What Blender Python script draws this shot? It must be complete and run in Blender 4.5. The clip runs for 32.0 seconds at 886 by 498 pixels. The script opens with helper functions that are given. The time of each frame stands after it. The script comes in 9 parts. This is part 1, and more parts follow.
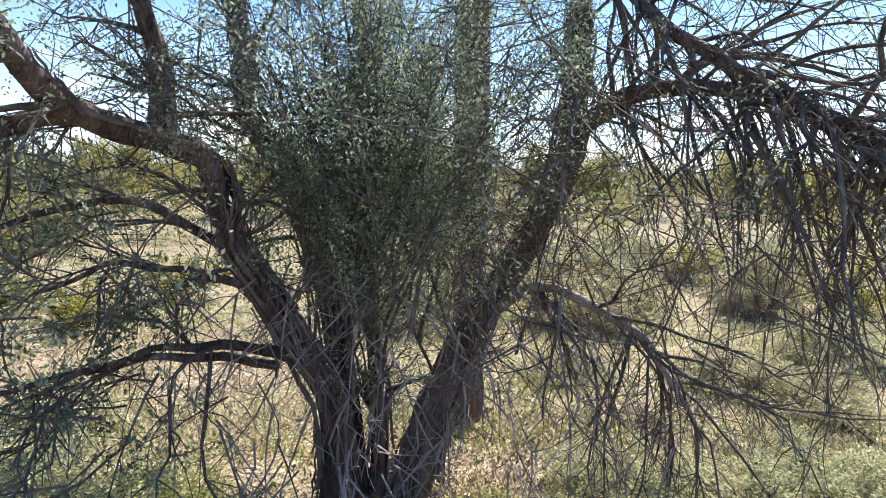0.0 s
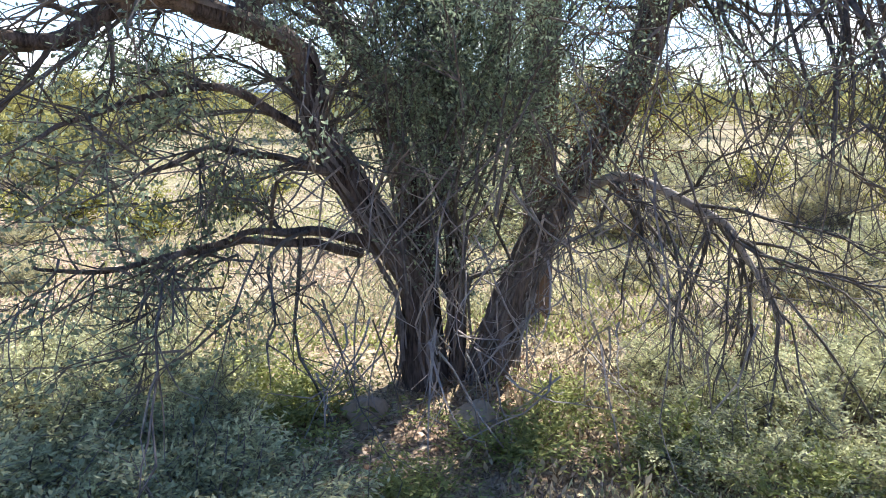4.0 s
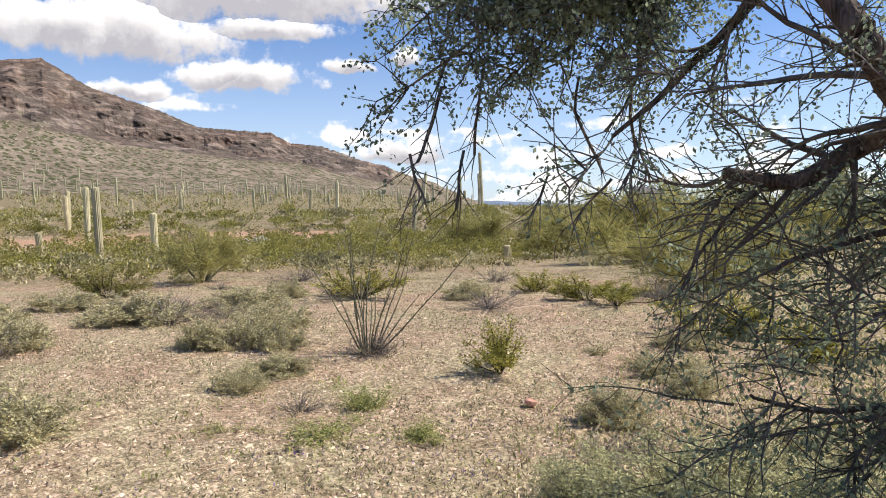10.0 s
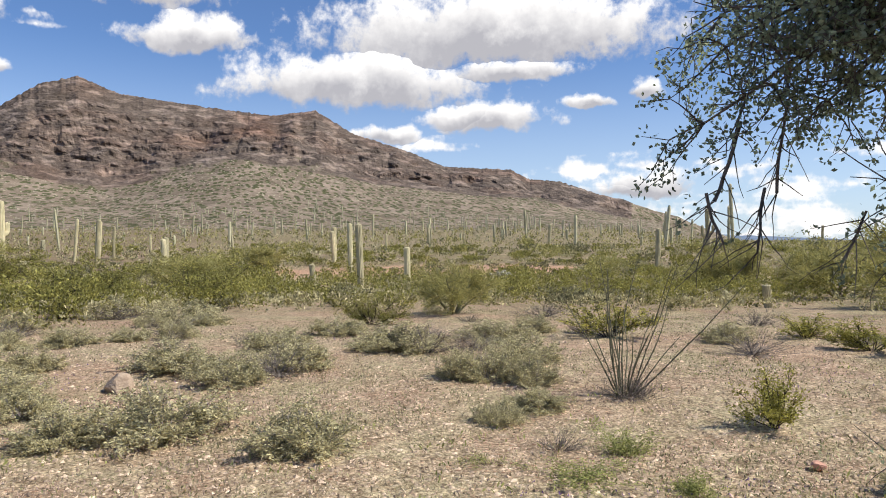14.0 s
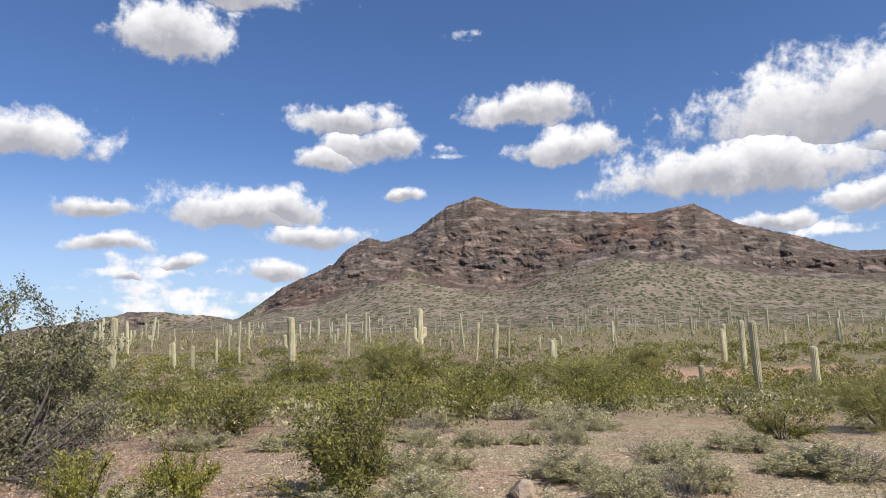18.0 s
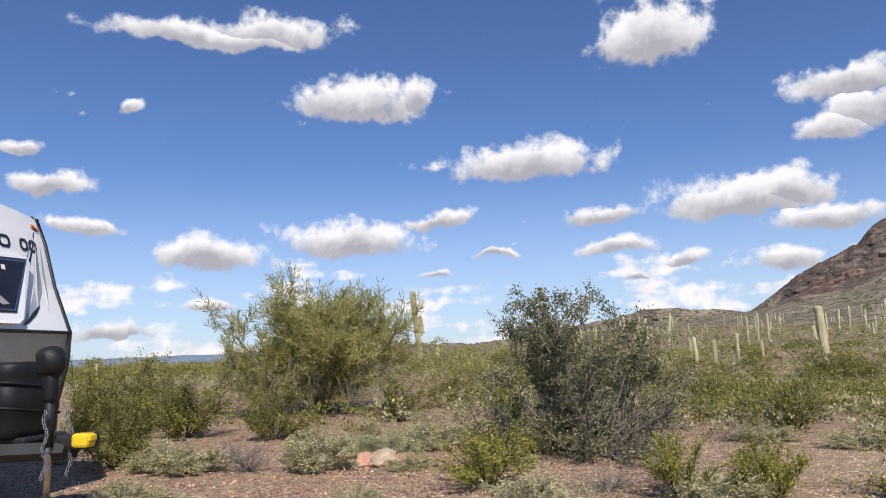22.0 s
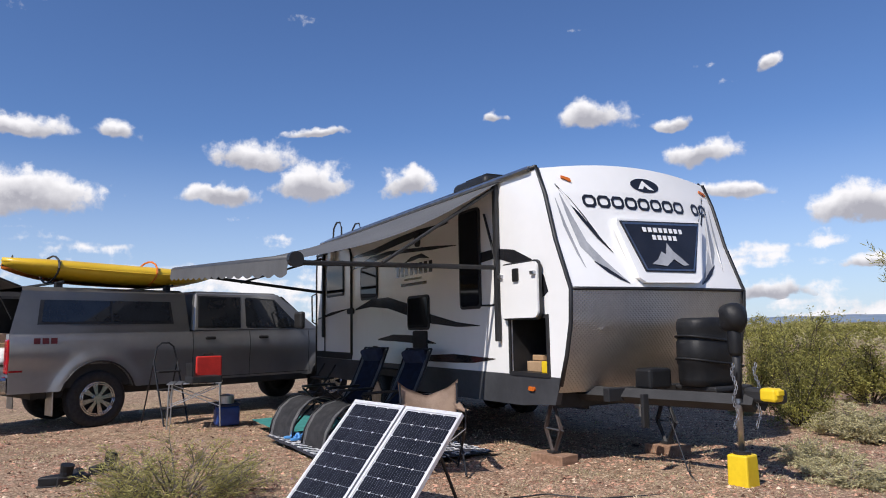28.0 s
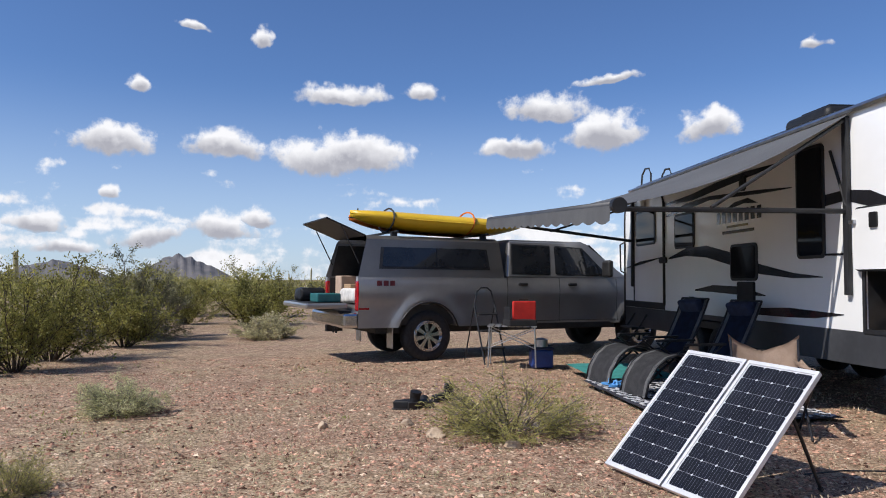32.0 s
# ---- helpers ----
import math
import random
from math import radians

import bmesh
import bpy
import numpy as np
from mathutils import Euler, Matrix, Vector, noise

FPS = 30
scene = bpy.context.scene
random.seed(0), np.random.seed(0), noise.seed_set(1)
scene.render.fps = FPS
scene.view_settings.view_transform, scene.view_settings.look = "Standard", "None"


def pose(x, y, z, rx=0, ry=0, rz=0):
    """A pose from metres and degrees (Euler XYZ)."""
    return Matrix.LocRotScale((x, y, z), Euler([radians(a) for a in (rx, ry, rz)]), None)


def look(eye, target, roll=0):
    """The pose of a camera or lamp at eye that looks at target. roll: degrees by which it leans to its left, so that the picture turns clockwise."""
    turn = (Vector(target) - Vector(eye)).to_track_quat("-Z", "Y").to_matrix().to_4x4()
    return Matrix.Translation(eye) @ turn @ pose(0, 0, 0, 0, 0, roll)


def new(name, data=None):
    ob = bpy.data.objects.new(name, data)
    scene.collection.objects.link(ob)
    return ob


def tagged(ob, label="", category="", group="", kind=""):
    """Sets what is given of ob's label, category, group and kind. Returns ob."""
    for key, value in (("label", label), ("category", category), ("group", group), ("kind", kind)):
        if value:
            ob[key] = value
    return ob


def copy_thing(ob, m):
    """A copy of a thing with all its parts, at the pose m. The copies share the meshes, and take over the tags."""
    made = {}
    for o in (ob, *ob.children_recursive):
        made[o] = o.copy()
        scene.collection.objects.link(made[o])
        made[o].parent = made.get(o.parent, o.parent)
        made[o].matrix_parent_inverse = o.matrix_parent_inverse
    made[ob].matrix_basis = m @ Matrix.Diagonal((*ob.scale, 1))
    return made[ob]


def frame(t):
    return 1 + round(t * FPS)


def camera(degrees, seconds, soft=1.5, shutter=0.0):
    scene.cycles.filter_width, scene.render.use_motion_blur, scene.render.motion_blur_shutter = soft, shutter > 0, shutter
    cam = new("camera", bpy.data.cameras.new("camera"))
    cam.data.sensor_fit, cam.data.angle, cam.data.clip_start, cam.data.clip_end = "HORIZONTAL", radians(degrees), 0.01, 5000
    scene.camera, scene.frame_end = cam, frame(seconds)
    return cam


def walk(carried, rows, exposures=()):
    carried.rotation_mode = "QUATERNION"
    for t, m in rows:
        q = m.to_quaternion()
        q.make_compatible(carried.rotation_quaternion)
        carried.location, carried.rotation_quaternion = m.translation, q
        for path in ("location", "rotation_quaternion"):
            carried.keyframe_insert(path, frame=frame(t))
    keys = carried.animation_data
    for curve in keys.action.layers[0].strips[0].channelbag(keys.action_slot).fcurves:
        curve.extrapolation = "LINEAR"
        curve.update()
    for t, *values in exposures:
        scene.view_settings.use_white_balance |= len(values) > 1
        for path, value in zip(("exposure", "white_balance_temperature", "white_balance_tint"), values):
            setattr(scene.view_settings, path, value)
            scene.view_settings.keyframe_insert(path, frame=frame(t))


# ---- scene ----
cam = camera(64.09, 32.0, 1.0)
PATH = [
    (0, pose(-0.068, 0.246, 1.327, 83.59, -0.86, 1.63)),
    (0.5, pose(-0.082, 0.252, 1.304, 82.41, -0.86, 1.20)),
    (1, pose(-0.085, 0.255, 1.290, 81.04, -1.09, 1.29)),
    (1.5, pose(-0.089, 0.239, 1.269, 80.13, -1.43, 1.58)),
    (2, pose(-0.103, 0.224, 1.245, 79.36, -1.68, 1.97)),
    (2.5, pose(-0.120, 0.214, 1.227, 78.59, -1.79, 2.54)),
    (4.5, pose(-0.216, 0.174, 1.187, 77.50, 0.80, 7.20)),
    (5, pose(-0.231, 0.183, 1.177, 77.73, 0.89, 11.27)),
    (5.5, pose(-0.269, 0.179, 1.171, 78.25, 0.86, 16.80)),
    (6, pose(-0.333, 0.176, 1.201, 78.31, 0.83, 22.42)),
    (6.5, pose(-0.361, 0.174, 1.214, 79.03, 0.71, 28.81)),
    (7, pose(-0.382, 0.162, 1.230, 79.99, 0.53, 34.19)),
    (7.5, pose(-0.390, 0.145, 1.244, 81.26, 0.25, 39.14)),
    (8, pose(-0.388, 0.108, 1.257, 82.74, 0.12, 43.07)),
    (8.5, pose(-0.399, 0.101, 1.263, 84.01, 0.15, 46.06)),
    (9, pose(-0.411, 0.096, 1.266, 84.99, 0.11, 48.52)),
    (9.5, pose(-0.418, 0.097, 1.265, 85.80, 0.23, 51.05)),
    (10, pose(-0.418, 0.087, 1.271, 86.47, 0.38, 53.63)),
    (10.5, pose(-0.431, 0.077, 1.273, 87.14, 0.66, 56.35)),
    (11, pose(-0.441, 0.071, 1.276, 87.76, 0.94, 58.82)),
    (11.5, pose(-0.449, 0.063, 1.275, 88.34, 1.03, 61.05)),
    (12, pose(-0.471, 0.047, 1.274, 88.83, 1.03, 63.29)),
    (12.5, pose(-0.469, 0.023, 1.283, 89.19, 0.89, 65.44)),
    (13, pose(-0.482, -0.001, 1.284, 89.43, 0.57, 67.73)),
    (13.5, pose(-0.483, -0.028, 1.288, 89.48, 0.38, 70.02)),
    (15.5, pose(-0.533, -0.123, 1.310, 89.99, 0.22, 81.99)),
    (16, pose(-0.534, -0.154, 1.322, 91.16, 0.40, 85.24)),
    (16.5, pose(-0.515, -0.174, 1.336, 92.84, 0.64, 88.69)),
    (17, pose(-0.529, -0.189, 1.367, 94.79, 0.79, 92.93)),
    (17.5, pose(-0.562, -0.164, 1.381, 96.60, 0.85, 97.89)),
    (18, pose(-0.603, -0.125, 1.382, 97.61, 0.97, 102.77)),
    (18.5, pose(-0.596, -0.128, 1.375, 98.00, 0.95, 107.32)),
    (19, pose(-0.584, -0.141, 1.374, 98.00, 1.16, 112.26)),
    (19.5, pose(-0.605, -0.165, 1.379, 97.80, 1.38, 117.35)),
    (20, pose(-0.610, -0.189, 1.382, 97.67, 1.64, 122.61)),
    (20.5, pose(-0.497, -0.207, 1.396, 97.69, 1.84, 127.42)),
    (21, pose(-0.266, -0.240, 1.398, 97.83, 2.14, 132.01)),
    (21.5, pose(-0.090, -0.301, 1.385, 98.09, 2.19, 137.18)),
    (22, pose(-0.065, -0.368, 1.377, 98.30, 2.16, 142.36)),
    (22.5, pose(-0.042, -0.403, 1.371, 98.40, 1.88, 147.58)),
    (23, pose(-0.019, -0.405, 1.377, 98.34, 1.44, 151.91)),
    (23.5, pose(-0.012, -0.427, 1.379, 98.16, 1.00, 155.89)),
    (24, pose(0.021, -0.449, 1.373, 97.98, 0.72, 160.40)),
    (24.5, pose(0.032, -0.460, 1.366, 97.75, 0.54, 165.33)),
    (25, pose(0.009, -0.472, 1.372, 97.53, 0.49, 170.80)),
    (25.5, pose(-0.005, -0.478, 1.372, 97.43, 0.61, 175.48)),
    (26, pose(0.006, -0.503, 1.369, 97.39, 0.58, 179.34)),
    (26.5, pose(0.025, -0.500, 1.378, 97.24, 0.65, 182.78)),
    (28.5, pose(0.045, -0.474, 1.356, 96.03, 1.05, 194.89)),
    (29, pose(0.061, -0.470, 1.338, 95.45, 1.05, 197.43)),
    (29.5, pose(0.105, -0.484, 1.338, 94.67, 0.94, 200.09)),
    (30, pose(0.149, -0.490, 1.335, 94.12, 0.73, 202.71)),
    (30.5, pose(0.198, -0.488, 1.334, 93.61, 0.46, 205.37)),
    (31, pose(0.230, -0.465, 1.338, 93.21, 0.14, 208.51)),
    (31.5, pose(0.268, -0.442, 1.334, 92.87, -0.23, 211.90)),
    (32, pose(0.311, -0.415, 1.342, 92.55, -0.32, 215.54)),
]
walk(cam, PATH, [(0, 1.0, 6350, 11), (2.0, 1.25, 6200, 10), (5.0, 1.32, 6100, 9), (6.0, 1.05, 6050, 8), (7.0, 0.65, 6150, 9), (8.0, 0.5, 6650, 11), (9.0, 0.4, 6750, 12), (13.0, 0.22, 6700, 11), (16.0, 0.06, 6500, 10), (18.0, 0.0, 6450, 12), (26.0, -0.03, 6450, 14), (32.0, -0.05, 6350, 12)])
# ---- world, sun ----
SUN_YAW, SUN_UP = -27.0, 48.0
world = bpy.data.worlds.new("sky")
scene.world = world
world.use_nodes = True


def sky_nodes():
    nt = world.node_tree
    nt.nodes.clear()
    L = nt.links

    def n(kind, **kw):
        nd = nt.nodes.new(kind)
        for k, v in kw.items():
            if k == "operation":
                nd.operation = v
            elif k == "use_clamp":
                nd.use_clamp = v
        return nd

    def m(op, a, b=None, c=None, clamp=False):
        nd = n("ShaderNodeMath", operation=op, use_clamp=clamp)
        for i, v in enumerate((a, b, c)):
            if v is None:
                continue
            if isinstance(v, (int, float)):
                nd.inputs[i].default_value = v
            else:
                L.new(v, nd.inputs[i])
        return nd.outputs[0]

    sky = n("ShaderNodeTexSky")
    sky.sky_type = "NISHITA"
    sky.sun_disc = False
    sky.sun_elevation = radians(SUN_UP)
    sky.sun_rotation = radians(-SUN_YAW)
    sky.altitude = 600
    sky.air_density = 1.0
    sky.dust_density = 0.35
    sky.ozone_density = 3.0
    tc = n("ShaderNodeTexCoord")
    sep = n("ShaderNodeSeparateXYZ")
    L.new(tc.outputs["Generated"], sep.inputs[0])
    X, Y, Z = sep.outputs
    # slow bending of the directions gives the clouds their ragged outline
    def fbm(scale, detail, rough):
        t = n("ShaderNodeTexNoise")
        t.inputs["Scale"].default_value = scale
        t.inputs["Detail"].default_value = detail
        t.inputs["Roughness"].default_value = rough
        L.new(tc.outputs["Generated"], t.inputs["Vector"])
        return t
    # degrees of yaw, counted so that the seam lies where nothing is seen (yaw -70)
    s, c = math.sin(radians(-70 + 180)), math.cos(radians(-70 + 180))
    xr = m("ADD", m("MULTIPLY", X, -s), m("MULTIPLY", Y, c))
    yr = m("SUBTRACT", m("MULTIPLY", X, -c), m("MULTIPLY", Y, s))
    yaw = m("ADD", m("MULTIPLY", m("ARCTAN2", yr, xr), 57.29578), -70.0 + 180.0)
    up = m("MULTIPLY", m("ARCSINE", Z), 57.29578)
    w1, w2, w3 = fbm(9.0, 4.0, 0.6), fbm(26.0, 6.0, 0.62), fbm(60.0, 5.0, 0.6)
    sw = n("ShaderNodeSeparateXYZ")
    L.new(w1.outputs["Color"], sw.inputs[0])
    yaw = m("ADD", yaw, m("MULTIPLY_ADD", sw.outputs[0], 5.0, -2.5))
    upw = m("ADD", up, m("MULTIPLY_ADD", sw.outputs[1], 3.0, -1.5))
    best, rel = None, None
    for cy, cu, w, h in CLOUDS:
        dx = m("MULTIPLY", m("SUBTRACT", yaw, cy), 1.0 / w)
        dy = m("SUBTRACT", upw, cu)
        # flat undersides: the lower half of a cloud is thinner than its heap
        dy = m("MAXIMUM", m("MULTIPLY", dy, 1.0 / h), m("MULTIPLY", dy, -1.9 / h))
        d = m("SUBTRACT", 1.0, m("SQRT", m("ADD", m("MULTIPLY", dx, dx), m("MULTIPLY", dy, dy))))
        r = m("MULTIPLY", m("SUBTRACT", upw, cu), 1.0 / h)
        if best is None:
            best, rel = d, r
        else:
            gt = m("GREATER_THAN", d, best)
            rel = m("ADD", m("MULTIPLY", r, gt), m("MULTIPLY", rel, m("SUBTRACT", 1.0, gt)))
            best = m("MAXIMUM", best, d)
    # small stray puffs and a low bank of cloud over the horizon
    cv = n("ShaderNodeCombineXYZ")
    L.new(m("MULTIPLY", yaw, 0.115), cv.inputs[0])
    L.new(m("MULTIPLY", up, 0.42), cv.inputs[1])
    low = n("ShaderNodeTexNoise")
    low.inputs["Scale"].default_value, low.inputs["Detail"].default_value, low.inputs["Roughness"].default_value = 1.0, 3.0, 0.5
    L.new(cv.outputs[0], low.inputs["Vector"])
    win = n("ShaderNodeMapRange")
    win.interpolation_type = "SMOOTHSTEP"
    win.inputs["From Min"].default_value, win.inputs["From Max"].default_value = 10.5, 3.5
    L.new(up, win.inputs["Value"])
    bank = m("ADD", m("MULTIPLY_ADD", low.outputs[0], 3.6, -1.85), m("MULTIPLY_ADD", win.outputs[0], 0.8, -0.8))
    gt = m("GREATER_THAN", bank, best)
    rel = m("ADD", m("MULTIPLY", m("MULTIPLY_ADD", bank, 0.6, 0.25), gt), m("MULTIPLY", rel, m("SUBTRACT", 1.0, gt)))
    best = m("MAXIMUM", best, bank)
    nz = m("MULTIPLY_ADD", w2.outputs[0], 1.7, -0.85)
    nz = m("ADD", nz, m("MULTIPLY_ADD", w3.outputs[0], 0.6, -0.3))
    dens = m("ADD", m("ADD", best, nz), 0.09)
    mr = n("ShaderNodeMapRange")
    mr.interpolation_type = "SMOOTHSTEP"
    mr.inputs["From Min"].default_value = -0.02
    mr.inputs["From Max"].default_value = 0.5
    L.new(dens, mr.inputs["Value"])
    alpha = mr.outputs[0]
    # thick flat undersides are grey, thin edges and heaped tops white
    thick = m("MULTIPLY", m("MAXIMUM", m("MINIMUM", dens, 0.9), 0.0), -0.45)
    shade = m("ADD", m("ADD", m("MULTIPLY_ADD", rel, 0.8, 0.60), thick), m("MULTIPLY_ADD", w2.outputs[0], 1.3, -0.65), clamp=False)
    ramp = n("ShaderNodeValToRGB")
    ramp.color_ramp.elements[0].position, ramp.color_ramp.elements[0].color = 0.15, (0.45, 0.455, 0.5, 1)
    ramp.color_ramp.elements[1].position, ramp.color_ramp.elements[1].color = 0.8, (1.0, 1.0, 1.0, 1)
    L.new(shade, ramp.inputs[0])
    # far haze whitens the lowest degrees
    hz = n("ShaderNodeMapRange")
    hz.inputs["From Min"].default_value, hz.inputs["From Max"].default_value = 16.0, 0.0
    hz.interpolation_type = "SMOOTHSTEP"
    L.new(up, hz.inputs["Value"])
    hazes = m("MULTIPLY", hz.outputs[0], HAZE)
    bg1, bg2, mix = n("ShaderNodeBackground"), n("ShaderNodeBackground"), n("ShaderNodeMixShader")
    bg3, mix2 = n("ShaderNodeBackground"), n("ShaderNodeMixShader")
    hue = n("ShaderNodeMix")
    hue.data_type, hue.blend_type = "RGBA", "MULTIPLY"
    hue.inputs[0].default_value = 1.0
    L.new(sky.outputs[0], hue.inputs[6])
    hue.inputs[7].default_value = SKY_TINT
    L.new(hue.outputs[2], bg1.inputs[0])
    bg1.inputs[1].default_value = SKY
    bg3.inputs[0].default_value, bg3.inputs[1].default_value = (0.72, 0.84, 1.0, 1), 0.92
    L.new(hazes, mix2.inputs[0])
    L.new(bg1.outputs[0], mix2.inputs[1])
    L.new(bg3.outputs[0], mix2.inputs[2])
    L.new(ramp.outputs[0], bg2.inputs[0])
    bg2.inputs[1].default_value = 1.0
    L.new(alpha, mix.inputs[0])
    L.new(mix2.outputs[0], mix.inputs[1])
    L.new(bg2.outputs[0], mix.inputs[2])
    out = n("ShaderNodeOutputWorld")
    L.new(mix.outputs[0], out.inputs[0])


SKY, HAZE, SKY_TINT = 0.100, 0.5, (0.76, 0.93, 1.19, 1)
# yaw, elevation, half width, half height of the heaped clouds, in degrees
CLOUDS = []
CLOUDS += [(68.5, 15.8, 15.5, 4.7), (79.5, 12.2, 11.0, 3.1), (68.8, 9.5, 4.5, 1.6), (77.2, 8.4, 2.9, 0.9), (110.3, 17.4, 4.7, 1.7), (112.1, 14.7, 2.7, 1.5), (106.4, 15.7, 2.4, 1.5), (106.0, 11.8, 1.8, 0.7), (95.3, 18.3, 5.3, 2.1), (92.6, 15.2, 4.7, 1.7), (115.3, 10.5, 3.2, 2.0), (112.8, 8.2, 4.8, 1.5), (116.0, 5.4, 2.6, 1.3), (61.5, 10.6, 1.9, 0.7), (57.2, 11.7, 1.5, 0.8), (57.2, 4.0, 4.8, 0.9), (70.4, 9.7, 3.9, 1.5), (56.8, 4.1, 4.8, 1.4), (67.2, 13.1, 5.8, 1.3)]
CLOUDS += [(124.3, 23.2, 5.0, 2.8), (120.5, 26.7, 7.9, 2.1), (134.9, 14.4, 6.3, 2.3), (108.8, 15.5, 4.7, 1.9), (118.7, 10.2, 6.3, 2.5), (129.4, 10.3, 3.2, 1.0), (128.0, 7.7, 3.0, 1.0), (122.6, 6.5, 2.0, 0.7), (141.9, 10.6, 2.8, 0.9), (137.7, 7.4, 1.9, 0.4), (143.0, 6.1, 1.3, 0.5), (143.8, 20.2, 1.7, 1.9), (126.3, 5.2, 1.1, 0.5)]
CLOUDS += [(155.3, 25.1, 5.5, 2.0), (162.9, 24.3, 2.8, 1.0), (148.7, 19.8, 6.4, 2.4), (179.2, 16.2, 2.7, 1.5), (166.3, 18.8, 1.1, 0.7), (149.6, 8.9, 5.8, 1.9), (160.6, 7.8, 4.7, 1.7), (172.0, 12.9, 2.9, 1.4), (169.8, 9.9, 2.4, 0.9), (160.6, 4.2, 2.2, 0.7), (166.7, 2.1, 3.1, 1.1)]
CLOUDS += [(207.4, 13.5, 3.9, 1.7), (202.7, 11.5, 3.5, 1.9), (209.7, 10.5, 2.5, 1.1), (194.9, 11.3, 2.1, 1.6), (174.2, 15.7, 1.9, 0.6), (160.7, 24.4, 8.6, 1.2), (187.1, 16.7, 1.0, 0.7), (201.9, 15.3, 2.7, 0.5)]
CLOUDS += [(240.8, 10.0, 3.4, 1.6), (233.2, 9.7, 3.3, 1.5), (224.0, 9.6, 6.0, 2.0), (223.8, 14.2, 3.7, 1.1), (217.7, 14.8, 1.9, 0.9), (239.3, 14.0, 0.9, 0.7), (235.2, 18.9, 1.5, 0.5), (229.9, 18.6, 0.6, 1.0), (240.5, 6.2, 0.8, 0.7), (245.6, 3.7, 1.9, 1.0), (238.3, 3.1, 2.5, 1.1), (233.0, 3.5, 2.9, 1.5), (230.3, 4.6, 1.4, 1.1), (244.2, 2.3, 3.1, 0.8)]
sky_nodes()
sun = new("sun", bpy.data.lights.new("sun", "SUN"))
sun.data.energy, sun.data.angle, sun.data.color = 5.0, radians(0.6), (1.0, 0.95, 0.87)
_sy = radians(SUN_YAW)
_sd = Vector((-math.sin(_sy) * math.cos(radians(SUN_UP)), math.cos(_sy) * math.cos(radians(SUN_UP)), math.sin(radians(SUN_UP))))
sun.matrix_world = look(_sd * 50, (0, 0, 0))

# ---- materials ----
def mat(name, a, b=None, scale=6.0, rough=0.8, metal=0.0, bump=0.0, bscale=40.0, vary=0.0, detail=5.0, stretch=(1, 1, 1), spec=0.5, coat=0.0, island=0.0, fine=0.35, trans=0.0):
    """A surface of two colours broken up at two scales, with fine relief. vary: lightness from object to object; island: from piece to piece."""
    m = bpy.data.materials.new(name)
    m.use_nodes = True
    nt = m.node_tree
    L = nt.links
    bs = nt.nodes["Principled BSDF"]
    b = b or tuple(v * 0.72 for v in a)
    tc, mp = nt.nodes.new("ShaderNodeTexCoord"), nt.nodes.new("ShaderNodeMapping")
    mp.inputs["Scale"].default_value = stretch
    L.new(tc.outputs["Object"], mp.inputs[0])
    n1, n2 = nt.nodes.new("ShaderNodeTexNoise"), nt.nodes.new("ShaderNodeTexNoise")
    for n, s in ((n1, scale), (n2, scale * 9.0)):
        n.inputs["Scale"].default_value, n.inputs["Detail"].default_value = s, detail
        L.new(mp.outputs[0], n.inputs["Vector"])
    r = nt.nodes.new("ShaderNodeMath")
    r.operation = "MULTIPLY_ADD"
    r.inputs[1].default_value = fine
    L.new(n2.outputs[0], r.inputs[0])
    L.new(n1.outputs[0], r.inputs[2])
    ramp = nt.nodes.new("ShaderNodeValToRGB")
    e = ramp.color_ramp.elements
    e[0].position, e[0].color = 0.42 + fine * 0.3, (*b, 1)
    e[1].position, e[1].color = 0.62 + fine * 0.6, (*a, 1)
    L.new(r.outputs[0], ramp.inputs[0])
    col = ramp.outputs[0]
    if vary or island:
        hs = nt.nodes.new("ShaderNodeHueSaturation")
        mr = nt.nodes.new("ShaderNodeMapRange")
        k = vary or island
        mr.inputs["To Min"].default_value, mr.inputs["To Max"].default_value = 1 - k, 1 + k
        if vary:
            L.new(nt.nodes.new("ShaderNodeObjectInfo").outputs["Random"], mr.inputs[0])
        else:
            L.new(nt.nodes.new("ShaderNodeNewGeometry").outputs["Random Per Island"], mr.inputs[0])
        L.new(mr.outputs[0], hs.inputs["Value"])
        L.new(col, hs.inputs["Color"])
        col = hs.outputs[0]
    L.new(col, bs.inputs["Base Color"])
    bs.inputs["Roughness"].default_value, bs.inputs["Metallic"].default_value = rough, metal
    bs.inputs["Specular IOR Level"].default_value = spec
    bs.inputs["Coat Weight"].default_value = coat
    bs.inputs["Coat Roughness"].default_value = 0.06
    if bump:
        bn, bt = nt.nodes.new("ShaderNodeTexNoise"), nt.nodes.new("ShaderNodeBump")
        bn.inputs["Scale"].default_value, bn.inputs["Detail"].default_value = bscale, 6.0
        L.new(mp.outputs[0], bn.inputs["Vector"])
        bt.inputs["Strength"].default_value, bt.inputs["Distance"].default_value = bump, 0.02
        L.new(bn.outputs[0], bt.inputs["Height"])
        L.new(bt.outputs[0], bs.inputs["Normal"])
    if trans:
        tr, mx = nt.nodes.new("ShaderNodeBsdfTranslucent"), nt.nodes.new("ShaderNodeMixShader")
        L.new(col, tr.inputs[0])
        mx.inputs[0].default_value = trans
        L.new(bs.outputs[0], mx.inputs[1])
        L.new(tr.outputs[0], mx.inputs[2])
        L.new(mx.outputs[0], nt.nodes["Material Output"].inputs[0])
    return m


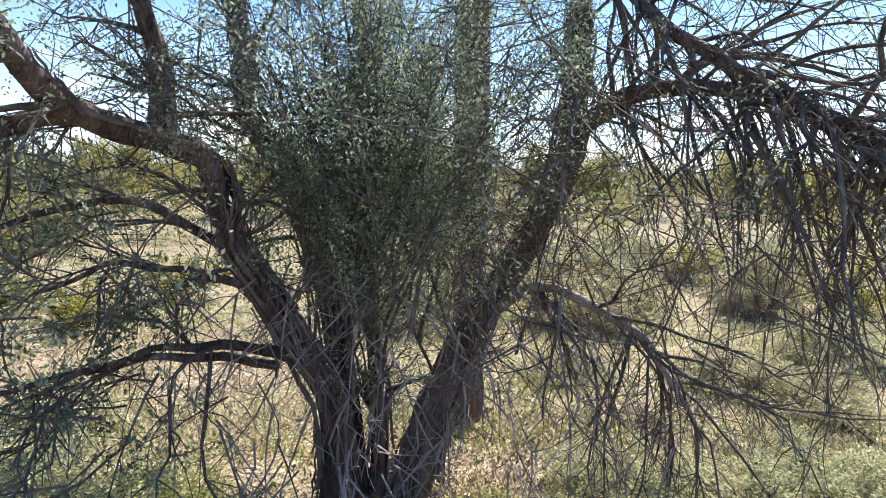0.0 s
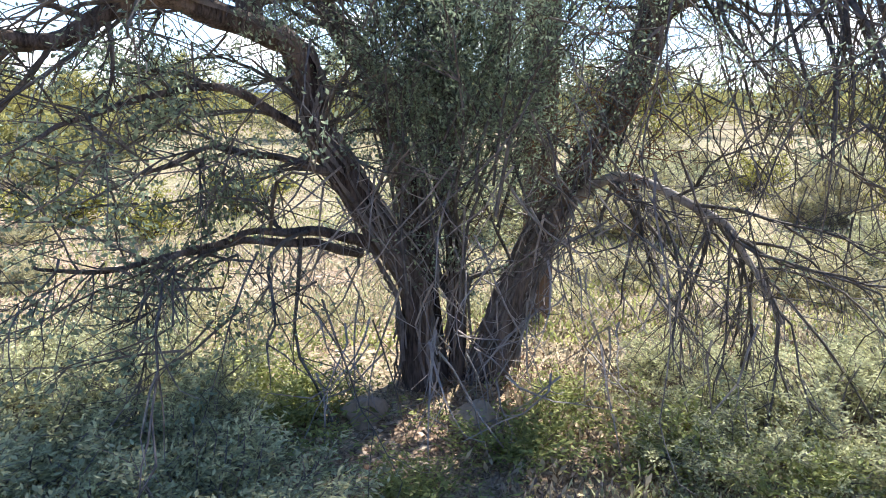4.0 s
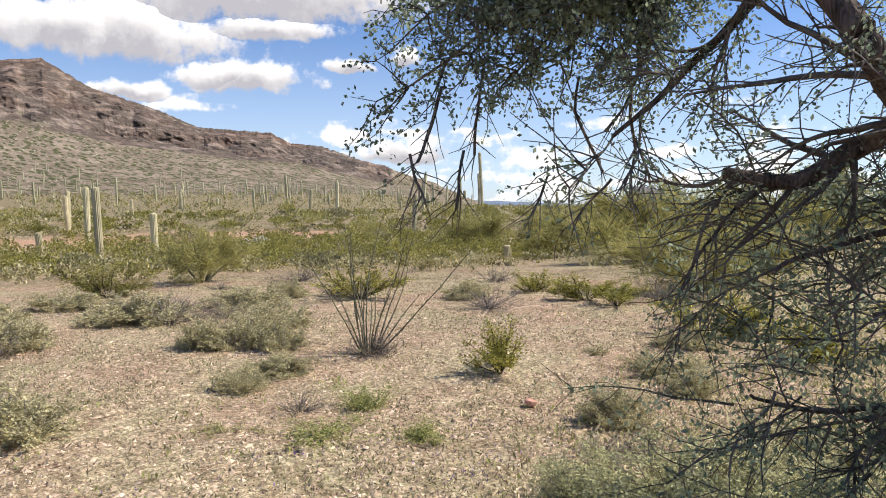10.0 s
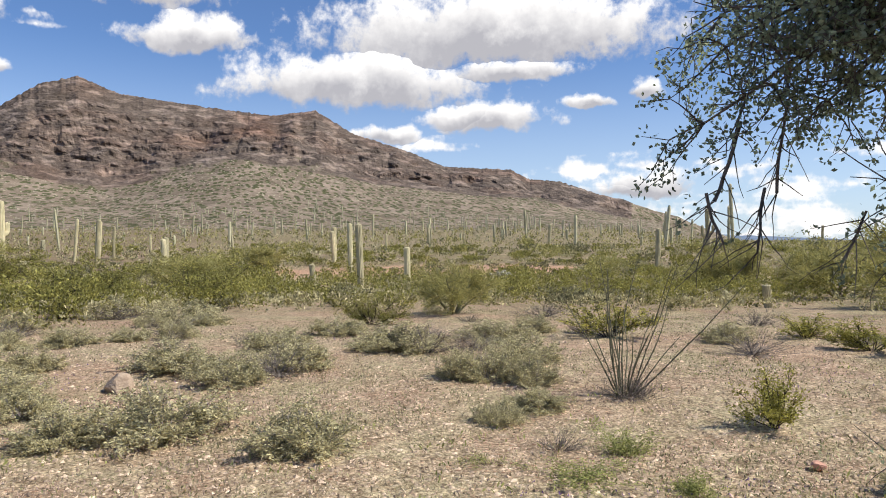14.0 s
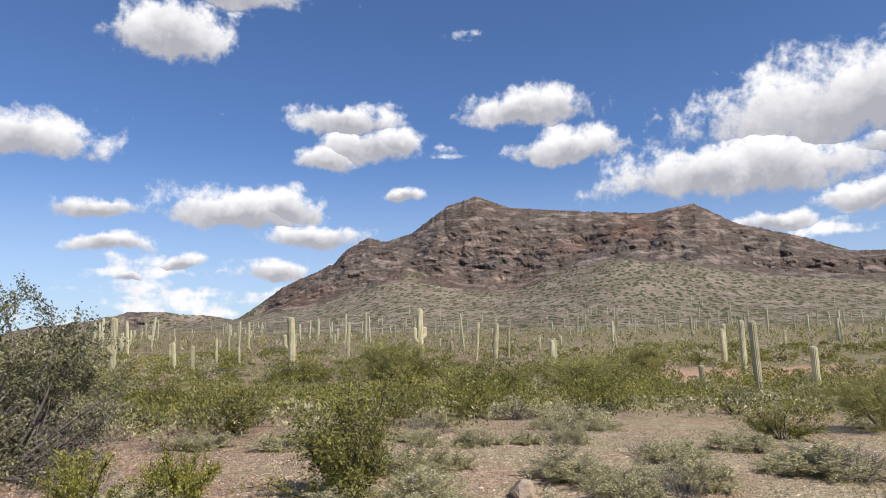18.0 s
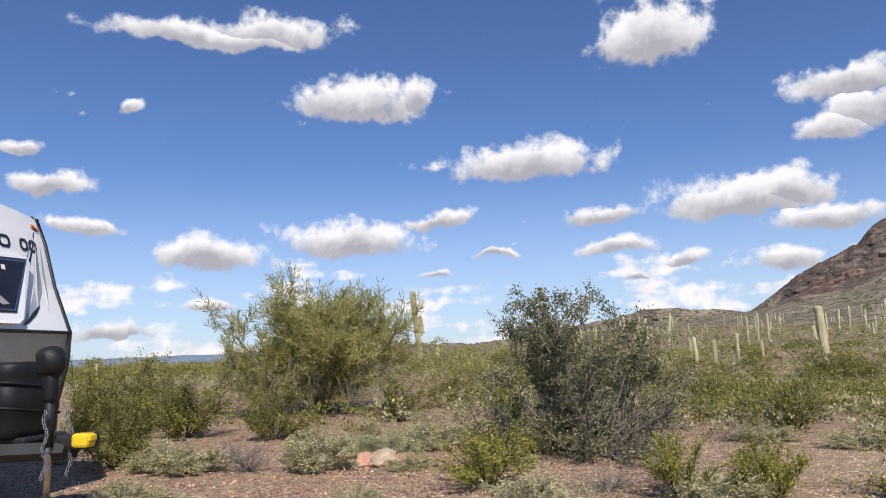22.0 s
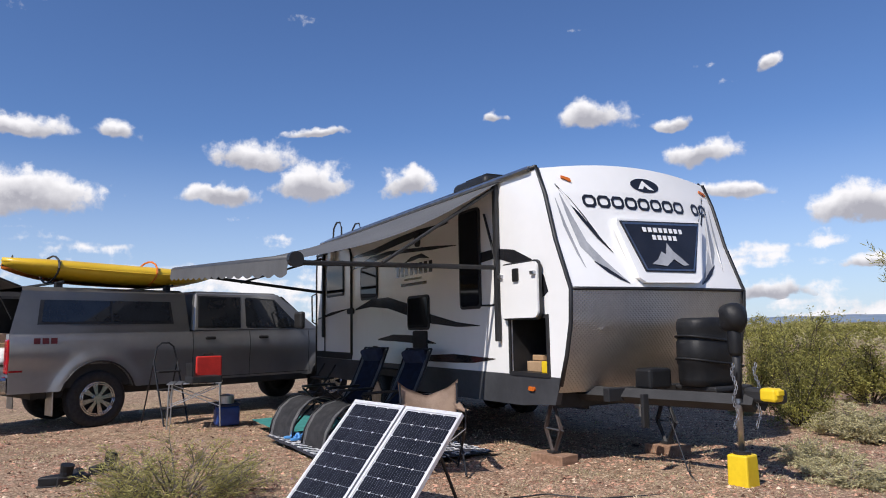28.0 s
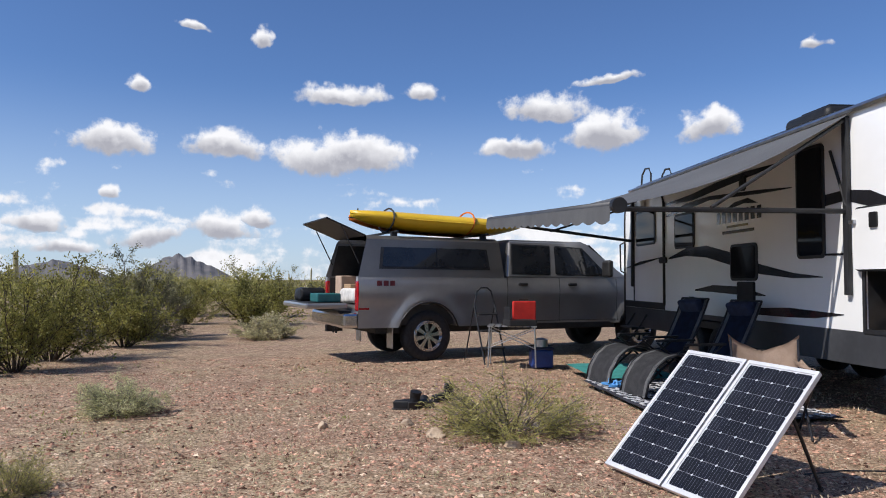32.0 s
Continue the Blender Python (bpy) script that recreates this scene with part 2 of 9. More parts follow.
# ---- shape tools ----
def up_mesh(name, verts, faces, material, parent=None, smooth=False, label=""):
    me = bpy.data.meshes.new(name)
    me.from_pydata([tuple(v) for v in verts], [], faces)
    me.materials.append(material)
    if smooth:
        me.polygons.foreach_set("use_smooth", [True] * len(me.polygons))
    me.update()
    ob = new(name, me)
    ob.parent = parent
    if label:
        ob["label"] = label
    return ob


def part(name, bm, material, parent=None, label="", smooth=False, m=None):
    """Links a bmesh as one mesh object under a thing or under a part."""
    me = bpy.data.meshes.new(name)
    if m is not None:
        bm.transform(m)
    bmesh.ops.recalc_face_normals(bm, faces=bm.faces)
    bm.to_mesh(me)
    bm.free()
    me.materials.append(material)
    if smooth:
        me.polygons.foreach_set("use_smooth", [True] * len(me.polygons))
    ob = new(name, me)
    ob.parent = parent
    if label:
        ob["label"] = label
    return ob


def thing(name, m, label, category, group="", kind=""):
    ob = new(name)
    ob.empty_display_size = 0.2
    ob.matrix_world = m
    return tagged(ob, label, category, group, kind)


def box(sx, sy, sz, at=(0, 0, 0), bevel=0.0, seg=2, turn=None):
    """A box of that size round a centre, with rounded edges."""
    bm = bmesh.new()
    bmesh.ops.create_cube(bm, size=1)
    bmesh.ops.scale(bm, vec=(sx, sy, sz), verts=bm.verts)
    if bevel:
        bmesh.ops.bevel(bm, geom=bm.edges[:], offset=min(bevel, 0.49 * min(sx, sy, sz)), segments=seg, affect="EDGES", profile=0.5)
    if turn is not None:
        bm.transform(turn)
    bmesh.ops.translate(bm, vec=at, verts=bm.verts)
    return bm


def merge(*bms):
    out = bms[0]
    for b in bms[1:]:
        me = bpy.data.meshes.new("t")
        b.to_mesh(me)
        b.free()
        out.from_mesh(me)
        bpy.data.meshes.remove(me)
    return out


def tube_data(points, radii, sides=6, verts=None, faces=None, cap=True):
    """A tube along points; it grows the given lists."""
    verts = [] if verts is None else verts
    faces = [] if faces is None else faces
    pts = [Vector(p) for p in points]
    if isinstance(radii, (int, float)):
        radii = [radii] * len(pts)
    ref = Vector((0.31, 0.17, 0.93))
    base = len(verts)
    n = len(pts)
    for i, p in enumerate(pts):
        d = (pts[min(i + 1, n - 1)] - pts[max(i - 1, 0)])
        if d.length < 1e-9:
            d = Vector((0, 0, 1))
        d.normalize()
        a = d.cross(ref if abs(d.dot(ref)) < 0.95 else Vector((1, 0, 0))).normalized()
        b = d.cross(a)
        for k in range(sides):
            t = 2 * math.pi * k / sides
            verts.append(p + (a * math.cos(t) + b * math.sin(t)) * radii[i])
    for i in range(n - 1):
        for k in range(sides):
            k2 = (k + 1) % sides
            faces.append((base + i * sides + k, base + i * sides + k2, base + (i + 1) * sides + k2, base + (i + 1) * sides + k))
    if cap:
        faces.append(tuple(base + k for k in reversed(range(sides))))
        faces.append(tuple(base + (n - 1) * sides + k for k in range(sides)))
    return verts, faces


def tube(points, r, sides=8):
    v, f = tube_data(points, r, sides)
    bm = bmesh.new()
    vs = [bm.verts.new(p) for p in v]
    for q in f:
        bm.faces.new([vs[i] for i in q])
    return bm


def prism(outline, depth, axis="y", at=0.0, bevel=0.0):
    """An outline of (a, b) pairs pushed out by depth. axis y: outline in x, z; axis x: outline in y, z; axis z: outline in x, y."""
    bm = bmesh.new()
    put = {"y": lambda a, b, c: (a, c, b), "x": lambda a, b, c: (c, a, b), "z": lambda a, b, c: (a, b, c)}[axis]
    lo = [bm.verts.new(put(a, b, at)) for a, b in outline]
    hi = [bm.verts.new(put(a, b, at + depth)) for a, b in outline]
    n = len(lo)
    bm.faces.new(lo)
    bm.faces.new(list(reversed(hi)))
    for i in range(n):
        j = (i + 1) % n
        bm.faces.new((lo[i], lo[j], hi[j], hi[i]))
    if bevel:
        bmesh.ops.bevel(bm, geom=[e for e in bm.edges], offset=bevel, segments=2, affect="EDGES")
    return bm


def rounded(w, h, r, n=5):
    """Outline of a rectangle with round corners, round its centre."""
    out = []
    for cx, cy, a in ((w / 2 - r, h / 2 - r, 0), (-w / 2 + r, h / 2 - r, 90), (-w / 2 + r, -h / 2 + r, 180), (w / 2 - r, -h / 2 + r, 270)):
        out += [(cx + r * math.cos(radians(a + 90 * i / n)), cy + r * math.sin(radians(a + 90 * i / n))) for i in range(n + 1)]
    return out


def smooth_step(a, b, v):
    t = min(1.0, max(0.0, (v - a) / (b - a)))
    return t * t * (3 - 2 * t)


def terrain(x, y):
    """Height of the ground: level round the camp, a shallow wash to the west, then the long rise to the mountain."""
    d = math.hypot(x, y)
    yaw = math.degrees(math.atan2(-x, y)) % 360
    w = smooth_step(20, 50, yaw) * (1 - smooth_step(128, 150, yaw))
    z = -1.0 * smooth_step(9, 32, d) * (1 - smooth_step(42, 85, d)) * w
    z += smooth_step(49, 62, yaw) * (1 - smooth_step(128, 150, yaw)) * max(0.0, min(d, 700) - 80) * 0.03
    z -= 0.09 * smooth_step(8.5, 11.5, d) * smooth_step(185, 200, yaw) * (1 - smooth_step(330, 350, yaw))
    return z



# ---- ground, mountain, far hills ----
def ground_material():
    m = bpy.data.materials.new("desert_gravel")
    m.use_nodes = True
    nt = m.node_tree
    L = nt.links
    bs = nt.nodes["Principled BSDF"]
    tc = nt.nodes.new("ShaderNodeTexCoord")

    def noise_tex(scale, detail=5.0, rough=0.55):
        n = nt.nodes.new("ShaderNodeTexNoise")
        n.inputs["Scale"].default_value, n.inputs["Detail"].default_value, n.inputs["Roughness"].default_value = scale, detail, rough
        L.new(tc.outputs["Object"], n.inputs["Vector"])
        return n

    def cells(scale):
        v = nt.nodes.new("ShaderNodeTexVoronoi")
        v.inputs["Scale"].default_value = scale
        L.new(tc.outputs["Object"], v.inputs["Vector"])
        return v

    def ramp(src, stops):
        r = nt.nodes.new("ShaderNodeValToRGB")
        e = r.color_ramp.elements
        while len(e) < len(stops):
            e.new(0.5)
        for el, (p, c) in zip(e, stops):
            el.position, el.color = p, (*c, 1)
        L.new(src, r.inputs[0])
        return r.outputs[0]

    def blend(fac, a, b, kind="MIX"):
        x = nt.nodes.new("ShaderNodeMix")
        x.data_type, x.blend_type = "RGBA", kind
        if isinstance(fac, float):
            x.inputs[0].default_value = fac
        else:
            L.new(fac, x.inputs[0])
        for i, v in ((6, a), (7, b)):
            if isinstance(v, tuple):
                x.inputs[i].default_value = (*v, 1)
            else:
                L.new(v, x.inputs[i])
        return x.outputs[2]

    big, mid, fine = noise_tex(0.22, 4), noise_tex(1.6, 6), noise_tex(22.0, 6, 0.7)
    v1, v2 = cells(27.0), cells(60.0)
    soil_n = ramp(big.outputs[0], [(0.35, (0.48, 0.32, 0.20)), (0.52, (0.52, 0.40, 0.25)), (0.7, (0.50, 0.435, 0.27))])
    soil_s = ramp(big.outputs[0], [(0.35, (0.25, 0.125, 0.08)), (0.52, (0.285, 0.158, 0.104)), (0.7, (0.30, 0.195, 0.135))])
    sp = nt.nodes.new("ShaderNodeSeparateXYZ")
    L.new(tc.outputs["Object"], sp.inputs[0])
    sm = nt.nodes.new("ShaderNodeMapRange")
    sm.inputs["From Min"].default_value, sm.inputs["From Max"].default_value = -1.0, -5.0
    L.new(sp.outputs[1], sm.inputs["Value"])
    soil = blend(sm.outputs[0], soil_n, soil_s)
    patch = ramp(mid.outputs[0], [(0.35, (0.58, 0.52, 0.45)), (0.5, (0.9, 0.88, 0.82)), (0.62, (1.08, 1.06, 1.05))])
    soil = blend(0.75, soil, patch, "MULTIPLY")
    stone = ramp(v1.outputs["Color"], [(0.1, (0.14, 0.085, 0.065)), (0.35, (0.46, 0.28, 0.19)), (0.62, (0.58, 0.42, 0.3)), (0.9, (0.78, 0.66, 0.54))])
    grit = ramp(v2.outputs["Color"], [(0.1, (0.28, 0.2, 0.155)), (0.9, (0.62, 0.5, 0.39))])
    near = ramp(v1.outputs["Distance"], [(0.30, (1, 1, 1)), (0.42, (0, 0, 0))])
    body = blend(0.55, soil, grit)
    body = blend(near, body, stone)
    straw = ramp(noise_tex(0.9, 6, 0.65).outputs[0], [(0.42, (0, 0, 0)), (0.6, (0.75, 0.75, 0.75))])
    fade = nt.nodes.new("ShaderNodeMath")
    fade.operation = "MULTIPLY_ADD"
    L.new(sm.outputs[0], fade.inputs[0])
    fade.inputs[1].default_value, fade.inputs[2].default_value = -0.65, 1.0
    thin = nt.nodes.new("ShaderNodeMath")
    thin.operation = "MULTIPLY"
    L.new(straw, thin.inputs[0])
    L.new(fade.outputs[0], thin.inputs[1])
    sc = ramp(fine.outputs[0], [(0.36, (0.22, 0.215, 0.12)), (0.5, (0.43, 0.39, 0.24)), (0.62, (0.62, 0.54, 0.36))])
    body = blend(thin.outputs[0], body, sc)
    # shade in the gaps between the stones, painted into the colour
    ve = cells(26.0)
    ve.feature = "DISTANCE_TO_EDGE"
    crevice_shade = ramp(ve.outputs["Distance"], [(0.0, (0.42, 0.4, 0.38)), (0.09, (1, 1, 1))])
    body = blend(0.8, body, crevice_shade, "MULTIPLY")
    # scrubby cover thickens away from the camp and behind the tree
    def math_node(op, a, b, clamp=False):
        x = nt.nodes.new("ShaderNodeMath")
        x.operation, x.use_clamp = op, clamp
        for i, v in enumerate((a, b)):
            if isinstance(v, float):
                x.inputs[i].default_value = v
            else:
                L.new(v, x.inputs[i])
        return x.outputs[0]
    def rng(src, a, b):
        x = nt.nodes.new("ShaderNodeMapRange")
        x.inputs["From Min"].default_value, x.inputs["From Max"].default_value = a, b
        L.new(src, x.inputs["Value"])
        return x.outputs[0]
    ln = nt.nodes.new("ShaderNodeVectorMath")
    ln.operation = "LENGTH"
    L.new(tc.outputs["Object"], ln.inputs[0])
    back = rng(math_node("ADD", sp.outputs[1], math_node("MULTIPLY", sp.outputs[0], 0.75)), 2.6, 5.0)
    cover = math_node("MAXIMUM", rng(ln.outputs["Value"], 12.0, 55.0), back)
    # bare reddish banks and openings stay free of it
    bare = ramp(noise_tex(0.11, 5, 0.6).outputs[0], [(0.5, (1, 1, 1)), (0.58, (0.15, 0.15, 0.15))])
    bx = math_node("MULTIPLY", math_node("ADD", sp.outputs[0], 49.0), 0.13)
    by = math_node("MULTIPLY", math_node("ADD", sp.outputs[1], -13.5), 0.072)
    bank = math_node("ADD", math_node("MULTIPLY", bx, bx), math_node("MULTIPLY", by, by))
    bank = math_node("ADD", bank, math_node("MULTIPLY", math_node("ADD", noise_tex(0.3, 5, 0.6).outputs[0], -0.5), 2.2))
    bank_mask = rng(bank, 1.0, 0.8)
    cover = math_node("MULTIPLY", cover, math_node("SUBTRACT", 1.0, bank_mask))
    body = blend(bank_mask, body, (0.52, 0.345, 0.235))
    cover = math_node("MULTIPLY", cover, math_node("MAXIMUM", bare, rng(ln.outputs["Value"], 60.0, 130.0)))
    speck = noise_tex(3.2, 8, 0.75)
    cover = math_node("MULTIPLY", math_node("MULTIPLY", cover, 0.95), ramp(speck.outputs[0], [(0.38, (0.12, 0.12, 0.12)), (0.6, (1, 1, 1))]))
    green = ramp(noise_tex(0.8, 6, 0.7).outputs[0], [(0.35, (0.095, 0.1, 0.043)), (0.5, (0.165, 0.158, 0.072)), (0.68, (0.29, 0.245, 0.14))])
    meadow = ramp(noise_tex(0.8, 6, 0.7).outputs[0], [(0.35, (0.22, 0.23, 0.11)), (0.5, (0.34, 0.32, 0.18)), (0.68, (0.48, 0.42, 0.28))])
    near_back = math_node("MULTIPLY", back, rng(ln.outputs["Value"], 30.0, 13.0))
    body = blend(cover, body, blend(near_back, green, meadow))
    mott = ramp(noise_tex(6.5, 8, 0.85).outputs[0], [(0.34, (0.30, 0.26, 0.22)), (0.45, (0.74, 0.70, 0.65)), (0.55, (1.0, 0.98, 0.94)), (0.66, (1.45, 1.42, 1.35))])
    body = blend(1.0, body, mott, "MULTIPLY")
    # dark and pale grains between the stones
    grains = ramp(noise_tex(42.0, 3, 0.6).outputs[0], [(0.36, (0.42, 0.38, 0.35)), (0.46, (0.9, 0.88, 0.86)), (0.56, (1.02, 1.02, 1.0)), (0.66, (1.55, 1.5, 1.45))])
    body = blend(0.85, body, grains, "MULTIPLY")
    L.new(body, bs.inputs["Base Color"])
    bs.inputs["Roughness"].default_value = 0.92
    bs.inputs["Specular IOR Level"].default_value = 0.2
    h = nt.nodes.new("ShaderNodeMath")
    h.operation = "MULTIPLY_ADD"
    h.inputs[1].default_value = -0.8
    L.new(v1.outputs["Distance"], h.inputs[0])
    L.new(fine.outputs[0], h.inputs[2])
    b = nt.nodes.new("ShaderNodeBump")
    b.inputs["Strength"].default_value, b.inputs["Distance"].default_value = 0.7, 0.012
    L.new(h.outputs[0], b.inputs["Height"])
    L.new(b.outputs[0], bs.inputs["Normal"])
    return m


M_ground = ground_material()


def build_ground():
    n = 288
    radii = [0.0]
    r = 0.25
    while r < 4600:
        radii.append(r)
        r += max(0.22, r * 0.055)
    verts, faces = [(0, 0, 0)], []
    for r in radii[1:]:
        for k in range(n):
            a = 2 * math.pi * k / n
            x, y = r * math.cos(a), r * math.sin(a)
            bumpy = 0.05 * noise.noise((x * 0.35, y * 0.35, 0)) + 0.018 * noise.noise((x * 1.7, y * 1.7, 3))
            z = terrain(x, y) + bumpy * (1 if r < 200 else 0)
            verts.append((x, y, z))
    for k in range(n):
        faces.append((0, 1 + k, 1 + (k + 1) % n))
    for i in range(len(radii) - 2):
        for k in range(n):
            a, b = 1 + i * n, 1 + (i + 1) * n
            k2 = (k + 1) % n
            faces.append((a + k, b + k, b + k2, a + k2))
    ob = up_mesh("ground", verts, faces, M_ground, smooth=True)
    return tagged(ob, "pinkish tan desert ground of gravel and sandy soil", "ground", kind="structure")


build_ground()


def mountain_material():
    m = bpy.data.materials.new("layered_rock")
    m.use_nodes = True
    nt = m.node_tree
    L = nt.links
    bs = nt.nodes["Principled BSDF"]
    tc = nt.nodes.new("ShaderNodeTexCoord")
    sep = nt.nodes.new("ShaderNodeSeparateXYZ")
    L.new(tc.outputs["Object"], sep.inputs[0])

    def noise_tex(scale, detail, stretch=(1, 1, 1)):
        mp = nt.nodes.new("ShaderNodeMapping")
        mp.inputs["Scale"].default_value = stretch
        L.new(tc.outputs["Object"], mp.inputs[0])
        n = nt.nodes.new("ShaderNodeTexNoise")
        n.inputs["Scale"].default_value, n.inputs["Detail"].default_value = scale, detail
        n.inputs["Roughness"].default_value = 0.62
        L.new(mp.outputs[0], n.inputs["Vector"])
        return n.outputs[0]

    def ramp(src, stops):
        r = nt.nodes.new("ShaderNodeValToRGB")
        e = r.color_ramp.elements
        while len(e) < len(stops):
            e.new(0.5)
        for el, (p, c) in zip(e, stops):
            el.position, el.color = p, (*c, 1)
        L.new(src, r.inputs[0])
        return r.outputs[0]

    def blend(fac, a, b, kind="MIX"):
        x = nt.nodes.new("ShaderNodeMix")
        x.data_type, x.blend_type = "RGBA", kind
        if isinstance(fac, float):
            x.inputs[0].default_value = fac
        else:
            L.new(fac, x.inputs[0])
        L.new(a, x.inputs[6])
        L.new(b, x.inputs[7])
        return x.outputs[2]

    def cells(scale, stretch=(1, 1, 1)):
        mp = nt.nodes.new("ShaderNodeMapping")
        mp.inputs["Scale"].default_value = stretch
        L.new(tc.outputs["Object"], mp.inputs[0])
        v = nt.nodes.new("ShaderNodeTexVoronoi")
        v.inputs["Scale"].default_value = scale
        L.new(mp.outputs[0], v.inputs["Vector"])
        return v

    layers = noise_tex(0.055, 11, (1, 1, 3.0))
    rock = ramp(layers, [(0.3, (0.065, 0.052, 0.043)), (0.42, (0.18, 0.143, 0.115)), (0.49, (0.115, 0.092, 0.075)), (0.56, (0.235, 0.186, 0.15)), (0.7, (0.40, 0.32, 0.26))])
    blocks = ramp(cells(0.16, (1, 1, 1.8)).outputs["Color"], [(0.15, (0.62, 0.6, 0.58)), (0.5, (0.85, 0.85, 0.85)), (0.9, (1.05, 1.03, 1.0))])
    rock = blend(0.75, rock, blocks, "MULTIPLY")
    red = ramp(noise_tex(0.012, 3), [(0.45, (1, 1, 1)), (0.75, (1.1, 0.84, 0.74))])
    rock = blend(0.8, rock, red, "MULTIPLY")
    talus = ramp(noise_tex(0.05, 10), [(0.3, (0.165, 0.13, 0.092)), (0.5, (0.25, 0.2, 0.145)), (0.7, (0.37, 0.295, 0.225))])
    pale = ramp(cells(0.42, (0.35, 1, 1)).outputs["Distance"], [(0.16, (1, 1, 1)), (0.26, (0, 0, 0))])
    dark = ramp(noise_tex(0.3, 3), [(0.3, (0.05, 0.06, 0.025)), (0.7, (0.12, 0.125, 0.055))])
    shrub = ramp(cells(0.30, (0.35, 1, 1)).outputs["Distance"], [(0.36, (0.95, 0.95, 0.95)), (0.5, (0, 0, 0))])
    talus = blend(shrub, talus, dark)
    talus = blend(pale, talus, ramp(noise_tex(0.5, 2), [(0.3, (0.36, 0.34, 0.21)), (0.7, (0.50, 0.44, 0.33))]))
    att = nt.nodes.new("ShaderNodeAttribute")
    att.attribute_name = "cliff"
    k = nt.nodes.new("ShaderNodeMath")
    k.operation = "ADD"
    L.new(att.outputs["Fac"], k.inputs[0])
    k2 = nt.nodes.new("ShaderNodeMath")
    k2.operation = "MULTIPLY_ADD"
    k2.inputs[1].default_value, k2.inputs[2].default_value = 1.1, -0.55
    L.new(noise_tex(0.025, 6), k2.inputs[0])
    L.new(k2.outputs[0], k.inputs[1])
    sel = ramp(k.outputs[0], [(0.38, (0, 0, 0)), (0.52, (1, 1, 1))])
    L.new(blend(sel, talus, rock), bs.inputs["Base Color"])
    bs.inputs["Roughness"].default_value = 0.95
    bs.inputs["Specular IOR Level"].default_value = 0.1
    b = nt.nodes.new("ShaderNodeBump")
    b.inputs["Strength"].default_value, b.inputs["Distance"].default_value = 0.7, 10.0
    L.new(noise_tex(0.07, 11, (1, 1, 2.6)), b.inputs["Height"])
    L.new(b.outputs[0], bs.inputs["Normal"])
    return m


M_rockface = mountain_material()
# the skyline and the top of the scree below it: yaw and elevation in degrees
SKYLINE = [(46, -1.2), (49.5, -0.2), (51.5, 0.5), (53.2, 1.3), (59, 3.2), (63.2, 4.7), (65.6, 4.9), (67.2, 5.7), (72.5, 6.0), (75.4, 7.2), (79.9, 8.6), (82.8, 10.3), (86.3, 9.8), (91.8, 10.3), (97.1, 10.8), (99.9, 11.8), (102.3, 11.0), (105.2, 8.9), (107.4, 8.2), (108.7, 8.6), (110.6, 7.5), (111.4, 6.5), (115.3, 4.7), (117.3, 3.2), (119, 2.0), (121, 2.4), (126.6, 2.7), (128.4, 2.1), (132, 1.3), (140, 0.6), (150, 0.2)]
SCREE = [(46, -1.4), (49.5, -0.5), (53.2, 0.6), (62.8, 2.7), (75.4, 4.3), (84, 5.6), (89, 6.2), (91.8, 5.4), (98.9, 3.6), (106.4, 5.2), (111, 3.6), (117.3, 2.3), (121, 1.7), (130, 1.3), (140, 0.4), (150, 0.1)]


def along(rows, v):
    for (a, p), (b, q) in zip(rows, rows[1:]):
        if a <= v <= b:
            return p + (q - p) * (v - a) / (b - a)
    return rows[0][1] if v < rows[0][0] else rows[-1][1]


def scree_at(yaw):
    return sum(along(SCREE, yaw + 0.8 * k) for k in range(-2, 3)) / 5


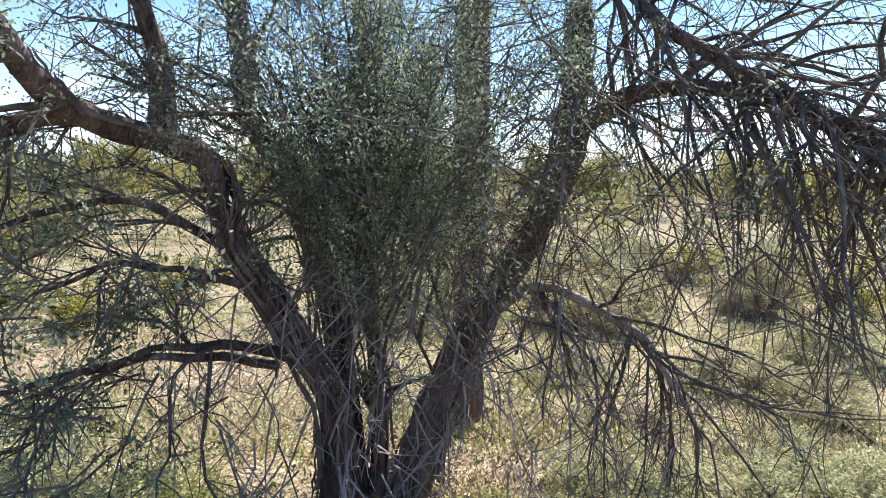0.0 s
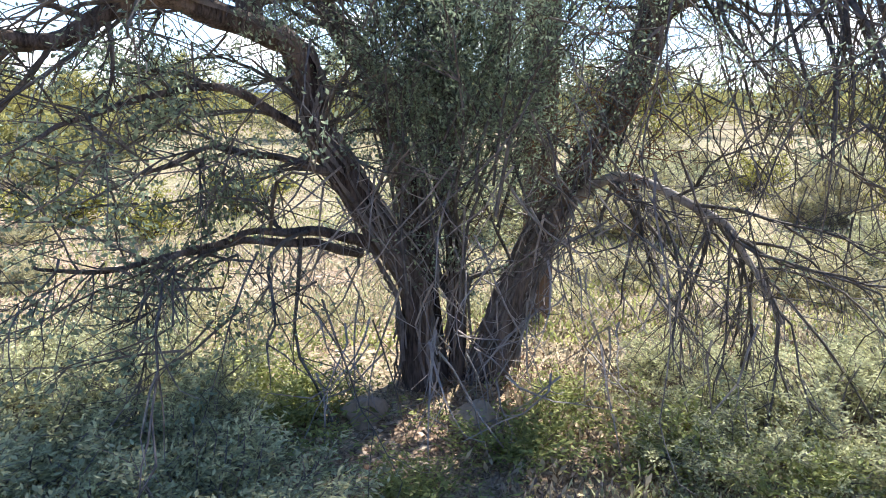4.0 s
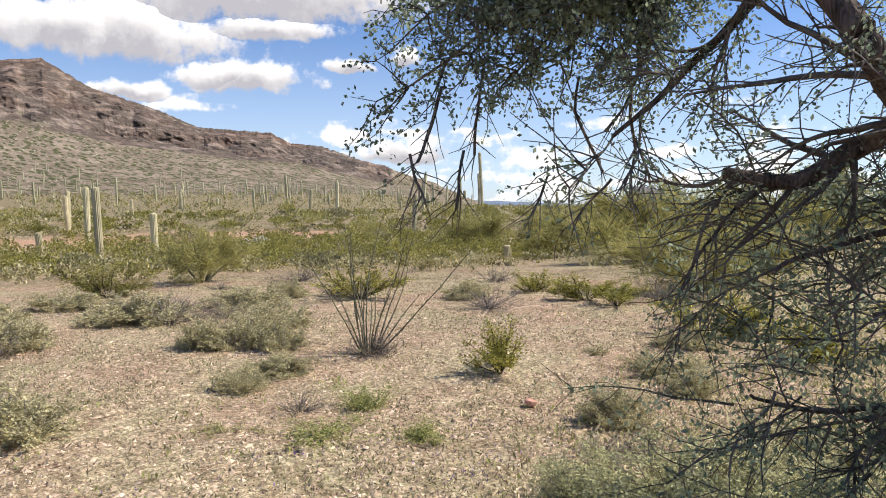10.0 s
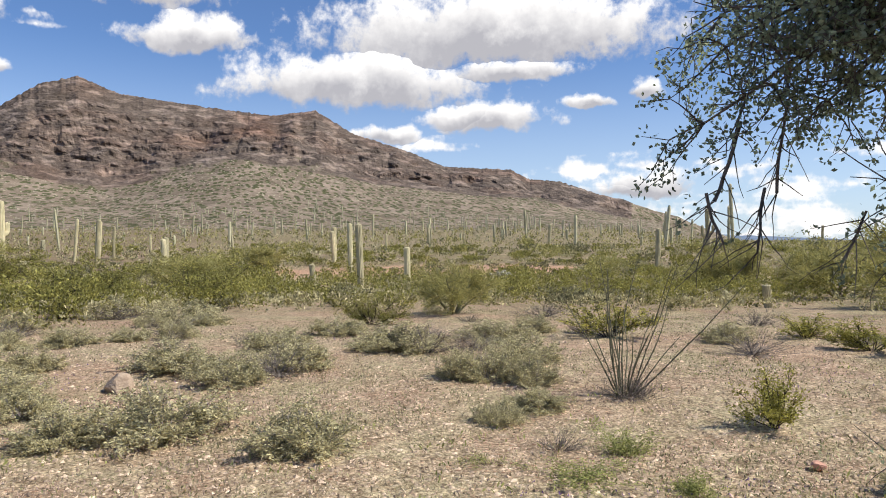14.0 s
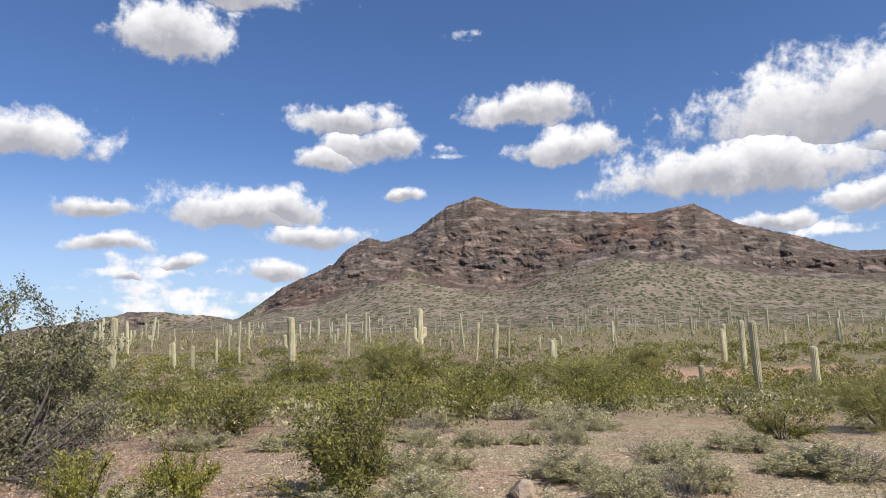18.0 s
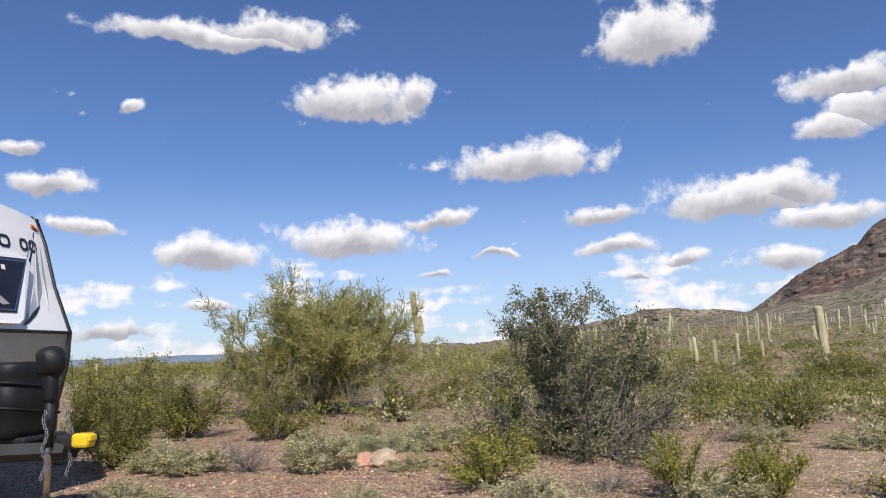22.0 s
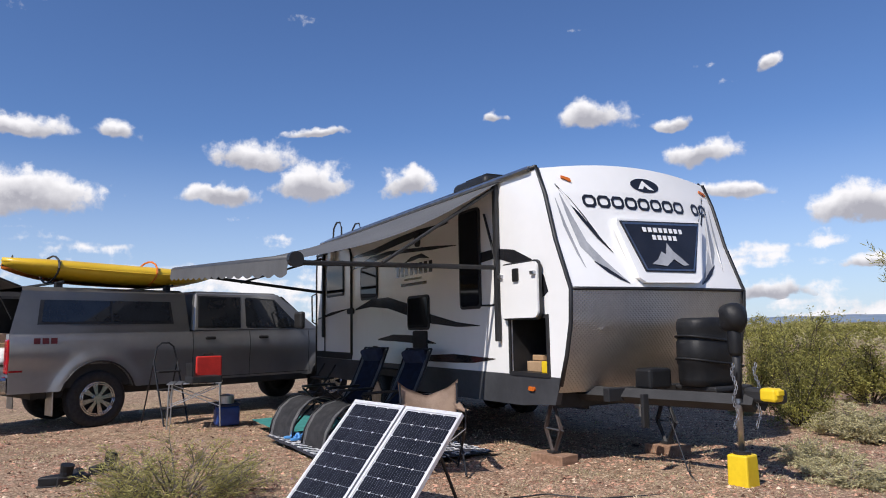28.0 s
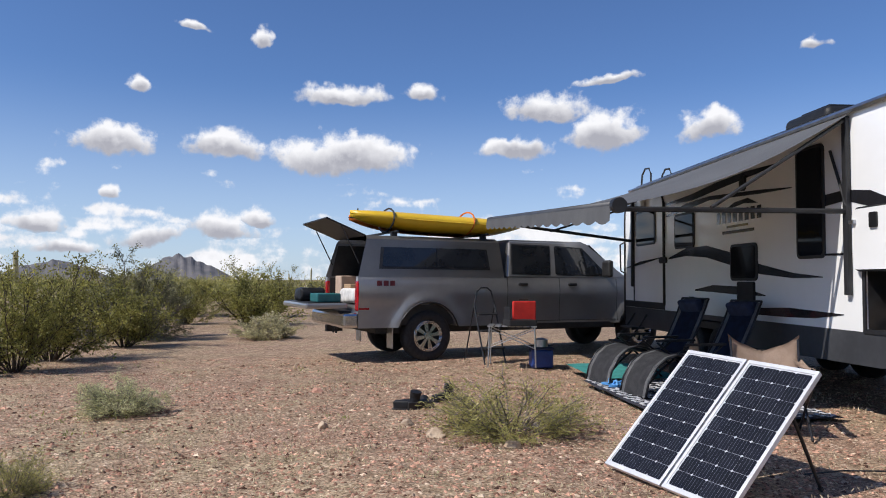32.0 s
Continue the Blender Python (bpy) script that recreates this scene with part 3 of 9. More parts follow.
def build_mountain():
    verts, faces, cliff = [], [], []
    yaws = [46 + 0.13 * i for i in range(int(104 / 0.13) + 1)]
    foot, edge, ridge = 260.0, 520.0, 700.0
    rows = [foot - 6 + (edge - foot) * (i / 40) for i in range(40)] + [edge + (ridge - edge) * (i / 110) for i in range(111)] + [ridge + 22 * i for i in range(1, 8)]
    for yaw in yaws:
        a = radians(yaw)
        top, low = along(SKYLINE, yaw), scree_at(yaw)
        top += 0.08 * noise.noise((yaw * 1.3, 0, 5))
        jag = 0.09 * noise.noise((yaw * 4.1, 0, 9)) + 0.06 * noise.noise((yaw * 11.0, 0, 2))
        top = max(top, low + 0.05)
        for d in rows:
            x, y = -math.sin(a) * d, math.cos(a) * d
            e0 = math.degrees(math.atan2(terrain(-math.sin(a) * foot, math.cos(a) * foot) - 1.4, foot))
            nz = noise.fractal((x * 0.012, y * 0.012, 1.0), 1.0, 2.0, 5)
            if d <= edge:
                u = max(0.0, (d - foot) / (edge - foot))
                el = e0 + (low - e0) * u ** 1.25
                z = 1.4 + d * math.tan(radians(el)) + nz * 2.2 * u
                c = 0.0 + 0.25 * u * u
                if d < foot:
                    z -= 1.0
            elif d <= ridge + 0.1:
                v = (d - edge) / (ridge - edge)
                gully = noise.noise((yaw * 0.35, v * 1.5, 2)) * 0.09 + noise.noise((yaw * 1.1 + v * 2, v * 4.0, 7)) * 0.05
                s = v + gully * math.sin(v * math.pi)
                # hard beds stand as steps
                bed = 9.0 * v + 0.7 * noise.noise((yaw * 0.12, v * 1.5, 0)) + 0.14 * noise.noise((yaw * 0.8, v * 2, 6))
                s += 0.042 * math.sin(2 * math.pi * bed) * (0.45 + 0.9 * abs(noise.noise((yaw * 0.3, v * 5, 12)))) * math.sin(v * math.pi)
                s = min(1.0, max(0.0, s))
                el = low + (top - low) * s + jag * s ** 9
                z = 1.4 + d * math.tan(radians(el)) + nz * 11.0 * math.sin(v * math.pi)
                c = 0.45 + 0.5 * math.sin(min(1.0, v * 1.6) * math.pi / 2) if top - low > 1.2 else 0.35
            else:
                z = 1.4 + ridge * math.tan(radians(top + jag)) - (d - ridge) * 0.35
                c = 0.8
            if d > edge:
                # buttresses and clefts, in and out along the line of sight
                w = 1 - abs(2 * noise.noise((yaw * 0.42, (z - 20) * 0.012, 3)) )
                w2 = noise.noise((yaw * 0.5 + z * 0.02, z * 0.16, 8))
                k = 1 + (0.016 * (w - 0.5) + 0.012 * w2 + 0.004 * noise.noise((yaw * 1.3, z * 0.08, 4)) + 0.006 * noise.noise((yaw * 1.9, z * 0.25, 14)) + 0.004 * noise.noise((yaw * 4.1, z * 0.3, 24))) * math.sin(math.pi * min(1.0, max(0.0, (d - edge) / (ridge - edge))) ** 0.7)
                x, y, z = x * k, y * k, 1.4 + (z - 1.4) * k
            verts.append((x, y, z))
            cliff.append(c)
    n = len(rows)
    for i in range(len(yaws) - 1):
        for j in range(n - 1):
            faces.append((i * n + j, i * n + j + 1, (i + 1) * n + j + 1, (i + 1) * n + j))
    ob = up_mesh("mountain", verts, faces, M_rockface)
    ob.data.attributes.new("cliff", "FLOAT", "POINT").data.foreach_set("value", cliff)
    return tagged(ob, "brown layered rock mountain with cactus-dotted scree slopes", "mountain", kind="structure")


build_mountain()
M_far = mat("far_rock", (0.17, 0.16, 0.16), (0.11, 0.11, 0.115), scale=0.02, rough=0.95, spec=0.1)
# the blue of distant haze is painted into this rock's base colour
M_haze_blue = mat("haze_tinted_range", (0.20, 0.25, 0.32), (0.15, 0.2, 0.27), scale=0.01, rough=1.0, spec=0.0)


def hill(yaw, half, up, dist, material, label, lumps=3.0, seed=0):
    verts, faces = [], []
    n, rows = 60, 14
    for i in range(n + 1):
        t = i / n * 2 - 1
        a = radians(yaw + half * t)
        prof = max(0.0, 1 - abs(t) ** 1.35) * (0.86 + 0.2 * noise.noise((t * lumps, seed, 0)) + 0.08 * noise.noise((t * lumps * 4, seed, 3)))
        for j in range(rows + 1):
            v = j / rows
            d = dist * (1 + 0.25 * (v - 0.5))
            h = dist * math.tan(radians(up)) * prof * math.sin(math.pi * v) ** 0.8
            h *= 1 + 0.12 * noise.noise((t * 9, v * 6, seed + 4))
            verts.append((-math.sin(a) * d, math.cos(a) * d, h - 0.5))
    for i in range(n):
        for j in range(rows):
            a = i * (rows + 1) + j
            faces.append((a, a + 1, a + rows + 2, a + rows + 1))
    return tagged(up_mesh("hill", verts, faces, material), label, "hill", kind="structure")


hill(37.8, 2.4, 1.75, 1500, M_far, "dark rocky butte far across the plain", 2.0, 1)
hill(244.3, 4.2, 1.55, 1700, M_far, "low dark rocky hill far behind the shrubs", 3.0, 2)
hill(235.8, 4.0, 2.15, 1600, M_far, "grey rocky hill with a rounded top", 2.0, 5)
hill(163, 26, 0.62, 3300, M_haze_blue, "long low haze-blue mountain range on the horizon", 9.0, 6)
hill(52, 10, 0.5, 3500, M_haze_blue, "faint haze-blue range on the horizon", 6.0, 8)
hill(300, 40, 0.7, 3300, M_haze_blue, "low haze-blue range on the horizon", 9.0, 11)
hill(10, 20, 0.6, 3300, M_haze_blue, "low haze-blue range on the horizon beyond the tree", 7.0, 13)

# ---- travel trailer ----
M_white = mat("white_fibreglass", (0.87, 0.87, 0.855), (0.82, 0.82, 0.80), scale=0.9, rough=0.28, coat=0.3, fine=0.2)
M_black = mat("black_trim", (0.022, 0.022, 0.024), (0.012, 0.012, 0.013), scale=8, rough=0.5)
M_skirt = mat("dark_grey_skirt", (0.055, 0.057, 0.062), (0.035, 0.036, 0.04), scale=2, rough=0.55)
M_gloss = mat("black_gloss_decal", (0.02, 0.02, 0.024), (0.014, 0.014, 0.016), scale=5, rough=0.22, coat=0.4)
M_greydecal = mat("grey_decal", (0.42, 0.43, 0.45), (0.3, 0.31, 0.33), scale=3, rough=0.35)
M_pane = mat("smoked_pane", (0.012, 0.013, 0.016), (0.008, 0.009, 0.011), scale=4, rough=0.05, spec=0.15)
M_steel = mat("bare_steel", (0.55, 0.55, 0.56), (0.42, 0.42, 0.43), scale=12, rough=0.35, metal=1.0)
M_frame = mat("black_steel_frame", (0.02, 0.02, 0.021), (0.011, 0.011, 0.012), scale=6, rough=0.6, bump=0.15, bscale=50)
M_yellow = mat("yellow_plastic", (0.80, 0.57, 0.015), (0.7, 0.48, 0.012), scale=4, rough=0.45)
M_orange = mat("amber_lens", (0.65, 0.16, 0.02), (0.5, 0.11, 0.015), scale=20, rough=0.2)
M_tyre = mat("tyre_rubber", (0.03, 0.029, 0.028), (0.018, 0.017, 0.017), scale=20, rough=0.9, bump=0.5, bscale=40)
M_poly = mat("black_moulded_plastic", (0.014, 0.0145, 0.0155), (0.009, 0.009, 0.01), scale=10, spec=0.3, rough=0.5, bump=0.15, bscale=120)
M_rusted = mat("rusty_dark_steel", (0.085, 0.06, 0.05), (0.045, 0.035, 0.032), scale=14, rough=0.7, metal=0.4, bump=0.2, bscale=60)
M_awning = mat("grey_awning_fabric", (0.105, 0.107, 0.11), (0.085, 0.087, 0.09), scale=3, rough=0.85, stretch=(1, 0.2, 1), bump=0.1, bscale=200, trans=0.06)
M_wood = mat("weathered_timber", (0.36, 0.24, 0.14), (0.22, 0.14, 0.08), scale=4, rough=0.85, stretch=(1, 6, 6), bump=0.3, bscale=50)
M_card = mat("brown_cardboard", (0.42, 0.28, 0.16), (0.34, 0.22, 0.12), scale=5, rough=0.9)
M_clear = mat("white_plastic_bag", (0.75, 0.76, 0.78), (0.55, 0.56, 0.58), scale=16, rough=0.3, bump=0.8, bscale=20)


def plate_material():
    m = mat("diamond_plate", (0.60, 0.585, 0.56), (0.47, 0.455, 0.44), scale=1.2, rough=0.34, metal=1.0)
    nt = m.node_tree
    tc = nt.nodes.new("ShaderNodeTexCoord")
    waves = []
    for turn in (45, -45):
        mp, w = nt.nodes.new("ShaderNodeMapping"), nt.nodes.new("ShaderNodeTexWave")
        mp.inputs["Rotation"].default_value = (radians(turn), 0, 0)
        w.bands_direction = "Z"
        w.inputs["Scale"].default_value = 11.0
        nt.links.new(tc.outputs["Object"], mp.inputs[0])
        nt.links.new(mp.outputs[0], w.inputs[0])
        waves.append(w.outputs["Fac"])
    mu, bu = nt.nodes.new("ShaderNodeMath"), nt.nodes.new("ShaderNodeBump")
    mu.operation = "MULTIPLY"
    nt.links.new(waves[0], mu.inputs[0])
    nt.links.new(waves[1], mu.inputs[1])
    bu.inputs["Strength"].default_value, bu.inputs["Distance"].default_value = 0.45, 0.014
    nt.links.new(mu.outputs[0], bu.inputs["Height"])
    nt.links.new(bu.outputs[0], nt.nodes["Principled BSDF"].inputs["Normal"])
    return m


M_plate = plate_material()
TRAILER = pose(0.27, -7.46, 0, 0, 0, math.degrees(math.atan2(-0.77, 0.64)))
NOSE = [(0.34, 0.60), (0.21, 0.79), (0.10, 1.09), (0.02, 1.41), (0.0, 1.74), (0.22, 2.25), (0.37, 2.74), (0.5, 3.03)]
WIDE = 2.42


def nose_x(z):
    for (a, p), (b, q) in zip(NOSE, NOSE[1:]):
        if p <= z <= q:
            t = (z - p) / (q - p)
            return a + (b - a) * t
    return NOSE[-1][0] + (z - 3.03) * 0.6


def nose_at(y, z, off=0.0):
    """A point of the bowed front, off metres in front of it."""
    k = max(0.0, 1 - ((y + WIDE / 2) / (WIDE / 2)) ** 2)
    s = z
    for _ in range(6):
        s = z - 0.10 * k * max(0.0, (s - 1.74) / 1.29) ** 2
    return Vector((nose_x(s) - 0.10 * k - off, y, z))


def crown(y):
    return 0.10 * (1 - ((y + WIDE / 2) / (WIDE / 2)) ** 2)


def nose_strip(z0, z1, nz, lift=False):
    bm = bmesh.new()
    rows = []
    for j in range(nz + 1):
        z = z0 + (z1 - z0) * j / nz
        row = []
        for i in range(25):
            y = -WIDE * i / 24
            zz = z + (crown(y) * ((z - z0) / (z1 - z0)) ** 2 if lift else 0)
            row.append(bm.verts.new((nose_x(z) - 0.10 * max(0.0, 1 - ((y + WIDE / 2) / (WIDE / 2)) ** 2), y, zz)))
        rows.append(row)
    for j in range(nz):
        for i in range(24):
            bm.faces.new((rows[j][i], rows[j][i + 1], rows[j + 1][i + 1], rows[j + 1][i]))
    return bm


def nose_patch(outline, off=0.004, thick=0.0):
    """A flat decal that follows the front; outline in y, z."""
    bm = bmesh.new()
    fr = [bm.verts.new(nose_at(y, z, off + thick)) for y, z in outline]
    bm.faces.new(fr)
    if thick:
        bk = [bm.verts.new(nose_at(y, z, off - 0.002)) for y, z in outline]
        n = len(fr)
        for i in range(n):
            bm.faces.new((fr[i], fr[(i + 1) % n], bk[(i + 1) % n], bk[i]))
    return bm


def swoosh(points):
    """Outline of a tapered stroke from (a, b, half width) along its middle."""
    up, lo = [], []
    for i, (a, b, w) in enumerate(points):
        p, q = points[max(0, i - 1)], points[min(len(points) - 1, i + 1)]
        d = Vector((q[0] - p[0], q[1] - p[1])).normalized()
        up.append((a - d.y * w, b + d.x * w))
        lo.append((a + d.y * w, b - d.x * w))
    return up + lo[::-1]


def on_side(outline, depth=0.004, at=0.001):
    return prism(outline, depth, "y", at)


def rect(x0, z0, x1, z1):
    return [(x0, z0), (x1, z0), (x1, z1), (x0, z1)]


def moved(outline, x, z):
    return [(a + x, b + z) for a, b in outline]


def window(parent, x0, z0, x1, z1, r=0.07):
    w, h = abs(x1 - x0), abs(z1 - z0)
    c = ((x0 + x1) / 2, (z0 + z1) / 2)
    fr = part("window_frame", on_side(moved(rounded(w, h, r), *c), 0.018, 0.001), M_black, parent)
    part("pane", on_side(moved(rounded(w - 0.07, h - 0.07, r * 0.7), *c), 0.006, 0.0185), M_pane, fr, "dark tinted pane")
    return fr


def build_trailer():
    T = thing("travel_trailer", TRAILER, "white travel trailer with diamond-plate nose and open awning", "travel trailer")
    top = 3.03
    # near wall in two pieces that leave the luggage hatch open
    fx = [(nose_x(z), z) for z in (0.87, 1.09, 1.41, 1.74, 2.25, 2.74, 3.03)]
    a = [(0.74, 0.87)] + fx + [(0.74, top), (0.74, 1.48), (0.40, 1.48), (0.40, 0.89), (0.74, 0.89)]
    b = [(0.74, 0.87), (0.74, 0.89), (1.08, 0.89), (1.08, 1.48), (0.74, 1.48), (0.74, top), (7.75, top), (8.0, 2.9), (8.05, 2.6), (8.05, 0.87)]
    near = merge(prism(a, -0.04, "y", 0.0), prism(b, -0.04, "y", 0.0))
    part("side_wall", near, M_white, T)
    part("side_wall", prism(fx + [(7.75, top), (8.0, 2.9), (8.05, 2.6), (8.05, 0.87)], 0.04, "y", -WIDE), M_white, T)
    part("front_cap", nose_strip(1.74, 3.03, 48, True), M_white, T, smooth=True)
    part("nose_plate", nose_strip(0.72, 1.735, 24), M_plate, T, "diamond-plate metal nose panel", smooth=True)
    bm = bmesh.new()
    rows = []
    for x, dz in ((0.5, 0.0), (0.75, 0.05), (1.5, 0.07), (7.4, 0.07), (7.8, 0.0), (8.05, -0.35)):
        row = []
        for i in range(17):
            y = -WIDE * i / 16
            row.append(bm.verts.new((x - 0.10 * (1 - ((y + 1.21) / 1.21) ** 2) * (x == 0.5), y, top + dz + crown(y))))
        rows.append(row)
    for r0, r1 in zip(rows, rows[1:]):
        for i in range(16):
            bm.faces.new((r0[i], r0[i + 1], r1[i + 1], r1[i]))
    part("roof", bm, M_white, T, "white rubber roof membrane", smooth=True)
    part("rear_wall", box(0.04, WIDE, 2.1, (8.03, -WIDE / 2, 1.85)), M_white, T)
    part("floor_pan", box(7.6, WIDE - 0.1, 0.1, (4.2, -WIDE / 2, 0.72)), M_frame, T)
    part("skirt", prism([(0.30, 0.60), (0.20, 0.868), (8.05, 0.868), (8.05, 0.52), (5.62, 0.52), (5.45, 0.80), (3.9, 0.80), (3.73, 0.52), (0.9, 0.55)], -0.06, "y", 0.006), M_skirt, T, "dark grey lower side panel")
    part("skirt", prism([(0.30, 0.60), (0.20, 0.868), (8.05, 0.868), (8.05, 0.52), (0.9, 0.55)], 0.06, "y", -WIDE - 0.006), M_skirt, T)
    part("nose_skirt", box(0.05, WIDE - 0.1, 0.2, (0.36, -WIDE / 2, 0.66)), M_black, T)
    # black edge mouldings
    for y in (0.004, -WIDE - 0.004):
        part("edge_trim", tube([(x - 0.006, y, z) for x, z in NOSE[1:]] + [(0.56, y, 3.06)], 0.022, 8), M_black, T, smooth=True)
    part("edge_trim", tube([(0.52, 0.0, 3.055), (2, 0.0, 3.06), (7.7, 0.0, 3.06), (8.0, 0.0, 2.93), (8.06, 0.0, 2.5), (8.06, 0.0, 0.6)], 0.024, 8), M_black, T, smooth=True)
    part("seam_trim", tube([nose_at(-WIDE * i / 16, 1.74, 0.004) for i in range(17)], 0.018, 6), M_black, T, smooth=True)
    part("entry_frame", tube([(6.07, 0.008, 0.95), (6.07, 0.008, 2.65), (6.16, 0.008, 2.8), (6.35, 0.008, 2.84), (8.0, 0.008, 2.84)], 0.028, 8), M_black, T, smooth=True)
    part("entry_sill", on_side(rect(6.07, 0.875, 8.03, 0.99), 0.01), M_black, T)
    part("wall_panel", on_side(rect(7.52, 0.99, 7.58, 2.82), 0.006), M_black, T)
    # windows
    window(T, 6.46, 1.99, 7.40, 2.62)
    window(T, 4.89, 1.86, 5.62, 2.41)
    window(T, 1.69, 1.60, 2.2, 2.82)
    window(T, 3.07, 1.36, 3.76, 1.84)
    part("speaker", on_side(moved(rounded(0.14, 0.2, 0.065), 3.4, 2.62), 0.03), M_poly, T)
    part("speaker", on_side(moved(rounded(0.3, 0.1, 0.04), 6.1, 1.7), 0.03), M_poly, T)
    part("porch_light", box(0.22, 0.09, 0.2, (7.05, 0.045, 2.74), 0.03), M_white, T)
    part("outlet_cover", on_side(moved(rounded(0.16, 0.12, 0.02), 5.0, 1.06), 0.02), M_poly, T)
    part("vent_cover", on_side(moved(rounded(0.42, 0.34, 0.03), 3.35, 1.18), 0.03), M_poly, T)
    part("grab_handle", tube([(8.0, 0.03, 1.5), (8.0, 0.11, 1.55), (8.0, 0.12, 2.05), (8.0, 0.03, 2.1)], 0.016), M_black, T)
    # painted sweeps along the side
    sweeps = [
        [(5.9, 1.72, 0.01), (5.2, 1.80, 0.06), (4.5, 1.78, 0.085), (3.8, 1.66, 0.085), (3.0, 1.50, 0.06), (2.3, 1.42, 0.03), (1.75, 1.40, 0.005)],
        [(6.0, 2.62, 0.012), (5.0, 2.62, 0.05), (4.2, 2.68, 0.055), (3.4, 2.72, 0.045), (2.5, 2.74, 0.01)],
        [(6.0, 2.42, 0.01), (5.2, 2.50, 0.05), (4.4, 2.54, 0.03), (3.0, 2.46, 0.025), (2.3, 2.42, 0.005)],
        [(8.0, 1.60, 0.006), (7.2, 1.68, 0.03), (6.2, 1.75, 0.006)],
        [(4.9, 1.22, 0.01), (4.3, 1.25, 0.05), (3.5, 1.23, 0.055), (2.9, 1.18, 0.005)],
        [(3.2, 0.98, 0.04), (2.4, 1.0, 0.055), (1.9, 1.0, 0.04), (1.42, 1.02, 0.004)],
        [(1.72, 2.2, 0.06), (1.35, 2.22, 0.055), (1.0, 2.15, 0.075), (0.7, 2.02, 0.085), (0.5, 1.84, 0.09), (0.42, 1.7, 0.06)],
        [(1.9, 1.64, 0.01), (1.5, 1.63, 0.012), (1.1, 1.63, 0.006)],
    ]
    for s in sweeps:
        part("side_decal", on_side(swoosh(s), 0.003), M_gloss, T)
    for i in range(8):
        part("side_lettering", on_side(rect(4.16 - i * 0.155, 2.14, 4.06 - i * 0.155, 2.30), 0.003), M_gloss, T)
    part("side_lettering", on_side(rect(3.88, 2.07, 3.3, 2.10), 0.003), M_gloss, T)
    part("side_lettering", on_side(rect(4.0, 1.99, 3.15, 2.03), 0.003), M_gloss, T)
    part("side_lettering", on_side([(3.9, 2.33), (3.65, 2.4), (3.3, 2.42), (3.05, 2.33), (3.4, 2.36), (3.6, 2.34)], 0.003), M_gloss, T)
    # luggage hatch: dark inside, door turned up
    inside = merge(box(0.68, 0.02, 0.6, (0.74, -0.62, 1.185)), box(0.68, 0.6, 0.012, (0.74, -0.32, 0.888)), box(0.68, 0.6, 0.012, (0.74, -0.32, 1.486)), box(0.012, 0.6, 0.6, (0.396, -0.32, 1.185)), box(0.012, 0.6, 0.6, (1.084, -0.32, 1.185)))
    part("hatch_lining", inside, M_black, T)
    for x0, z0, x1, z1 in ((0.37, 0.86, 1.11, 0.90), (0.37, 1.46, 1.11, 1.50), (0.37, 0.9, 0.41, 1.46), (1.07, 0.9, 1.11, 1.46)):
        part("hatch_frame", on_side(rect(x0, z0, x1, z1), 0.016), M_black, T)
    door = part("hatch_door", on_side(moved(rounded(0.70, 0.58, 0.07), 0.80, 1.76), 0.03, 0.05), M_white, T)
    part("door_edge", on_side(moved(rounded(0.74, 0.62, 0.085), 0.80, 1.76), 0.026, 0.03), M_black, door)
    part("latch", on_side(moved(rounded(0.10, 0.14, 0.015), 0.83, 1.93), 0.02, 0.081), M_poly, door)
    for x in (1.12, 0.5):
        part("catch", box(0.07, 0.05, 0.04, (x, 0.09, 1.93), 0.008), M_steel, door)
    part("marker_light", on_side(moved(rounded(0.11, 0.045, 0.02), 0.69, 0.735), 0.02, 0.007), M_orange, T)
    # front graphics
    for y, z in ((-0.28, 2.92), (-2.31, 2.91)):
        part("marker_light", nose_patch([(y - 0.05, z - 0.03), (y + 0.05, z + 0.01), (y + 0.04, z + 0.04), (y - 0.05, z + 0.01)], 0.006, 0.015), M_orange, T)
    for flip in (0, 1):
        def fy(v):
            return -WIDE - v if flip else v
        for pts, m in (
            ([(-0.14, 2.86, 0.004), (-0.24, 2.7, 0.02), (-0.36, 2.5, 0.032), (-0.50, 2.28, 0.02), (-0.62, 2.12, 0.004)], M_gloss),
            ([(-0.16, 2.75, 0.004), (-0.22, 2.5, 0.03), (-0.3, 2.2, 0.055), (-0.45, 2.0, 0.05), (-0.62, 1.86, 0.02), (-0.70, 1.80, 0.004)], M_greydecal),
            ([(-0.36, 2.02, 0.004), (-0.48, 1.93, 0.022), (-0.60, 1.85, 0.016), (-0.70, 1.795, 0.003)], M_gloss),
            ([(-0.10, 2.7, 0.003), (-0.14, 2.4, 0.018), (-0.20, 2.1, 0.014), (-0.24, 1.95, 0.003)], M_greydecal),
        ):
            part("front_decal", nose_patch([(fy(a), b) for a, b in swoosh(pts)], 0.004 if m is M_greydecal else 0.007), m, T)
    rim = [(-0.74, 2.49), (-1.96, 2.53), (-2.0, 2.47), (-1.68, 1.86), (-1.6, 1.81), (-0.86, 1.80), (-0.79, 1.85), (-0.71, 2.43)]
    inner = [(-0.80, 2.43), (-1.90, 2.465), (-1.575, 1.955), (-0.93, 1.95)]
    mid = [(-0.757, 2.465), (-1.945, 2.505), (-1.60, 1.92), (-0.895, 1.915)]
    part("badge_hood", nose_patch(rim, 0.0, 0.07), M_white, T)
    part("badge_rim", nose_patch(mid, 0.07, 0.008), M_black, T)
    part("badge_line", nose_patch([(-0.775, 2.45), (-1.925, 2.487), (-1.59, 1.935), (-0.91, 1.93)], 0.08, 0.003), M_steel, T)
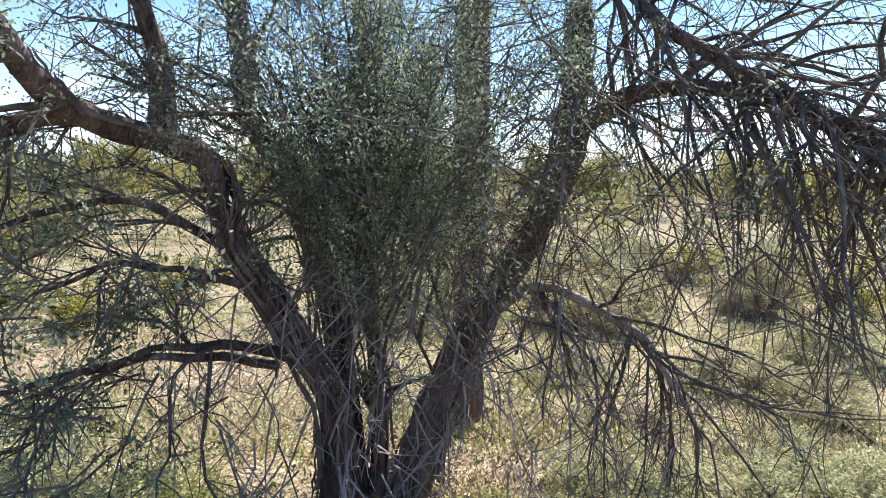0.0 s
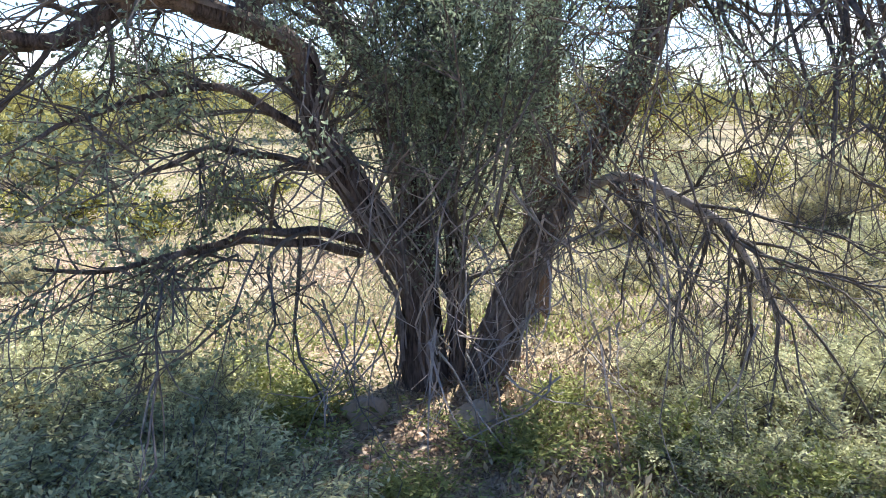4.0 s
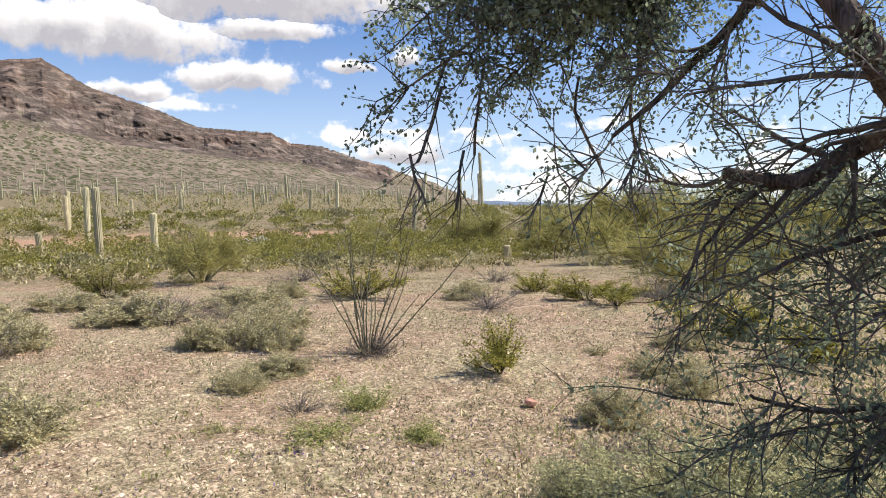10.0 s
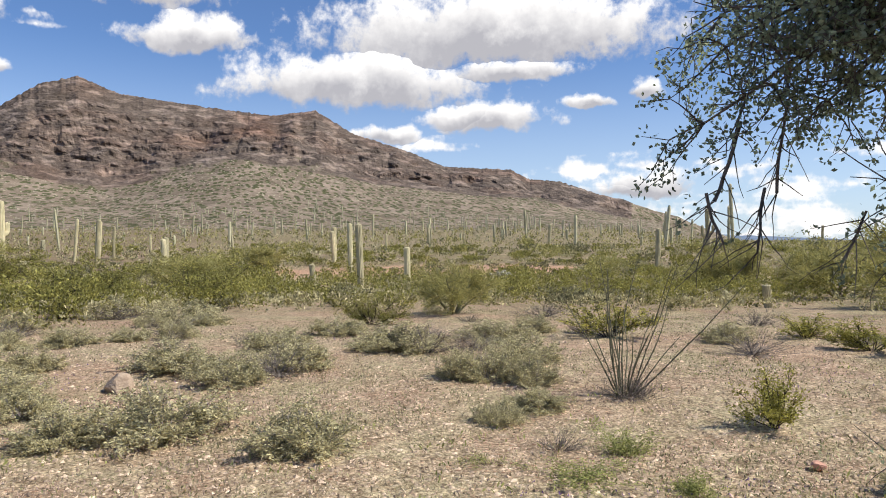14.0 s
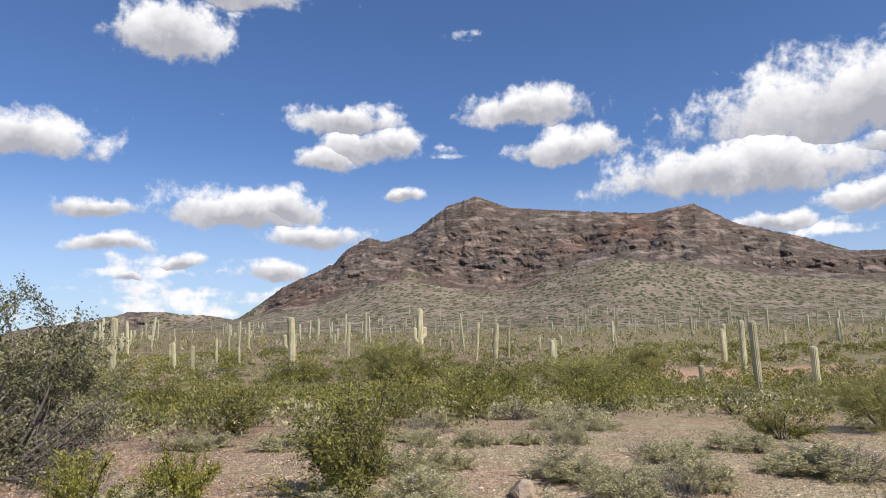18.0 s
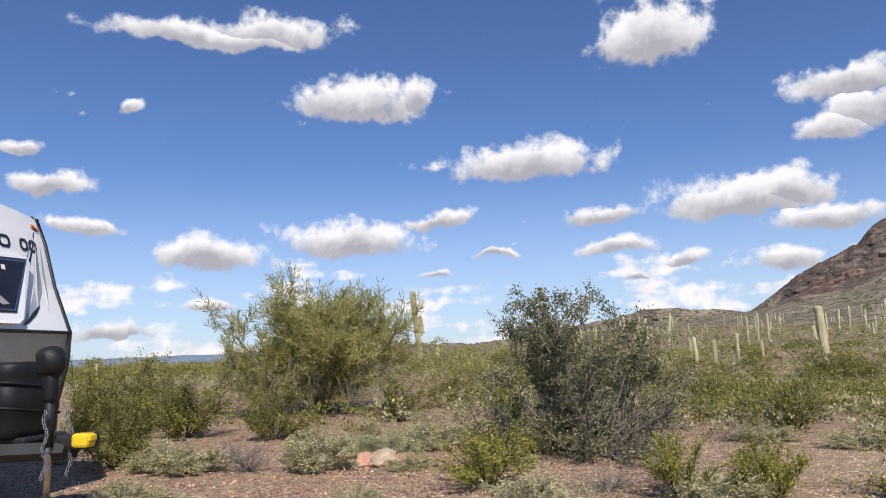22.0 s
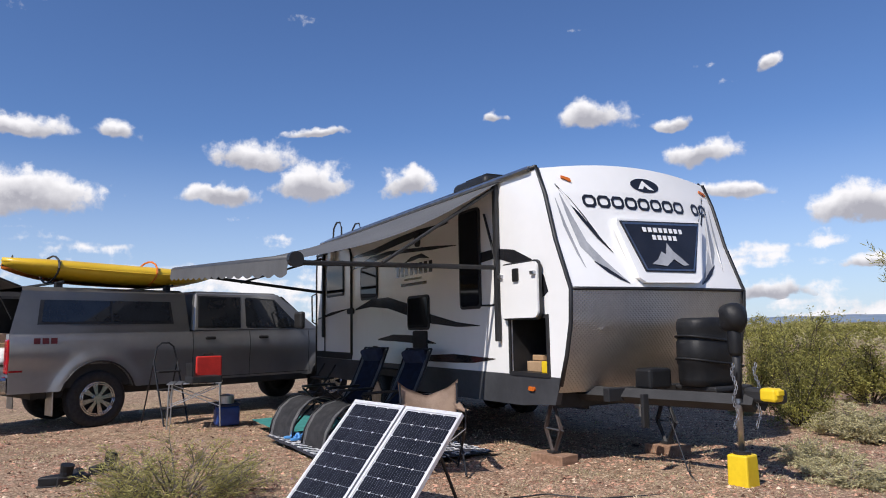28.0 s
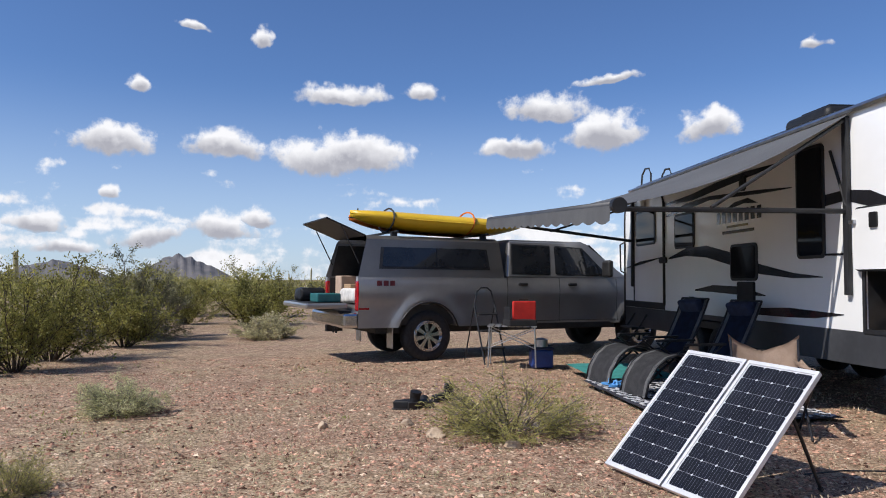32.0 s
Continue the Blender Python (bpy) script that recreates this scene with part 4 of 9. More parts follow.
    part("badge_panel", nose_patch(inner, 0.086), M_gloss, T, "black badge panel with a snowy peak")
    part("badge_peak", nose_patch([(-1.0, 2.0), (-1.1, 2.05), (-1.19, 2.14), (-1.24, 2.11), (-1.31, 2.24), (-1.36, 2.15), (-1.42, 2.1), (-1.53, 2.0), (-1.44, 1.99), (-1.33, 2.06), (-1.2, 1.98)], 0.091), M_greydecal, T)
    for y0, y1, z in ((-1.02, -1.66, 2.378), (-1.13, -1.55, 2.295)):
        n = int((y0 - y1) / 0.075)
        for i in range(n):
            part("badge_lettering", nose_patch([(y0 - i * 0.075, z - 0.026), (y0 - i * 0.075 - 0.052, z - 0.026), (y0 - i * 0.075 - 0.052, z + 0.026), (y0 - i * 0.075, z + 0.026)], 0.091), M_white, T)
    # maker's lettering as plain hollow blocks, and its oval mark
    letters = [-0.414 - i * 0.18 for i in range(8)] + [-1.98, -2.12]
    for y in letters:
        w, h, z, t = (0.165 if y > -1.9 else 0.13), 0.14, 2.682, 0.032
        ring = bmesh.new()
        def loop(u, c):
            pts = [(u + c, u), (w - u - c, u), (w - u, u + c), (w - u, h - u - c), (w - u - c, h - u), (u + c, h - u), (u, h - u - c), (u, u + c)]
            return [ring.verts.new(nose_at(y - p, z - h / 2 + q, 0.006)) for p, q in pts]
        o, q = loop(0.0, 0.035), loop(t, 0.02)
        for i in range(8):
            ring.faces.new((o[i], o[(i + 1) % 8], q[(i + 1) % 8], q[i]))
        part("maker_lettering", ring, M_gloss, T)
    oval = [(-1.32 + 0.21 * math.cos(t * math.pi / 10), 2.915 + 0.085 * math.sin(t * math.pi / 10)) for t in range(20)]
    part("maker_mark", nose_patch(oval, 0.006), M_gloss, T)
    part("maker_mark", nose_patch([(-1.2, 2.865), (-1.3, 2.975), (-1.44, 2.865), (-1.36, 2.87), (-1.31, 2.91), (-1.27, 2.87)], 0.009), M_white, T)
    part("key_lock", nose_patch([(-0.40 + 0.05 * math.cos(t * math.pi / 6), 1.34 + 0.025 * math.sin(t * math.pi / 6)) for t in range(12)], 0.004, 0.012), M_steel, T)
    # tongue, gas bottle cover, jack
    for y0 in (-0.30, -2.12):
        part("tongue_rail", merge(tube([(0.5, y0 * 1.0, 0.70), (-1.35, -0.88 + (0.04 if y0 > -1 else -0.04), 0.70)], 0.075, 4)), M_frame, T)
    part("tongue_crossbar", box(0.09, 1.72, 0.13, (-0.12, -1.14, 0.71), 0.01), M_frame, T)
    part("coupler", box(0.34, 0.14, 0.12, (-1.42, -0.88, 0.77), 0.03), M_frame, T)
    part("coupler_lock", merge(box(0.15, 0.12, 0.11, (-1.56, -0.78, 0.79), 0.025), box(0.05, 0.08, 0.05, (-1.63, -0.78, 0.81), 0.01)), M_yellow, T, "yellow plastic coupler lock")
    def oval_ring(k, z):
        pts = []
        for i in range(28):
            a = 2 * math.pi * i / 28
            c, d = math.cos(a), math.sin(a)
            pts.append(Vector((-0.55 + 0.21 * k * math.copysign(abs(c) ** 0.75, c), -1.22 + 0.33 * k * math.copysign(abs(d) ** 0.75, d), z)))
        return pts
    bm = bmesh.new()
    rings = [[bm.verts.new(p) for p in oval_ring(k, z)] for k, z in ((0.9, 0.79), (0.97, 0.80), (0.99, 0.86), (0.985, 0.98), (1.03, 1.0), (1.02, 1.2), (0.975, 1.22), (0.98, 1.30), (1.0, 1.33), (0.99, 1.39), (0.93, 1.425), (0.8, 1.435))]
    for r0, r1 in zip(rings, rings[1:]):
        for i in range(28):
            bm.faces.new((r0[i], r0[(i + 1) % 28], r1[(i + 1) % 28], r1[i]))
    bm.faces.new(rings[-1])
    cover = part("gas_cover", bm, M_poly, T, "black moulded gas bottle cover", smooth=True)
    for z, k in ((1.0, 1.035), (1.215, 1.03)):
        pts = oval_ring(k, z)
        part("cover_rib", tube([p + Vector((0, 0, 0.05 * math.sin(i / 28 * 6.283))) for i, p in enumerate(pts + pts[:1])], 0.012, 6), M_poly, cover, smooth=True)
    part("cover_base", box(0.5, 0.5, 0.05, (-0.55, -1.25, 0.765), 0.015), M_frame, T)
    part("battery_box", box(0.22, 0.28, 0.2, (-0.30, -0.72, 0.86), 0.03), M_poly, T)
    part("jack_tube", tube([(-1.25, -0.76, 0.30), (-1.25, -0.76, 1.08)], 0.025, 14), M_steel, T, "bare steel jack leg", smooth=True)
    part("jack_sleeve", tube([(-1.25, -0.76, 0.74), (-1.25, -0.76, 1.2)], 0.034, 14), M_frame, T, smooth=True)
    bag = box(0.23, 0.21, 0.26, (-1.25, -0.76, 1.42), 0.1, 4)
    for v in bag.verts:
        v.co += Vector((noise.noise(v.co * 9), noise.noise(v.co * 9 + Vector((5, 0, 0))), 0)) * 0.025
    part("jack_cover", merge(bag, box(0.11, 0.11, 0.26, (-1.25, -0.76, 1.22), 0.04, 2)), M_poly, T, "black fabric jack cover", smooth=True)
    for k, (x, y) in enumerate(((-1.30, -0.66), (-1.36, -0.86))):
        bm = None
        for i in range(15):
            z = 1.02 - i * 0.036
            lk = tube([(x + 0.012 * math.cos(t) * (i % 2) + 0.02 * math.sin(i), y + 0.012 * math.cos(t) * ((i + 1) % 2), z + 0.022 * math.sin(t)) for t in [j * math.pi / 4 for j in range(9)]], 0.0045, 5)
            bm = lk if bm is None else merge(bm, lk)
        part("safety_chain", bm, M_steel, T, "hanging steel safety chain")
    part("hitch_bracket", box(0.04, 0.07, 0.3, (-0.55, -0.36, 0.6), 0.008), M_frame, T)
    part("gas_valve", merge(box(0.09, 0.07, 0.05, (0.1, -0.9, 0.55), 0.015), tube([(0.1, -0.9, 0.54), (0.1, -0.9, 0.45)], 0.016)), M_steel, T)
    # scissor stabilisers on their wooden pads
    for x, y, m in ((0.50, -0.10, M_rusted), (0.30, -1.45, M_frame)):
        st = part("stabiliser", box(0.12, 0.12, 0.03, (x, y, 0.60)), M_frame, T)
        part("foot_plate", box(0.1, 0.1, 0.02, (x, y, 0.115)), M_frame, st)
        for s in (-1, 1):
            part("scissor_arm", tube([(x + 0.02 * s, y, 0.115), (x + 0.13 * s, y, 0.34), (x + 0.02 * s, y, 0.60)], 0.024, 4), m, st)
        part("screw", tube([(x - 0.17, y, 0.34), (x + 0.15, y, 0.34)], 0.009), M_steel, st)
    # wheels
    for x in (4.25, 5.1):
        for y in (-0.16, -2.26):
            w = part("wheel", wheel_ring(0.36, 0.22, x, y, 0.36), M_tyre, T, smooth=True)
            part("rim", disc_rim(0.2, x, y + (0.10 if y > -1 else -0.10), 0.36), M_steel, w)
    part("axle", tube([(4.25, -0.1, 0.36), (4.25, -2.3, 0.36)], 0.04), M_frame, T)
    part("axle", tube([(5.1, -0.1, 0.36), (5.1, -2.3, 0.36)], 0.04), M_frame, T)
    for y in (-0.45, -1.97):
        part("chassis_rail", box(7.6, 0.08, 0.16, (4.2, y, 0.60)), M_frame, T)
    # roof gear
    ac = box(0.95, 0.62, 0.24, (3.1, -0.95, 3.36), 0.09, 3)
    part("air_conditioner", ac, M_poly, T, "black rooftop air conditioner", smooth=True)
    part("conditioner_lid", box(0.6, 0.4, 0.05, (3.05, -0.95, 3.49), 0.02), M_poly, T)
    part("roof_vent", box(0.5, 0.42, 0.12, (5.2, -0.8, 3.28), 0.04), M_poly, T)
    part("roof_fan", tube([(1.6, -1.2, 3.15), (1.6, -1.2, 3.24)], 0.07, 12), M_poly, T)
    for y in (-0.35, -0.75):
        part("ladder_rail", tube([(8.12, y, 0.9), (8.12, y, 3.15), (8.06, y, 3.42), (7.9, y, 3.52), (7.7, y, 3.5), (7.6, y, 3.38), (7.6, y, 3.14)], 0.018, 8), M_black, T, smooth=True)
    for i in range(7):
        part("ladder_rung", tube([(8.12, -0.35, 1.0 + 0.3 * i), (8.12, -0.75, 1.0 + 0.3 * i)], 0.014, 6), M_black, T)
    # awning: fabric, roller, scalloped edge, arms
    a0, a1 = Vector((1.22, 0.02, 3.02)), Vector((7.6, 0.02, 3.02))
    b0, b1 = Vector((1.14, 2.42, 2.06)), Vector((7.5, 2.74, 2.46))
    verts, faces = [], []
    nu, nv = 28, 12
    for i in range(nu + 1):
        for j in range(nv + 1):
            u, v = i / nu, j / nv
            p = a0.lerp(a1, u).lerp(b0.lerp(b1, u), v)
            p.z -= 0.09 * math.sin(math.pi * v) * (0.55 + 0.45 * math.cos(u * 9)) + 0.06 * math.sin(math.pi * v)
            verts.append(p)
    for i in range(nu):
        for j in range(nv):
            k = i * (nv + 1) + j
            faces.append((k, k + 1, k + nv + 2, k + nv + 1))
    up_mesh("awning_fabric", verts, faces, M_awning, T, smooth=True, label="grey striped awning fabric")
    part("awning_rail", tube([(0.6, 0.03, 3.05), (7.7, 0.03, 3.05)], 0.03, 6), M_steel, T)
    verts, faces = [], []
    n = 96
    for i in range(n + 1):
        u = i / n
        p = b0.lerp(b1, u) + Vector((0, 0.05, 0))
        verts += [p, p + Vector((0, 0.012, -0.145 - 0.035 * abs(math.sin(u * math.pi * 16))))]
    for i in range(n):
        faces.append((2 * i, 2 * i + 1, 2 * i + 3, 2 * i + 2))
    up_mesh("valance", verts, faces, M_awning, T, label="grey scalloped awning edge")
    part("roller", tube([b0 + (b0 - b1).normalized() * 0.06, b1], 0.05, 12), M_skirt, T, smooth=True)
    part("roller_cap", tube([b0 + (b0 - b1).normalized() * 0.1, b0 + (b0 - b1).normalized() * 0.02], 0.075, 14), M_black, T)
    part("arm_post", box(0.07, 0.05, 1.78, (1.29, 0.035, 2.11), 0.01), M_black, T)
    part("awning_arm", tube([(1.29, 0.05, 2.05), (1.16, 2.38, 2.03)], 0.026, 6), M_black, T)
    part("arm_strut", tube([(1.29, 0.05, 2.96), (1.12, 1.5, 2.05)], 0.02, 6), M_black, T)
    part("arm_strut", tube([(1.27, 0.05, 2.1), (1.55, 0.03, 2.7)], 0.016, 6), M_black, T)
    part("arm_post", box(0.07, 0.05, 1.6, (7.55, 0.035, 2.05), 0.01), M_black, T)
    part("awning_arm", tube([(7.55, 0.05, 2.1), (7.5, 2.7, 2.42)], 0.028, 6), M_black, T)
    part("arm_strut", tube([(7.55, 0.05, 2.75), (7.5, 1.6, 2.26)], 0.02, 6), M_black, T)
    return T


def wheel_ring(r, w, x, y, z):
    """A tyre round the y axis, with rounded shoulders and a hole for the rim."""
    prof = [(0.60, -0.5), (0.82, -0.56), (0.95, -0.5), (1.0, -0.36), (1.0, 0.36), (0.95, 0.5), (0.82, 0.56), (0.60, 0.5)]
    bm = bmesh.new()
    n = 36
    rows = []
    for i in range(n):
        a = 2 * math.pi * i / n
        rows.append([bm.verts.new((x + r * p * math.cos(a), y + w * q, z + r * p * math.sin(a))) for p, q in prof])
    for i in range(n):
        r0, r1 = rows[i], rows[(i + 1) % n]
        for j in range(len(prof)):
            k = (j + 1) % len(prof)
            bm.faces.new((r0[j], r0[k], r1[k], r1[j]))
    return bm


def disc_rim(r, x, y, z, spokes=0):
    bm = tube([(x, y - 0.02, z), (x, y + 0.02, z)], r, 28)
    return bm


build_trailer()


def camp_front():
    pad = mat("reddish_timber", (0.33, 0.2, 0.13), (0.2, 0.115, 0.07), scale=4, rough=0.9, stretch=(6, 1, 6), bump=0.3, bscale=50)
    for x, y in ((0.50, -0.10), (0.30, -1.45)):
        ob = part("jack_pad", box(0.42, 0.24, 0.10, (0, 0, 0.05), 0.008), pad)
        ob.matrix_world = TRAILER @ pose(x, y, 0, 0, 0, 12)
        tagged(ob, "short timber block under the trailer jack", "wood block", "jack pads")
    t = thing("jack_stand", TRAILER @ pose(-1.25, -0.76, 0, 0, 0, 10), "bright yellow plastic jack stand on gravel", "jack stand")
    bm = box(0.18, 0.18, 0.28, (0, 0, 0.14), 0.015)
    for v in bm.verts:
        v.co.x *= 1.06 - 0.25 * v.co.z
        v.co.y *= 1.06 - 0.25 * v.co.z
    part("base", bm, M_yellow, t)
    part("socket", tube([(0, 0, 0.28), (0, 0, 0.305)], 0.07, 14), M_black, t)
    part("rib", box(0.16, 0.01, 0.19, (0, -0.094, 0.14)), M_yellow, t)
    # what lies in the luggage hatch
    for name, size, at, m, label in (
        ("cardboard_box", (0.26, 0.3, 0.11), (0.88, -0.3, 0.95), M_card, "open brown cardboard box in the luggage hatch"),
        ("cardboard_box", (0.2, 0.22, 0.06), (0.92, -0.34, 1.04), M_card, "flat brown carton lying on another box"),
        ("yellow_case", (0.17, 0.24, 0.12), (0.56, -0.2, 0.955), M_yellow, "small yellow tool case in the luggage hatch"),
    ):
        ob = part(name, box(*size, (0, 0, 0), 0.008), m)
        ob.matrix_world = TRAILER @ pose(*at)
        tagged(ob, label, "box")
    bag = box(0.26, 0.3, 0.26, (0, 0, 0.13), 0.08, 3)
    for v in bag.verts:
        v.co += noise.noise_vector(v.co * 7) * 0.05
    ob = part("plastic_bag", bag, M_clear)
    ob.matrix_world = TRAILER @ pose(0.62, -0.4, 0.99)
    tagged(ob, "crumpled clear plastic bag in the luggage hatch", "bag")
    # white sheet with an offcut of timber on the gravel in front
    verts, faces = [], []
    for i in range(15):
        for j in range(11):
            x, y = (i / 14 - 0.5) * 1.25, (j / 10 - 0.5) * 0.8
            verts.append((x + 0.03 * noise.noise((y * 4, 1, 0)), y + 0.03 * noise.noise((x * 4, 5, 0)), 0.035 + 0.03 * noise.noise((x * 3, y * 3, 0))))
    for i in range(14):
        for j in range(10):
            k = i * 11 + j
            faces.append((k, k + 11, k + 12, k + 1))
    ob = up_mesh("ground_sheet", verts, faces, mat("white_cloth", (0.8, 0.78, 0.74), (0.7, 0.68, 0.63), scale=5, rough=0.85), smooth=True)
    ob.matrix_world = pose(-0.42, -5.55, 0.0, 0, 0, 35)
    tagged(ob, "white cloth sheet spread on the gravel", "sheet")
    ob = part("timber_offcut", box(0.32, 0.17, 0.06, (0, 0, 0.03), 0.006), M_wood)
    ob.matrix_world = pose(-0.52, -5.5, 0.055, 0, 0, 60)
    tagged(ob, "offcut of brown timber on the white sheet", "wood block")


camp_front()

# ---- pickup truck ----
M_grey = mat("grey_metallic_paint", (0.33, 0.327, 0.326), (0.28, 0.277, 0.277), scale=1.5, rough=0.28, metal=0.5, coat=0.7, fine=0.15)
M_red_lens = mat("red_lamp_lens", (0.42, 0.012, 0.02), (0.28, 0.008, 0.014), scale=14, rough=0.12, coat=0.6)
M_chrome = mat("bright_alloy", (0.62, 0.62, 0.63), (0.5, 0.5, 0.51), scale=10, rough=0.22, metal=1.0)
M_kayak = mat("yellow_kayak_hull", (0.78, 0.50, 0.03), (0.68, 0.42, 0.02), scale=1.2, rough=0.35)
M_kayak_o = mat("orange_kayak_hull", (0.70, 0.19, 0.02), (0.56, 0.12, 0.015), scale=1.2, rough=0.35)
M_badge = mat("dark_red_badge", (0.16, 0.02, 0.03), (0.1, 0.012, 0.02), scale=9, rough=0.4)
M_teal = mat("teal_plastic", (0.02, 0.14, 0.14), (0.015, 0.1, 0.1), scale=6, rough=0.5)
M_navy = mat("navy_fabric", (0.022, 0.032, 0.07), (0.014, 0.02, 0.045), scale=12, rough=0.85, bump=0.15, bscale=150)
M_beige = mat("beige_canvas", (0.50, 0.37, 0.28), (0.40, 0.29, 0.215), scale=7, rough=0.9, bump=0.15, bscale=120)
M_redplastic = mat("red_plastic", (0.62, 0.035, 0.025), (0.5, 0.025, 0.02), scale=6, rough=0.4)
M_blueplastic = mat("blue_plastic", (0.02, 0.06, 0.24), (0.015, 0.04, 0.17), scale=6, rough=0.4)
M_lightblue = mat("light_blue_rubber", (0.12, 0.36, 0.72), (0.08, 0.28, 0.6), scale=8, rough=0.6)
M_alu = mat("brushed_aluminium", (0.62, 0.62, 0.61), (0.5, 0.5, 0.49), scale=9, rough=0.4, metal=1.0)
M_pane_dark = mat("tinted_truck_glass", (0.02, 0.023, 0.028), (0.012, 0.014, 0.018), scale=3, rough=0.03, spec=0.6)
TRUCK = pose(7.85, -10.52, -0.09, 0, 0, math.degrees(math.atan2(-0.869, -0.496)))
TW = 2.08


def cabin(x0b, x1b, x0t, x1t, z0, z1, inset, y0=0.0, y1=TW, bevel=0.05):
    """A body that narrows towards its top."""
    bm = bmesh.new()
    lo = [bm.verts.new(p) for p in ((x0b, y0, z0), (x1b, y0, z0), (x1b, y1, z0), (x0b, y1, z0))]
    hi = [bm.verts.new(p) for p in ((x0t, y0 + inset, z1), (x1t, y0 + inset, z1), (x1t, y1 - inset, z1), (x0t, y1 - inset, z1))]
    bm.faces.new(lo[::-1])
    bm.faces.new(hi)
    for i in range(4):
        j = (i + 1) % 4
        bm.faces.new((lo[i], lo[j], hi[j], hi[i]))
    if bevel:
        bmesh.ops.bevel(bm, geom=bm.edges[:], offset=bevel, segments=3, affect="EDGES")
    return bm


def slanted(outline, z0, z1, inset, off, thick=0.006, far=False):
    """A pane on the leaning side: outline in x, z."""
    bm = bmesh.new()
    def y(z, o):
        v = inset * (z - z0) / (z1 - z0) - o
        return TW - v if far else v
    a = [bm.verts.new((x, y(z, off), z)) for x, z in outline]
    b = [bm.verts.new((x, y(z, off - thick), z)) for x, z in outline]
    bm.faces.new(a)
    n = len(a)
    for i in range(n):
        j = (i + 1) % n
        bm.faces.new((a[i], a[j], b[j], b[i]))
    return bm


def arch(cx, cz, r, n=14, bottom=0.6):
    a0 = math.asin((bottom - cz) / r)
    return [(cx + r * math.cos(math.pi - a0 - (math.pi - 2 * a0) * i / n), cz + r * math.sin(math.pi - a0 - (math.pi - 2 * a0) * i / n)) for i in range(n + 1)]


def truck_wheel(parent, x, y, out):
    w = part("wheel", wheel_ring(0.45, 0.27, x, y, 0.45), M_tyre, parent, smooth=True)
    part("hub_disc", tube([(x, y + 0.02 * out, 0.45), (x, y + 0.06 * out, 0.45)], 0.27, 32), M_frame, w)
    part("rim_ring", merge(*[tube([(x + r * math.cos(t * math.pi / 16), y + 0.13 * out, 0.45 + r * math.sin(t * math.pi / 16)) for t in range(33)], 0.014, 6) for r in (0.265, 0.235)]), M_chrome, w, smooth=True)
    for i in range(8):
        a = i * math.pi / 4 + 0.2
        d = Vector((math.cos(a), 0, math.sin(a)))
        s = Vector((-math.sin(a), 0, math.cos(a)))
        c = Vector((x, y + 0.125 * out, 0.45))
        bm = bmesh.new()
        vs = [bm.verts.new(c + d * p + s * q + Vector((0, 0.012 * out * k, 0))) for k in (0, 1) for p, q in ((0.06, -0.022), (0.06, 0.022), (0.255, 0.045), (0.255, -0.045))]
        for q in ((0, 1, 2, 3), (7, 6, 5, 4), (0, 4, 5, 1), (1, 5, 6, 2), (2, 6, 7, 3), (3, 7, 4, 0)):
            bm.faces.new([vs[k] for k in q])
        part("spoke", bm, M_chrome, w)
    part("hub_cap", tube([(x, y + 0.12 * out, 0.45), (x, y + 0.16 * out, 0.45)], 0.075, 18), M_chrome, w)


def truck_bulge(x, z):
    """How far the pressed side stands out past the flat body."""
    y = 0.012 + 0.034 * math.exp(-((z - 1.22) / 0.22) ** 2) - 0.008 * smooth_step(1.36, 1.46, z)
    for c in (0.0, 4.75):
        d = math.hypot(x - c, z - 0.47)
        y += 0.045 * math.exp(-((d - 0.6) / 0.13) ** 2)
    return y


